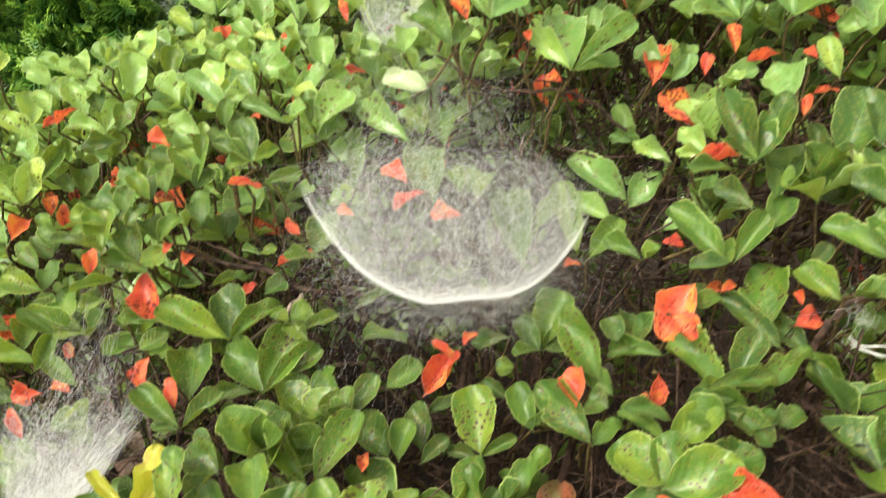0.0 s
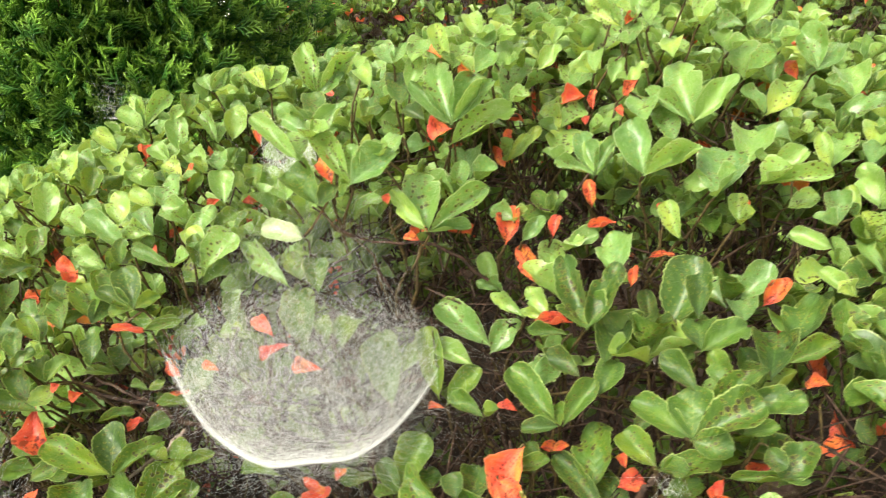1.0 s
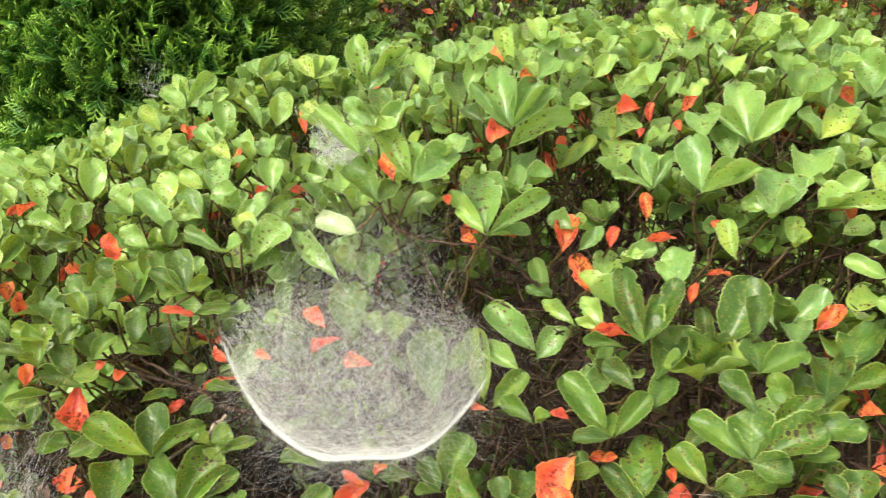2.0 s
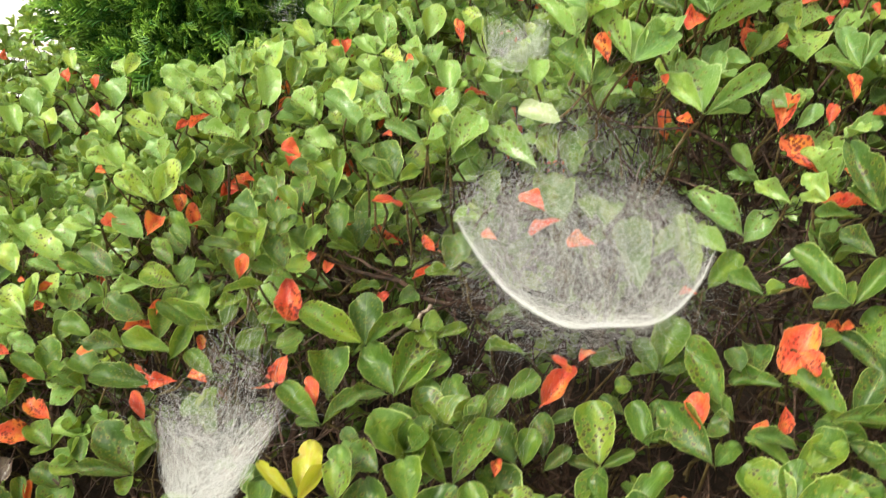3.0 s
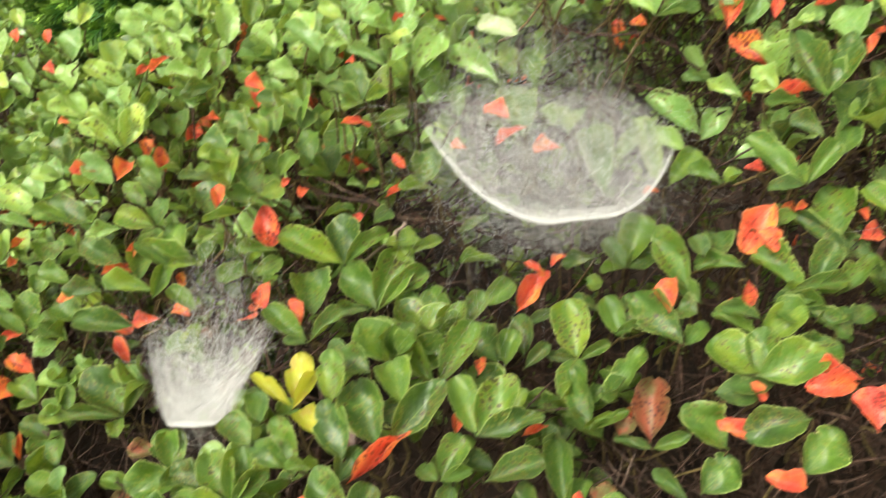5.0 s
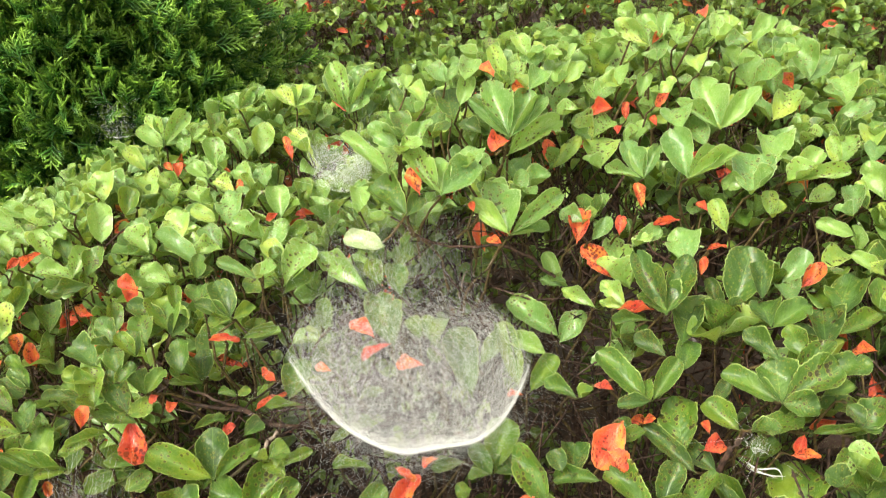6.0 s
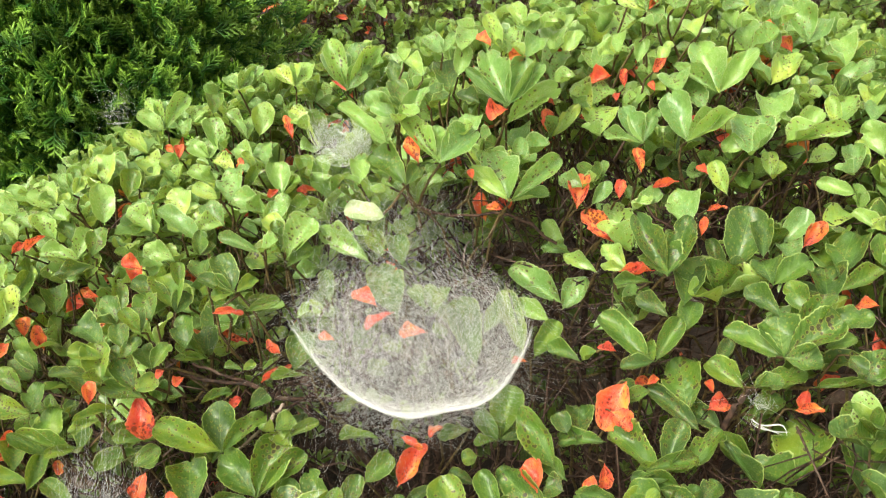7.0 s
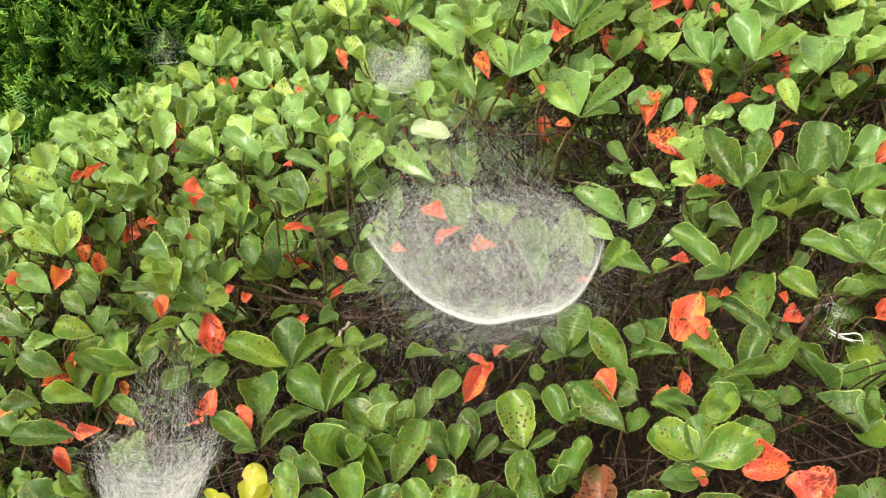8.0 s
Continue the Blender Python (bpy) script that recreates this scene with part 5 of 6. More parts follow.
shoot("N", [(0.169, 1.032, 1.305, 63, 30, 43, 27, 11), (0.169, 1.036, 1.304, -140, 43, 28, 15, -43)])
shoot("N", [(0.193, 1.026, 1.298, 40, 35, 42, 27, 28), (0.193, 1.029, 1.298, -158, 41, 31, 18, -42)])
shoot("N", [(0.089, 1.088, 1.301, 122, 30, 40, 26, -27), (0.089, 1.084, 1.302, 56, 32, 41, 23, 14)])
shoot("N", [(0.114, 1.075, 1.304, 65, 30, 46, 28, 10)])
shoot("N", [(0.059, 1.084, 1.273, 122, 37, 40, 23, -28)])
shoot("G", [(0.096, 1.087, 1.247, 92, 37, 57, 36, -7)])
shoot("N", [(0.107, 1.078, 1.269, 51, 55, 46, 23, 29)])
shoot("G", [(0.062, 0.992, 1.250, 70, 39, 40, 23, 9), (0.063, 0.995, 1.249, -40, 47, 34, 17, 47)])
shoot("N", [(0.036, 1.142, 1.281, 79, 43, 29, 19, 7)])
shoot("G", [(0.131, 1.030, 1.242, 151, 26, 36, 20, -40)])
shoot("N", [(0.141, 0.861, 1.163, 106, 47, 76, 39, -11), (0.140, 0.857, 1.165, 15, 32, 81, 23, 52), (0.140, 0.854, 1.166, -2, 5, 48, 12, 36), (0.139, 0.850, 1.168, 144, 38, 64, 20, -51)])
shoot("N", [(0.184, 1.018, 1.165, 97, 27, 69, 39, -6), (0.185, 1.021, 1.164, -47, 35, 49, 28, 34)])
shoot("N", [(0.230, 1.050, 1.178, 10, 45, 62, 19, 60), (0.231, 1.054, 1.177, -58, 63, 38, 23, 75)])
shoot("N", [(0.297, 1.095, 1.194, 105, 38, 51, 29, -20), (0.298, 1.098, 1.193, -176, 51, 33, 20, -47)])
shoot("N", [(-0.111, 1.134, 1.108, 124, 50, 51, 25, -20), (-0.110, 1.130, 1.109, 58, 58, 48, 24, 37)])
shoot("N", [(-0.039, 0.967, 1.165, 87, 28, 45, 25, 4), (-0.039, 0.971, 1.164, -158, 36, 25, 13, -36)])
shoot("N", [(-0.120, 1.247, 1.162, 135, 47, 49, 27, -32), (-0.120, 1.251, 1.161, -133, 41, 39, 21, -40)])
shoot("N", [(0.381, 1.110, 1.331, 98, 62, 48, 27, -25), (0.380, 1.106, 1.332, 151, 35, 62, 24, -70), (0.379, 1.102, 1.333, 88, 31, 33, 28, -4)])
shoot("N", [(0.381, 1.172, 1.349, 134, 42, 42, 21, -51), (0.382, 1.176, 1.348, -155, 38, 32, 17, -42)])
shoot("N", [(0.400, 1.338, 1.273, 108, 33, 55, 32, -25), (0.401, 1.342, 1.272, -40, 36, 31, 19, 40)])
shoot("N", [(0.398, 1.466, 1.256, 104, 50, 41, 25, -33), (0.399, 1.470, 1.256, -49, 47, 25, 12, 50)])
shoot("N", [(0.396, 1.101, 1.342, 65, 55, 39, 22, 2), (0.397, 1.105, 1.342, 171, 39, 32, 18, -41)])
shoot("N", [(0.408, 1.076, 1.338, 82, 40, 36, 22, -9), (0.407, 1.072, 1.339, 55, 30, 20, 28, 8)])
shoot("R", [(0.462, 1.120, 1.364, 97, 38, 24, 14, -18)])
shoot("R", [(0.382, 1.104, 1.335, 13, 51, 22, 9, 50)])
shoot("N", [(0.474, 1.103, 1.333, 65, 50, 45, 27, 10), (0.476, 1.107, 1.332, -58, 40, 34, 19, 43)])
shoot("N", [(0.545, 1.149, 1.321, 13, 47, 51, 25, 44), (0.543, 1.145, 1.322, 154, 1, 36, 21, -48)])
shoot("N", [(0.434, 1.054, 1.302, 85, 34, 40, 28, -13)])
shoot("N", [(0.518, 1.122, 1.293, 100, 26, 42, 25, -15), (0.519, 1.126, 1.292, -60, 38, 34, 18, 41)])
shoot("N", [(0.541, 1.121, 1.256, 83, 29, 70, 46, -7), (0.543, 1.125, 1.255, -44, 42, 56, 33, 43)])
shoot("N", [(0.644, 1.151, 1.257, 103, 65, 67, 36, -36), (0.642, 1.147, 1.258, 46, 29, 55, 42, 10)])
shoot("N", [(0.586, 1.132, 1.289, 61, 44, 50, 31, 2), (0.588, 1.135, 1.288, -73, 46, 42, 22, 48)])
shoot("N", [(0.568, 1.150, 1.296, 58, 51, 38, 25, 11), (0.570, 1.153, 1.295, -60, 29, 31, 18, 35)])
shoot("N", [(0.587, 1.143, 1.241, 77, 62, 44, 25, -11), (0.588, 1.147, 1.241, 172, 31, 33, 18, -37)])
shoot("R", [(0.618, 1.147, 1.248, 123, 49, 32, 16, -50)])
shoot("N", [(0.454, 1.012, 1.232, 107, 52, 85, 41, -28), (0.453, 1.008, 1.233, 81, 32, 56, 37, -6), (0.451, 1.005, 1.235, 3, 47, 74, 26, 51), (0.449, 1.001, 1.236, 139, 31, 75, 18, -51)])
shoot("N", [(0.432, 0.999, 1.215, 112, 36, 52, 30, -25)])
shoot("N", [(0.385, 0.937, 1.193, 111, 59, 71, 36, -39), (0.383, 0.933, 1.194, 57, 29, 37, 36, 6), (0.382, 0.930, 1.196, 12, 40, 58, 23, 42), (0.381, 0.926, 1.197, -0, 29, 73, 19, 46)])
shoot("R", [(0.406, 0.958, 1.206, 94, 36, 25, 14, -17)])
shoot("N", [(0.458, 0.906, 1.177, 66, 31, 71, 53, -2), (0.460, 0.909, 1.176, -77, 52, 54, 30, 50)])
shoot("N", [(0.499, 0.945, 1.196, 63, 30, 70, 44, 1)])
shoot("N", [(0.461, 0.918, 1.185, 152, 5, 36, 20, -52)])
shoot("N", [(0.529, 0.944, 1.190, -10, 39, 47, 25, 53), (0.531, 0.947, 1.189, -156, 48, 39, 22, -45)])
shoot("N", [(0.509, 0.923, 1.184, -19, 13, 79, 19, 51), (0.511, 0.926, 1.183, -58, 42, 48, 25, 41)])
shoot("N", [(0.566, 1.096, 1.215, 29, 32, 65, 36, 22), (0.567, 1.100, 1.213, -167, 46, 54, 33, -46)])
shoot("N", [(0.607, 1.108, 1.217, 21, 45, 35, 20, 30), (0.609, 1.112, 1.216, -168, 47, 27, 13, -48)])
shoot("R", [(0.611, 1.109, 1.217, 79, 66, 20, 9, -27)])
shoot("N", [(0.643, 1.070, 1.213, -10, 32, 65, 28, 58), (0.644, 1.074, 1.212, -174, 46, 40, 22, -47)])
shoot("N", [(0.669, 1.083, 1.232, 77, 36, 65, 41, -13), (0.671, 1.087, 1.231, -171, 38, 52, 28, -39)])
shoot("N", [(0.605, 0.966, 1.185, 59, 24, 68, 38, 2), (0.603, 0.963, 1.186, 111, 62, 44, 18, -53)])
shoot("N", [(0.645, 0.919, 1.153, 108, 52, 56, 29, -42), (0.647, 0.922, 1.151, -47, 41, 37, 21, 39)])
shoot("N", [(0.671, 1.001, 1.192, 71, 29, 47, 34, -7)])
shoot("N", [(0.645, 0.958, 1.187, 54, 26, 52, 30, 5)])
shoot("N", [(0.546, 0.928, 1.153, -3, 24, 37, 22, 38)])
shoot("N", [(0.589, 0.890, 1.144, 71, 51, 46, 26, -11), (0.591, 0.893, 1.143, -165, 33, 33, 19, -31)])
shoot("N", [(0.619, 0.908, 1.145, 95, 47, 42, 15, -31), (0.621, 0.911, 1.143, 177, 38, 31, 17, -37)])
shoot("N", [(0.486, 0.900, 1.146, 85, 55, 36, 20, -16), (0.488, 0.903, 1.144, -63, 47, 31, 18, 43)])
shoot("N", [(0.413, 0.863, 1.144, 113, 52, 47, 21, -42)])
shoot("N", [(0.334, 0.959, 1.188, 122, 53, 59, 27, -36), (0.333, 0.955, 1.190, 79, 34, 52, 35, -4), (0.332, 0.952, 1.191, 151, 10, 53, 13, -46), (0.330, 0.948, 1.192, 36, 55, 52, 18, 29)])
shoot("N", [(0.304, 1.061, 1.171, 80, 40, 60, 47, 2), (0.305, 1.065, 1.169, -158, 41, 35, 20, -39)])
shoot("N", [(0.302, 1.106, 1.202, 108, 25, 52, 33, -19), (0.301, 1.103, 1.203, 34, 23, 46, 30, 22)])
shoot("N", [(0.336, 1.069, 1.204, 19, 33, 51, 29, 37), (0.337, 1.072, 1.202, -62, 44, 39, 24, 42)])
shoot("N", [(0.394, 0.999, 1.237, 89, 30, 53, 38, -9)])
shoot("N", [(0.325, 1.169, 1.240, 91, 32, 48, 31, -6), (0.324, 1.165, 1.241, 47, 36, 42, 31, 16)])
shoot("N", [(0.351, 1.138, 1.268, 90, 36, 47, 33, -17), (0.352, 1.142, 1.267, -164, 25, 40, 20, -33)])
shoot("N", [(0.367, 1.101, 1.261, 40, 61, 39, 19, 25)])
shoot("N", [(0.383, 1.052, 1.272, 26, 55, 33, 19, 28), (0.384, 1.056, 1.271, -175, 40, 21, 11, -42)])
shoot("R", [(0.338, 1.129, 1.240, 172, -12, 37, 19, -42)])
shoot("R", [(0.342, 1.076, 1.235, 81, 71, 27, 11, -12)])
shoot("R", [(0.392, 1.047, 1.279, -171, -35, 24, 11, -47)])
shoot("R", [(0.413, 1.526, 1.205, 131, 54, 23, 14, -53)])
shoot("R", [(0.333, 1.085, 1.213, 77, 50, 17, 10, -2)])
shoot("R", [(0.326, 0.935, 1.158, 110, 69, 33, 14, -26)])
shoot("R", [(0.374, 1.038, 1.236, 119, 49, 17, 9, -46)])
shoot("R", [(0.412, 0.927, 1.150, 130, 34, 20, 9, -43)])
shoot("N", [(0.386, 1.089, 1.313, 69, 44, 37, 24, 1), (0.387, 1.092, 1.313, -174, 31, 25, 14, -37)])
shoot("R", [(0.224, 0.863, 1.145, 74, 46, 44, 24, 5)])
shoot("R", [(0.269, 0.837, 1.104, 138, 38, 63, 23, -51)])
shoot("R", [(0.275, 0.859, 1.154, 64, 56, 26, 13, 8)])
shoot("N", [(0.241, 0.861, 1.149, 19, 42, 37, 16, 51)])
shoot("N", [(0.285, 0.833, 1.093, 104, 42, 76, 30, -23), (0.286, 0.837, 1.091, -163, 50, 62, 34, -42)])
shoot("N", [(0.285, 0.838, 1.147, 6, 27, 41, 20, 43), (0.286, 0.842, 1.146, -49, 42, 34, 20, 37)])
shoot("N", [(0.328, 0.775, 1.144, 79, 35, 59, 35, -6)])
shoot("R", [(0.307, 0.840, 1.173, -13, 11, 34, 8, 50)])
shoot("R", [(0.346, 0.771, 1.136, 55, 58, 22, 9, 12)])
shoot("R", [(0.374, 0.829, 1.141, -7, 19, 25, 8, 44)])
shoot("G", [(0.303, 0.753, 1.098, 115, 47, 85, 28, -36), (0.302, 0.750, 1.100, 42, 55, 74, 28, 25), (0.300, 0.746, 1.102, 94, 31, 42, 46, -15)])
shoot("G", [(0.315, 0.730, 1.071, 65, 25, 61, 35, 4)])
shoot("G", [(0.388, 0.768, 1.091, 50, 52, 78, 43, 10)])
shoot("G", [(0.406, 0.738, 1.116, 75, 44, 51, 23, -9)])
shoot("N", [(0.471, 0.824, 1.090, 18, 47, 52, 28, 38)])
shoot("R", [(0.494, 0.819, 1.085, 11, 45, 40, 19, 43)])
shoot("N", [(0.574, 0.854, 1.134, 149, 13, 48, 20, -55)])
shoot("G", [(0.495, 0.736, 1.085, 51, 25, 76, 43, 1)])
shoot("N", [(0.570, 0.774, 1.116, 128, 19, 45, 18, -41), (0.572, 0.777, 1.115, -173, 41, 28, 14, -36)])
shoot("N", [(0.465, 0.783, 1.085, 81, 24, 35, 29, -11)])
shoot("G", [(0.402, 0.701, 1.101, 84, 19, 48, 31, -11), (0.400, 0.698, 1.103, 8, 32, 51, 27, 37)])
shoot("G", [(0.376, 0.769, 1.079, 9, 27, 47, 24, 40), (0.375, 0.766, 1.081, 133, 17, 34, 17, -44), (0.373, 0.762, 1.083, 107, 50, 50, 17, -28)])
shoot("G", [(0.471, 0.706, 1.065, 70, 24, 65, 40, -4)])
shoot("G", [(0.414, 0.644, 1.095, 112, 42, 40, 22, -40)])
shoot("G", [(0.387, 0.643, 1.094, 129, 26, 49, 20, -36)])
shoot("G", [(0.394, 0.726, 1.075, 51, 32, 30, 19, 9)])
shoot("G", [(0.378, 0.616, 1.065, 135, 11, 65, 26, -34), (0.376, 0.612, 1.067, 79, 35, 49, 37, -13), (0.374, 0.609, 1.069, 9, 25, 70, 34, 29), (0.372, 0.606, 1.072, -31, 4, 37, 25, 38)])
shoot("G", [(0.392, 0.627, 1.087, 8, 38, 55, 22, 30)])
shoot("G", [(0.428, 0.642, 1.086, -24, 15, 50, 26, 48)])
shoot("G", [(0.414, 0.607, 1.076, -8, 20, 33, 12, 37)])
shoot("G", [(0.434, 0.594, 1.074, -75, -26, 24, 17, 23)])
shoot("G", [(0.487, 0.715, 1.078, -4, 30, 52, 19, 38)])
shoot("R", [(0.504, 0.724, 1.082, -22, 7, 21, 6, 45)])
shoot("R", [(0.521, 0.690, 1.069, 147, -3, 25, 10, -37)])
shoot("R", [(0.406, 0.612, 1.026, -135, -45, 21, 12, -9)])
shoot("R", [(0.391, 0.606, 1.006, -27, 9, 29, 10, 42)])
shoot("G", [(0.442, 0.583, 1.040, 29, 36, 49, 28, 15)])
shoot("G", [(0.404, 0.600, 1.036, -21, 15, 67, 11, 38)])
shoot("G", [(0.267, 0.695, 1.024, 127, 27, 79, 29, -32)])
shoot("G", [(0.273, 0.696, 1.023, 30, 46, 56, 22, 30), (0.271, 0.693, 1.026, 107, 21, 26, 21, -19), (0.270, 0.690, 1.028, 177, -9, 38, 17, -33)])
shoot("G", [(0.300, 0.661, 0.975, 83, 33, 71, 41, -15)])
shoot("R", [(0.235, 0.676, 1.015, -139, -34, 55, 30, -19)])
shoot("R", [(0.209, 0.645, 1.001, -50, -20, 28, 19, 22)])
shoot("R", [(0.251, 0.706, 0.991, -11, 8, 20, 10, 35)])
shoot("R", [(0.263, 0.693, 0.996, 12, 24, 17, 8, 30)])
shoot("G", [(0.245, 0.684, 0.976, 97, 42, 33, 16, -14)])
shoot("G", [(0.220, 0.670, 0.989, 7, 17, 41, 14, 26)])
shoot("G", [(0.309, 0.642, 0.963, 127, 20, 76, 22, -32)])
shoot("G", [(0.337, 0.653, 0.954, 129, 15, 58, 25, -34)])
shoot("R", [(0.323, 0.663, 0.976, 6, 15, 27, 20, 30)])
shoot("R", [(0.331, 0.670, 0.993, 106, 36, 16, 9, -25)])
shoot("R", [(0.229, 0.698, 1.041, 160, 9, 21, 8, -36)])
shoot("R", [(0.249, 0.767, 1.103, -17, -0, 41, 9, 38)])
shoot("G", [(0.286, 0.752, 1.093, 164, -1, 45, 11, -43)])
shoot("N", [(0.266, 0.788, 1.091, 124, 34, 45, 18, -31), (0.265, 0.784, 1.093, 154, 12, 32, 9, -46)])
shoot("G", [(0.291, 0.709, 1.070, 137, 21, 43, 19, -41)])
shoot("G", [(0.309, 0.709, 1.049, 56, 29, 43, 25, 6)])
shoot("G", [(0.358, 0.653, 1.005, 126, 17, 49, 28, -33)])
shoot("G", [(0.341, 0.689, 1.019, 32, 40, 30, 15, 23)])
shoot("G", [(0.364, 0.642, 0.978, 10, 26, 39, 24, 28), (0.366, 0.645, 0.976, -54, 34, 22, 13, 27)])
shoot("G", [(0.392, 0.588, 0.924, 60, 28, 82, 54, 3), (0.394, 0.590, 0.922, 170, 34, 56, 30, -25)])
shoot("G", [(0.452, 0.560, 0.939, 65, 30, 69, 40, -6)])
shoot("G", [(0.247, 0.590, 0.953, 123, 23, 72, 32, -23)])
shoot("G", [(0.252, 0.591, 0.959, 48, 43, 55, 26, 9)])
shoot("G", [(0.275, 0.589, 0.956, 32, 31, 60, 27, 12)])
shoot("G", [(0.349, 0.621, 0.926, 112, 32, 37, 18, -28)])
shoot("G", [(0.426, 0.583, 0.989, 15, 41, 40, 23, 30)])
shoot("P", [(-0.009, 0.911, 1.138, 171, 13, 54, 26, -47)])
shoot("N", [(-0.033, 0.909, 1.075, 145, 28, 93, 25, -40)])
shoot("G", [(-0.144, 0.914, 1.079, 31, 22, 45, 19, 41)])
shoot("G", [(-0.088, 0.843, 1.060, 94, 51, 42, 18, 2)])
shoot("G", [(-0.007, 0.847, 1.023, 106, 40, 88, 42, -10)])
shoot("G", [(0.088, 0.835, 0.953, 104, 50, 95, 40, -14)])
shoot("G", [(0.145, 0.813, 0.978, 104, 44, 88, 27, -12)])
shoot("G", [(0.100, 0.851, 0.990, 37, 39, 54, 22, 35)])
shoot("G", [(0.039, 0.820, 1.043, 79, 23, 50, 34, 4)])
shoot("G", [(0.025, 0.824, 1.051, 119, 42, 31, 18, -20)])
shoot("G", [(0.006, 0.884, 1.079, 100, 36, 47, 28, -3)])
shoot("G", [(-0.018, 0.907, 1.086, 128, 51, 37, 22, -27)])
shoot("N", [(0.206, 0.861, 1.016, 146, 27, 83, 33, -41)])
shoot("N", [(0.203, 0.856, 1.011, 31, 37, 52, 29, 27)])
shoot("N", [(0.185, 0.839, 1.006, 149, 13, 54, 26, -35)])
shoot("G", [(0.154, 0.793, 0.983, 36, 35, 57, 23, 27)])
shoot("G", [(0.196, 0.723, 1.016, 145, 16, 43, 17, -35), (0.197, 0.727, 1.014, -49, 50, 26, 14, 37)])
shoot("N", [(0.213, 0.902, 1.067, 118, 51, 51, 20, -30)])
shoot("N", [(0.219, 0.894, 1.071, 150, 13, 36, 12, -37), (0.220, 0.897, 1.069, -162, 48, 28, 14, -40)])
shoot("N", [(0.234, 0.873, 1.168, 144, 22, 33, 21, -44), (0.235, 0.877, 1.166, -43, 45, 27, 16, 41)])
shoot("N", [(0.243, 0.830, 1.071, 144, 22, 50, 14, -43)])
shoot("R", [(-0.029, 0.798, 1.072, 151, 34, 36, 14, -33)])
shoot("R", [(-0.010, 0.796, 1.064, -166, -15, 39, 11, -45)])
shoot("R", [(0.027, 0.770, 1.047, 176, 1, 33, 14, -43)])
shoot("R", [(-0.079, 0.756, 1.057, 171, 16, 19, 9, -44)])
shoot("R", [(0.150, 0.817, 0.964, 168, 3, 20, 8, -37)])
shoot("R", [(0.131, 0.855, 1.156, 164, 11, 20, 9, -47)])
shoot("R", [(0.039, 0.805, 0.887, -167, -11, 22, 11, -24)])
shoot("R", [(-0.101, 1.127, 1.103, -179, 10, 33, 8, -52)])
shoot("R", [(0.098, 0.863, 1.196, 111, 61, 13, 8, -29)])
shoot("G", [(0.179, 0.671, 0.945, 73, 26, 50, 29, 6)])
shoot("G", [(0.210, 0.662, 0.948, 161, -2, 54, 22, -34)])
shoot("G", [(0.168, 0.669, 0.959, 107, 33, 27, 21, -20)])
shoot("G", [(0.074, 0.738, 0.889, -175, -7, 20, 20, -35)])
shoot("G", [(-0.043, 0.798, 0.886, 170, 5, 53, 14, -30)])
shoot("G", [(0.161, 0.641, 0.918, 129, 19, 37, 21, -30)])
shoot("R", [(0.191, 0.622, 0.917, 138, 18, 19, 15, -31)])
shoot("G", [(0.138, 0.606, 0.890, 41, 23, 37, 22, 15)])
shoot("G", [(0.192, 0.551, 0.935, 134, 14, 53, 17, -29)])
shoot("G", [(0.183, 0.527, 0.911, 128, 19, 53, 37, -28), (0.182, 0.523, 0.913, 65, 43, 48, 27, 2), (0.181, 0.520, 0.916, -3, 21, 67, 39, 37)])
shoot("G", [(0.190, 0.551, 0.935, 17, 27, 53, 28, 31)])
shoot("G", [(0.240, 0.575, 0.953, -44, -12, 47, 21, 33)])
shoot("G", [(0.252, 0.581, 0.956, 163, -2, 37, 14, -35)])
shoot("G", [(0.253, 0.585, 0.963, 11, 19, 35, 21, 27)])
shoot("G", [(0.358, 0.577, 0.924, 110, 26, 77, 14, -27), (0.354, 0.571, 0.929, -35, 2, 39, 17, 41), (0.352, 0.568, 0.931, -55, -12, 41, 25, 34)])
shoot("G", [(0.350, 0.614, 1.033, -7, 20, 54, 23, 40), (0.351, 0.618, 1.032, -54, 35, 34, 20, 31)])
shoot("R", [(0.267, 0.495, 0.928, 157, -11, 40, 21, -32)])
shoot("R", [(0.259, 0.470, 0.934, -45, -9, 33, 27, 31)])
shoot("R", [(0.179, 0.525, 0.905, -53, -17, 20, 12, 23)])
shoot("G", [(0.148, 0.532, 0.888, -14, 5, 40, 25, 31)])
shoot("G", [(0.283, 0.570, 0.937, 17, 28, 26, 23, 22)])
shoot("G", [(-0.203, 0.737, 0.864, -177, 2, 45, 16, -43)])
shoot("G", [(-0.160, 0.697, 0.848, 33, 26, 41, 20, 35)])
shoot("G", [(-0.054, 0.660, 0.834, 131, 38, 57, 32, -28)])
shoot("G", [(-0.067, 0.766, 0.844, 29, 25, 48, 26, 34)])
shoot("N", [(-0.677, 1.289, 0.993, 94, 55, 69, 39, 20)])
shoot("N", [(-0.641, 1.252, 0.987, -180, 31, 76, 32, -45)])
shoot("N", [(-0.562, 1.167, 1.092, 179, 53, 51, 29, -59)])
shoot("N", [(-0.449, 1.235, 1.104, 103, 37, 68, 39, 4)])
shoot("N", [(-0.498, 1.144, 1.108, 177, 36, 44, 25, -51)])
shoot("N", [(-0.577, 1.172, 1.051, 134, 43, 42, 26, -19)])
shoot("R", [(-0.584, 1.153, 1.037, 45, 22, 34, 15, 44)])
shoot("N", [(-0.466, 1.091, 1.043, 59, 42, 50, 28, 29)])
shoot("N", [(-0.500, 1.122, 1.063, 151, 53, 49, 28, -26)])
shoot("R", [(-0.362, 1.041, 1.040, 169, 31, 30, 19, -43)])
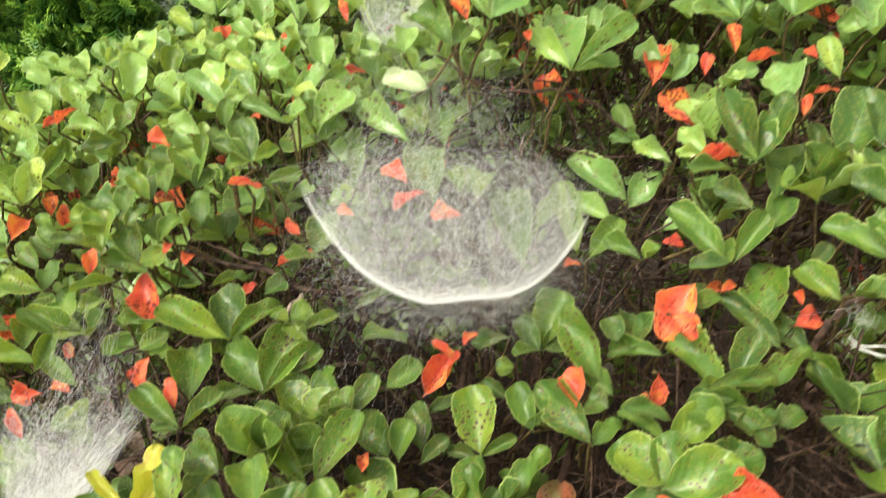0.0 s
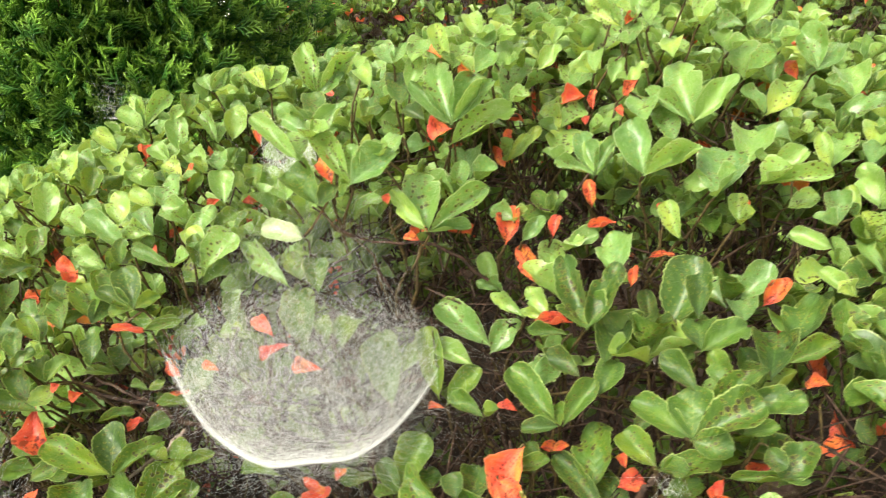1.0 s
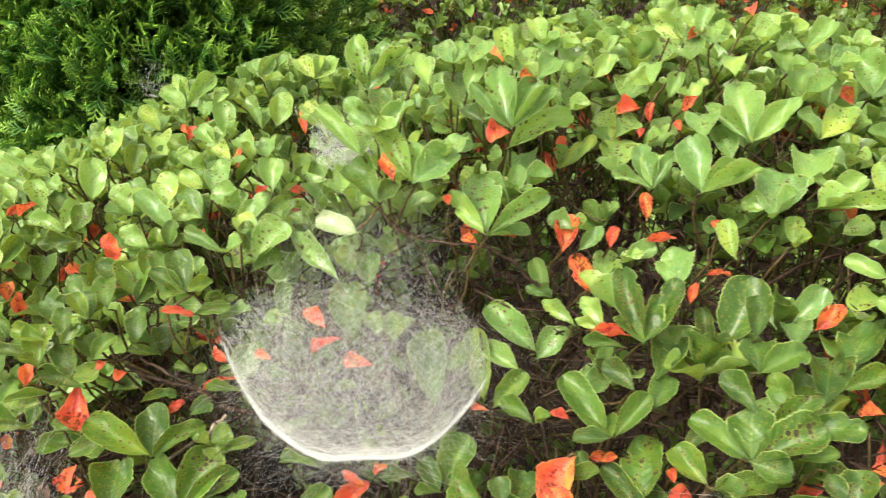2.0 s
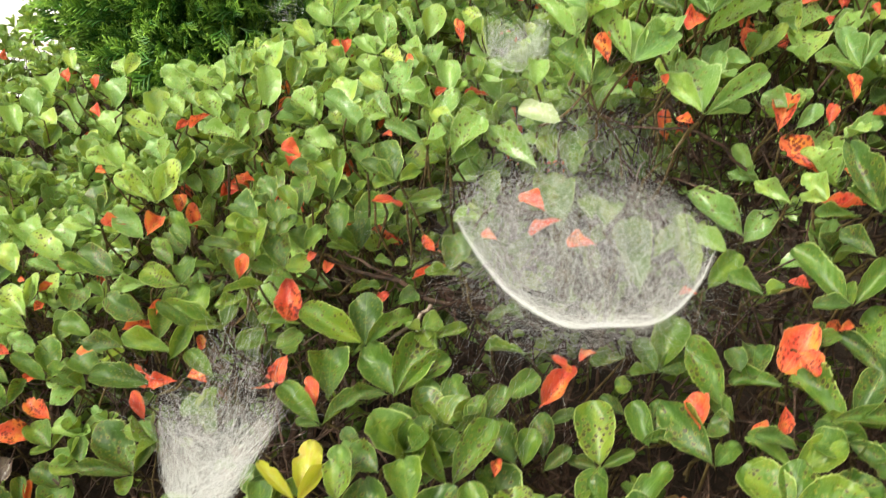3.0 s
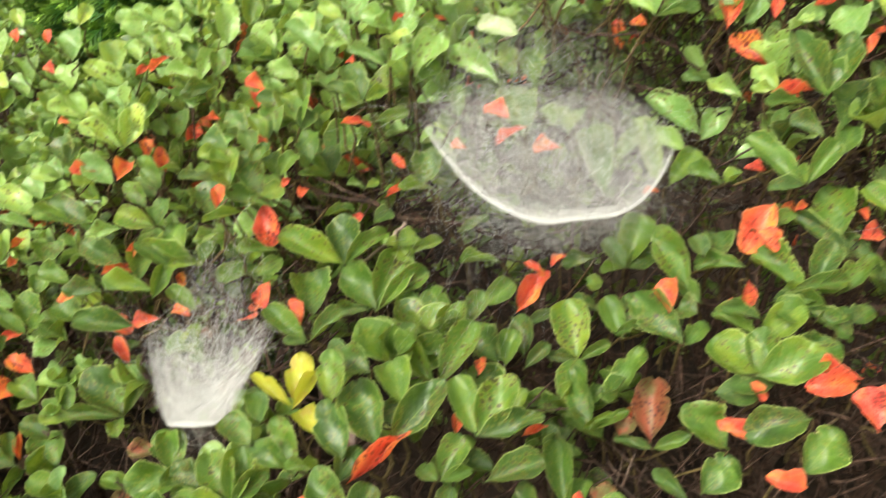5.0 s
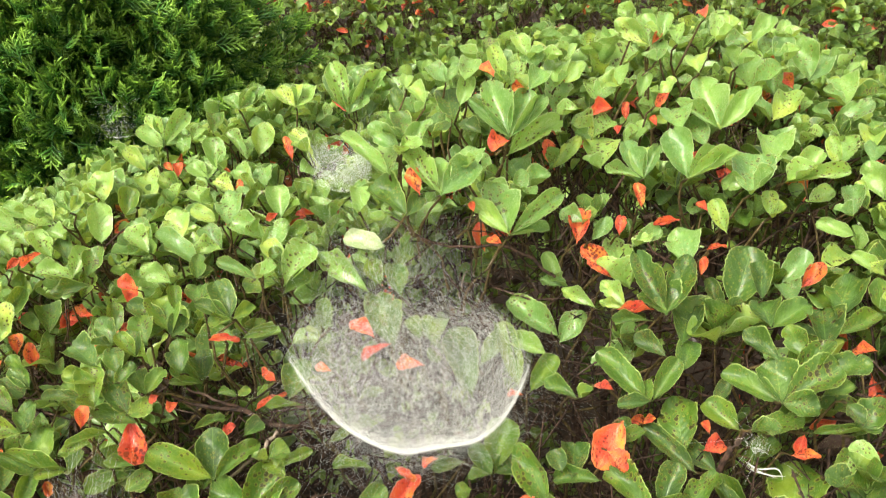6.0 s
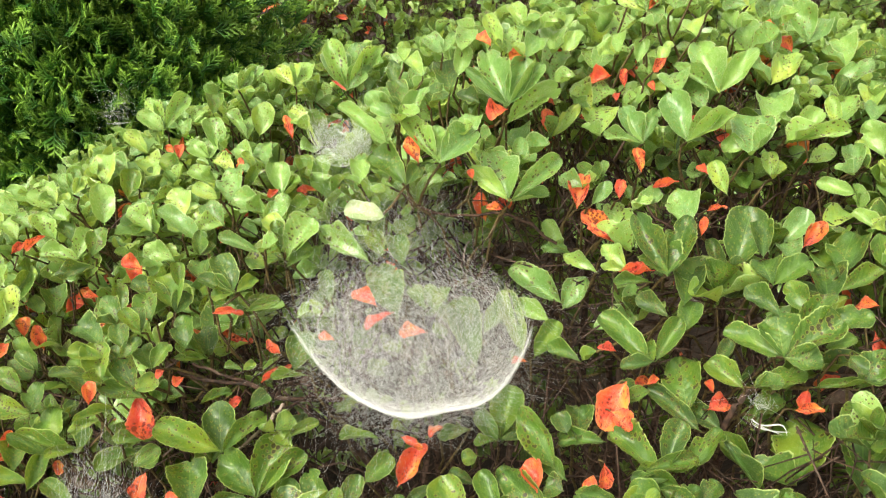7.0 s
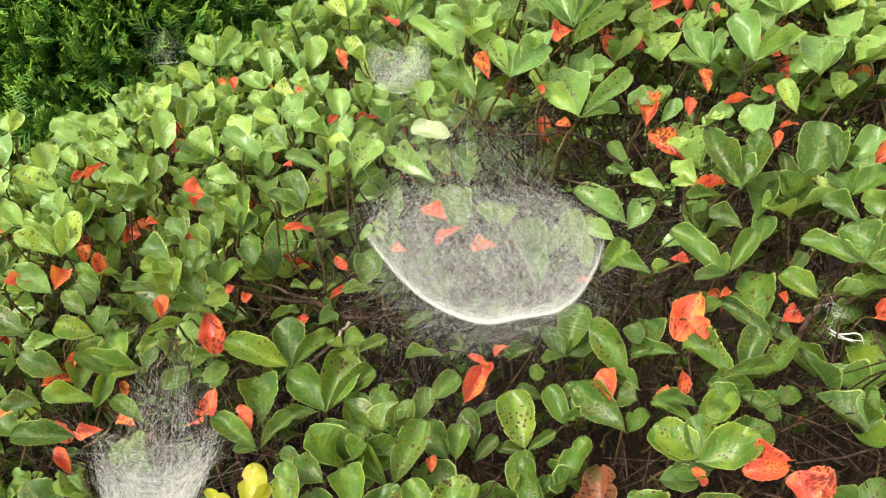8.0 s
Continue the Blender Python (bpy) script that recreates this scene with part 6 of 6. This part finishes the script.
shoot("N", [(-0.675, 1.131, 0.980, -179, 30, 53, 23, -43)])
shoot("N", [(-0.618, 1.163, 0.979, 124, 29, 57, 36, -7), (-0.619, 1.166, 0.978, -27, 58, 46, 28, 62)])
shoot("N", [(-0.765, 1.307, 0.968, 116, 32, 68, 39, 4)])
shoot("N", [(-1.102, 1.786, 0.803, 129, 29, 76, 45, -7)])
shoot("N", [(-1.146, 1.765, 0.802, 134, 35, 80, 53, -6)])
shoot("N", [(-1.124, 1.611, 0.862, 136, 47, 72, 41, -14)])
shoot("N", [(-0.934, 1.588, 0.844, 134, 30, 58, 43, -11)])
shoot("N", [(-1.074, 1.679, 0.932, 123, 29, 71, 49, -4)])
shoot("N", [(-1.119, 1.680, 0.877, 129, 51, 71, 42, -13)])
shoot("N", [(-0.950, 1.565, 1.015, 125, 54, 48, 27, -11)])
shoot("N", [(-0.711, 1.284, 1.084, 60, 45, 40, 22, 53), (-0.709, 1.280, 1.085, 136, 32, 40, 22, -11)])
shoot("N", [(-0.742, 1.293, 1.023, 113, 30, 69, 38, 6)])
shoot("N", [(-1.046, 1.720, 0.858, 120, 33, 88, 51, 3)])
shoot("R", [(-0.999, 1.620, 0.975, 129, 37, 29, 19, -9)])
shoot("R", [(-0.820, 1.384, 1.030, 99, 55, 34, 15, 13)])
shoot("R", [(-0.892, 1.519, 0.934, 146, 28, 28, 18, -15)])
shoot("R", [(-0.359, 1.342, 1.117, 163, 48, 20, 11, -52)])
shoot("N", [(-0.174, 0.965, 1.114, 32, 42, 59, 24, 56)])
shoot("N", [(-0.380, 1.277, 1.089, 117, 34, 63, 40, -7)])
shoot("G", [(0.229, 0.590, 0.964, 0, 8, 54, 17, 42), (0.265, 0.580, 0.947, 171, 13, 50, 17, -42)])
shoot("R", [(0.190, 0.597, 0.973, -103, -65, 27, 15, -7)])
shoot("G", [(0.350, 0.579, 0.928, 139, 53, 64, 13, -35)])
shoot("G", [(0.455, 0.564, 0.917, 85, 66, 77, 49, 1)])
shoot("G", [(0.189, 0.524, 0.917, 142, 22, 50, 37, -28), (0.197, 0.528, 0.915, 82, 45, 36, 27, 7), (0.200, 0.532, 0.912, 11, 15, 68, 35, 38)])
shoot("G", [(0.196, 0.561, 0.951, 171, 20, 40, 15, -38), (0.242, 0.563, 0.950, 175, 14, 38, 27, -38), (0.244, 0.560, 0.946, 9, 11, 39, 19, 38)])
shoot("R", [(0.258, 0.484, 0.931, -178, 0, 45, 22, -39)])
shoot("R", [(0.253, 0.427, 0.926, 107, 43, 38, 28, -9)])
shoot("G", [(0.203, 0.527, 0.899, -179, 3, 43, 21, -39)])
shoot("R", [(0.188, 0.490, 0.857, 161, 33, 45, 14, -37)])
shoot("G", [(0.217, 0.469, 0.907, -174, -7, 61, 32, -39), (0.205, 0.444, 0.864, 29, 38, 53, 32, 35)])
shoot("R", [(0.198, 0.416, 0.877, 173, 17, 35, 17, -38)])
shoot("G", [(0.130, 0.478, 0.810, 27, 37, 47, 32, 36), (0.158, 0.499, 0.845, 152, 42, 59, 33, -34)])
shoot("G", [(0.254, 0.594, 0.962, -177, -1, 30, 14, -39)])


def crooked_branch(knots, thick, thin, material, label):
    """One branch through a few knots, smoothed, with small bends."""
    k = np.array(knots)
    t = np.linspace(0, len(k) - 1, 14)
    path = np.stack([np.interp(t, np.arange(len(k)), k[:, i]) for i in range(3)], -1)
    path[1:-1] = (path[:-2] + 2 * path[1:-1] + path[2:]) / 4
    path[1:-1] += shoot_rng.normal(0, 0.0012, (12, 3))
    v, f = tubes(path[None], np.linspace(thick, thin, 14)[None] * shoot_rng.uniform(0.9, 1.1, (1, 14)), 7)
    part("branch", mesh_of("branch", v, f, material), near_shrub, label)


crooked_branch([(-0.29, 0.86, 0.975), (-0.244, 0.855, 0.96), (-0.213, 0.855, 0.953), (-0.186, 0.852, 0.943), (-0.162, 0.845, 0.925), (-0.096, 0.85, 0.918), (-0.03, 0.9, 0.86)], 0.0022, 0.0036, BARK, "crooked brown branch")
crooked_branch([(-0.27, 0.86, 0.985), (-0.235, 0.857, 0.968), (-0.2, 0.853, 0.95), (-0.162, 0.848, 0.925)], 0.0016, 0.0026, BARK, "crooked brown branch")
crooked_branch([(-0.161, 0.83, 0.93), (-0.179, 0.812, 0.916), (-0.213, 0.795, 0.897), (-0.235, 0.8, 0.87)], 0.0026, 0.0016, GREY_BARK, "grey weathered twig")
crooked_branch([(0.114, 1.0, 1.077), (0.098, 0.985, 1.055), (0.087, 0.96, 1.034)], 0.0016, 0.0011, GREY_BARK, "grey weathered twig")
crooked_branch([(0.0, 0.93, 1.17), (0.029, 0.915, 1.153), (0.059, 0.905, 1.134), (0.095, 0.901, 1.131), (0.138, 0.901, 1.137), (0.172, 0.891, 1.12), (0.204, 0.89, 1.089)], 0.0014, 0.0022, BARK, "thin brown branch over the web")
crooked_branch([(0.399, 0.656, 1.033), (0.372, 0.649, 1.013), (0.343, 0.643, 0.995), (0.335, 0.65, 0.95)], 0.0022, 0.004, BARK, "brown branch")

grow(near_shrub, main_top, -1.85, 1.6, 0.24, 1.85, 0.044, 0.052, 21, FINE, ((0.055, 0.5), (0.1, 0.4), (0.2, 0.2), (0.32, 0.12)), 0.27, np.array(PLACED), bare)
grow(left_shrub, left_top, -2.8, -0.5, 1.5, 2.8, 0.06, 0.05, 22, FINE, ((0.06, 0.4), (0.13, 0.3)), 0.2, np.array(PLACED))
grow(back_shrub, back_top, -0.85, 2.5, 2.2, 4.05, 0.064, 0.056, 23, ROUGH, ((0.06, 0.4), (0.13, 0.3)), 0.4, fresh=0.5, faced=True)


# ---- conifer ----
def spray_template(seed):
    """A flat fan of scale-leaved twiglets, length 1 along y."""
    rand = np.random.default_rng(seed)
    paths, radii = [], []

    def twig(a, b, r):
        a, b = np.array(a, float), np.array(b, float)
        paths.append(np.stack([a, b]))
        radii.append(np.array([r, r * 0.55]))

    twig((0, 0, 0), (0, 1, 0.0), 0.045)
    for k in range(8):
        s = 0.12 + 0.1 * k
        side = -1 if k % 2 else 1
        long = (0.62 - 0.4 * s) * rand.uniform(0.8, 1.2)
        tip = np.array([side * long * 0.62, s + long * 0.72, rand.normal(0, 0.07)])
        twig((0, s, 0), tip, 0.05)
        for q, other in ((0.42, side), (0.68, -side))[: 1 + (k < 5)]:
            p = np.array([0, s, 0]) * (1 - q) + tip * q
            out = long * 0.36 * rand.uniform(0.7, 1.2)
            twig(p, p + np.array([out * (0.9 if other == side else -0.15) * side, out * (0.5 if other == side else 1.0), rand.normal(0, 0.04)]), 0.05)
    v, f = tubes(np.array(paths), np.array(radii), 3)
    return v * [1, 1, 0.7], f, np.c_[v[:, 0] * 0.5 + 0.5, np.clip(v[:, 1], 0, 1)]


SPRAYS = [spray_template(k) for k in range(4)]


def conifer(cx, cy, height, radius, count, seed):
    rand = np.random.default_rng(seed)
    tree = thing("conifer_tree", (0, 0, 0), "dense dark green conifer with feathery bright-tipped sprays", "tree")
    v, f = tubes(np.array([[(cx, cy, 0.0), (cx + 0.01, cy, height * 0.5), (cx, cy + 0.01, height * 0.97)]]), np.array([[0.06, 0.04, 0.006]]), 8)
    part("trunk", mesh_of("trunk", v, f, TRUNK), tree, "reddish brown trunk")

    def girth(z, way=0.0):
        """Half the crown's width: drawn in low down, more so on the side where a shrub crowds it."""
        return radius * np.clip(1.12 - (z / height) ** 1.6, 0.03, 1) * np.clip(1.6 * z - 0.35 - 0.4 * np.clip(0.5 - way, 0, 1), 0.15, 1)

    n = 150
    z = rand.uniform(0.12, height * 0.93, n)
    phi = rand.uniform(0, 6.28, n)
    out = np.stack([np.cos(phi), np.sin(phi)], -1)
    a = np.c_[np.full(n, cx), np.full(n, cy), z]
    b = np.c_[a[:, :2] + out * (girth(z) * 0.62)[:, None], z + girth(z) * 0.5]
    v, f = tubes(bends(a, b, 5, 0.05, rand), np.linspace(0.008, 0.002, 5)[None].repeat(n, 0), 4)
    part("bough_growth", mesh_of("bough_growth", v, f, TRUNK), tree, "", "stuff")
    n = count
    z = np.where(rand.random(n) < 0.86, rand.uniform(0.62, 1.45, n), rand.uniform(0.08, height, n))
    phi = np.where(rand.random(n) < 0.84, rand.uniform(3.0, 6.4, n), rand.uniform(0, 6.28, n))
    out = np.c_[np.cos(phi), np.sin(phi), np.zeros(n)]
    lump = 0.86 + 0.13 * np.sin(6 * phi + 9 * z) * np.sin(15 * z - 2 * phi) + 0.07 * np.sin(17 * phi + 23 * z)
    deep = np.where(rand.random(n) < 0.36, rand.uniform(0.25, 0.75, n), rand.random(n) ** 1.3 * 0.3)
    wide = girth(z, out[:, 0])
    at = np.c_[cx + out[:, 0] * wide * (lump - deep), cy + out[:, 1] * wide * (lump - deep), z]
    way = unit(out * 0.8 + np.array([0, 0, 0.55]) + rand.normal(0, 0.42, (n, 3)))
    face = rand.normal(0, 0.8, (n, 3)) + np.cross(out, [0, 0, 1])
    size = rand.uniform(0.04, 0.08, n) * np.where(deep > 0.3, 1.6, 1.0)
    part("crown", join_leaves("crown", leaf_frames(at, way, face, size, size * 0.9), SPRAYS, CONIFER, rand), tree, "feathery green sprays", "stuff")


conifer(-0.79, 2.29, 2.4, 0.72, 7600, 31)


# ---- webs ----
def web(name, label, surface, threads, thick, seed, guys, fold, edging=7, fade=2.0, across=1.2):
    """A sheet of fine silk on a curved surface(u, v), with guy threads given as arrays of starts and ends."""
    rand = np.random.default_rng(seed)
    ob = thing(name, (0, 0, 0), label, "spider web", group="webs on the shrub")
    n = threads
    along = n // edging
    u0, v0 = rand.uniform(-1, 1, n), fold + (1 - fold) * rand.uniform(0, 1, n) ** fade
    turn = rand.uniform(0, 6.28, n)
    long = rand.uniform(0.08, 0.45, n)
    far = rand.random(n) < 0.16
    long[far] *= 1.8
    # some threads run along the front fold and draw its edge
    v0[:along] = fold + np.abs(rand.normal(0, 0.02, along))
    turn[:along] = rand.choice([0, 3.14], along) + rand.normal(0, 0.06, along)
    u0[:along] = np.clip(rand.normal(0.02, 0.45, along), -0.95, 0.95)
    long[:along] *= 0.6
    u1, v1 = u0 + np.cos(turn) * long * across, v0 + np.sin(turn) * long
    inside = (np.abs(u1) < 1) & (v1 > fold * 0.8) & (v1 < 1.05) & (rand.random(n) > 0.75 * np.clip((v0 - 0.55) / 0.45, 0, 1))
    edge = np.arange(n) < along
    u0, v0, u1, v1, far, edge = (k[inside] for k in (u0, v0, u1, v1, far, edge))
    n = len(u0)
    t = np.linspace(0, 1, 5)[None]
    p = surface(u0[:, None] * (1 - t) + u1[:, None] * t, v0[:, None] * (1 - t) + v1[:, None] * t)
    loose = np.where(far, 0.3, 1.0)[:, None, None]
    p = p + rand.normal(0, 0.0022, (n, 1, 3)) * np.clip(v0 * 2.5, 0.25, 1)[:, None, None] + (np.sin(np.pi * t)[..., None] * rand.normal(0, 0.0022, (n, 1, 3)) + np.sin(2 * np.pi * t)[..., None] * rand.normal(0, 0.002, (n, 1, 3))) * loose * np.clip(v0 * 2.5, 0.3, 1)[:, None, None]
    v, f = tubes(p, np.full((n, 5), thick) * rand.uniform(0.5, 1.2, (n, 1)) * np.where(far, 1.7, 1.0)[:, None] * np.where(edge, 1.5, 1.0)[:, None], 3)
    part("silk_sheet", mesh_of("silk_sheet", v, f, SILK), ob, "dense white sheet of fine silk", "stuff")
    a, b = guys
    v, f = tubes(bends(a, b, 4, 0.015, rand), np.full((len(a), 4), thick), 3)
    part("guy_threads", mesh_of("guy_threads", v, f, SILK), ob, "loose threads tied to the leaves", "stuff")
    return ob


def large_sheet(u, v):
    """A low dome of silk: under the front fold for v < 0.16, then rising to the back."""
    w = np.clip((v - 0.16) / 0.84, 0, 1)
    under = np.clip((0.16 - v) / 0.16, 0, 1)
    x = 0.013 + 0.14 * u * (1 - 0.28 * w ** 2)
    side = np.where(u < 0, np.abs(u) ** 2.3, np.abs(u) ** 3)
    front = 0.642 + np.where(u < 0, 0.095, 0.125) * side
    front = front + 0.002 * np.sin(9 * u) + 0.0025 * np.abs(np.sin(6.5 * u + 0.6))
    y = front + (0.875 - front) * w + 0.014 * under
    z = 1.022 + np.where(u < 0, 0.078, 0.028) * side * (1 - w) + (0.062 - 0.012 * u) * w + 0.028 * np.sin(np.pi * w) * (1 - u * u) - 0.006 * under
    return np.stack([x, y, z], -1)


def small_sheet(u, v):
    """A cup of silk with two pulled-up corners."""
    w = np.clip((v - 0.1) / 0.9, 0, 1)
    under = np.clip((0.1 - v) / 0.1, 0, 1)
    g = 0.33 + 0.67 * w ** 0.78
    x = -0.391 + 0.09 * u * g
    y = 0.6 + 0.125 * w + 0.012 * u * u * g * np.clip(2 * w, 0.15, 1) + 0.03 * under
    z = 0.811 + 0.045 * w + 0.022 * u * u * g * np.clip(2 * w, 0.15, 1) - 0.01 * np.sin(np.pi * w) * (1 - u * u) - 0.015 * under
    return np.stack([x, y, z], -1)


def back_sheet(u, v):
    return np.stack([-0.065 + 0.045 * u, 1.11 + 0.05 * v + 0.02 * u * u, 1.14 + 0.06 * v + 0.012 * u * u], -1)


def cloud(n, centre, size, rand):
    return np.array(centre) + rand.normal(0, 1, (n, 3)) * size


gr = np.random.default_rng(5)
starts = large_sheet(gr.uniform(-1, 1, 310), gr.uniform(0.35, 1, 310))
ends = cloud(310, (-0.01, 0.95, 1.15), (0.08, 0.03, 0.035), gr)
low_a = large_sheet(gr.uniform(-0.9, 0.9, 1400), gr.uniform(0, 0.16, 1400)) + np.c_[gr.normal(0, 0.01, 1400), gr.uniform(0, 0.05, 1400), -gr.uniform(0, 0.035, 1400)]
low_b = low_a + np.c_[gr.normal(0, 0.04, 1400), gr.uniform(-0.01, 0.05, 1400), -gr.uniform(0.0, 0.05, 1400)]
down_a = large_sheet(gr.uniform(-0.9, -0.1, 34), gr.uniform(0, 0.16, 34)) + np.c_[gr.normal(0, 0.006, (34, 2)), -gr.uniform(0, 0.02, 34)]
down_b = down_a + np.c_[gr.normal(-0.05, 0.03, 34), gr.uniform(-0.1, -0.03, 34), -gr.uniform(0.08, 0.17, 34)]
side_a = large_sheet(gr.choice([-1.0, 1.0], 60), gr.uniform(0.1, 0.8, 60))
side_b = side_a + np.c_[np.sign(side_a[:, 0]) * gr.uniform(0.02, 0.12, 60), gr.normal(0, 0.04, 60), -gr.uniform(-0.04, 0.1, 60)]
web("sheet_web", "large white hammock of spider silk slung among the leaves", large_sheet, 8800, 0.000028, 41, (np.r_[starts, low_a, side_a, down_a], np.r_[ends, low_b, side_b, down_b]), 0.15)
starts = small_sheet(gr.uniform(-0.9, 0.9, 130), gr.uniform(0.5, 1, 130))
ends = cloud(130, (-0.385, 0.77, 0.9), (0.035, 0.02, 0.03), gr)
low_a = small_sheet(gr.uniform(-0.9, 0.2, 60), gr.uniform(0, 0.05, 60))
side_a = small_sheet(gr.choice([-1.0, 1.0], 50), gr.uniform(0.4, 1, 50))
side_b = side_a + np.c_[np.sign(side_a[:, 0] + 0.391) * gr.uniform(0.01, 0.07, 50), gr.uniform(-0.01, 0.04, 50), gr.uniform(-0.01, 0.03, 50)]
low_b = low_a + np.c_[gr.normal(0.0, 0.012, 60), gr.uniform(-0.01, 0.03, 60), -gr.uniform(0.04, 0.08, 60)]
up_a = small_sheet(gr.uniform(-0.5, 0.5, 26), gr.uniform(0.6, 1, 26))
up_b = np.array((-0.37, 0.8, 0.975)) + gr.normal(0, 1, (26, 3)) * (0.022, 0.012, 0.03)
web("sheet_web", "small white cup of spider silk beside a yellow shoot", small_sheet, 7600, 0.00004, 42, (np.r_[starts, low_a, up_a, side_a], np.r_[ends, low_b, up_b, side_b]), 0.1, 9, 1.7, 2.1)
starts = back_sheet(gr.uniform(-1, 1, 60), gr.uniform(0, 1, 60))
web("sheet_web", "thin grey veil of spider silk over small leaves", back_sheet, 1700, 0.00006, 43, (starts, starts + gr.normal(0, 0.035, (60, 3)) + [0, 0, 0.02]), 0.05, 40, 1.0)


def torn_strand(u, v):
    return np.stack([0.366 + 0.016 * u, 0.62 + 0.012 * v, 0.998 + 0.014 * v - 0.006 * u], -1)


def conifer_veil(u, v):
    return np.stack([-0.52 + 0.035 * u, 1.62 + 0.02 * u * u, 1.1 + 0.07 * v], -1)


starts = torn_strand(gr.uniform(-1, 1, 14), gr.uniform(0, 1, 14))
scrap = web("sheet_web", "small torn shiny scrap of silk between two leaves", torn_strand, 90, 0.00009, 44, (starts, starts + gr.normal(0, 0.025, (14, 3)) - [0, 0, 0.02]), 0.3)
fold_a = np.array((0.352, 0.622, 0.99)) + gr.normal(0, 1, (4, 3)) * (0.003, 0.003, 0.003)
fold_b = np.array((0.384, 0.612, 0.974)) + gr.normal(0, 1, (4, 3)) * (0.004, 0.003, 0.003)
v, f = tubes(bends(fold_a, fold_b, 9, 0.1, gr), np.sin(np.linspace(0.15, 3.0, 9))[None] * gr.uniform(0.0004, 0.001, (4, 1)), 5)
part("silk_folds", mesh_of("silk_folds", v, f, SILK), scrap, "bright white folds of gathered silk", "stuff")
starts = conifer_veil(gr.uniform(-1, 1, 30), gr.uniform(0, 1, 30))
web("sheet_web", "faint wisp of silk on the conifer", conifer_veil, 220, 0.00006, 45, (starts, starts + gr.normal(0, 0.04, (30, 3))), 0.05)
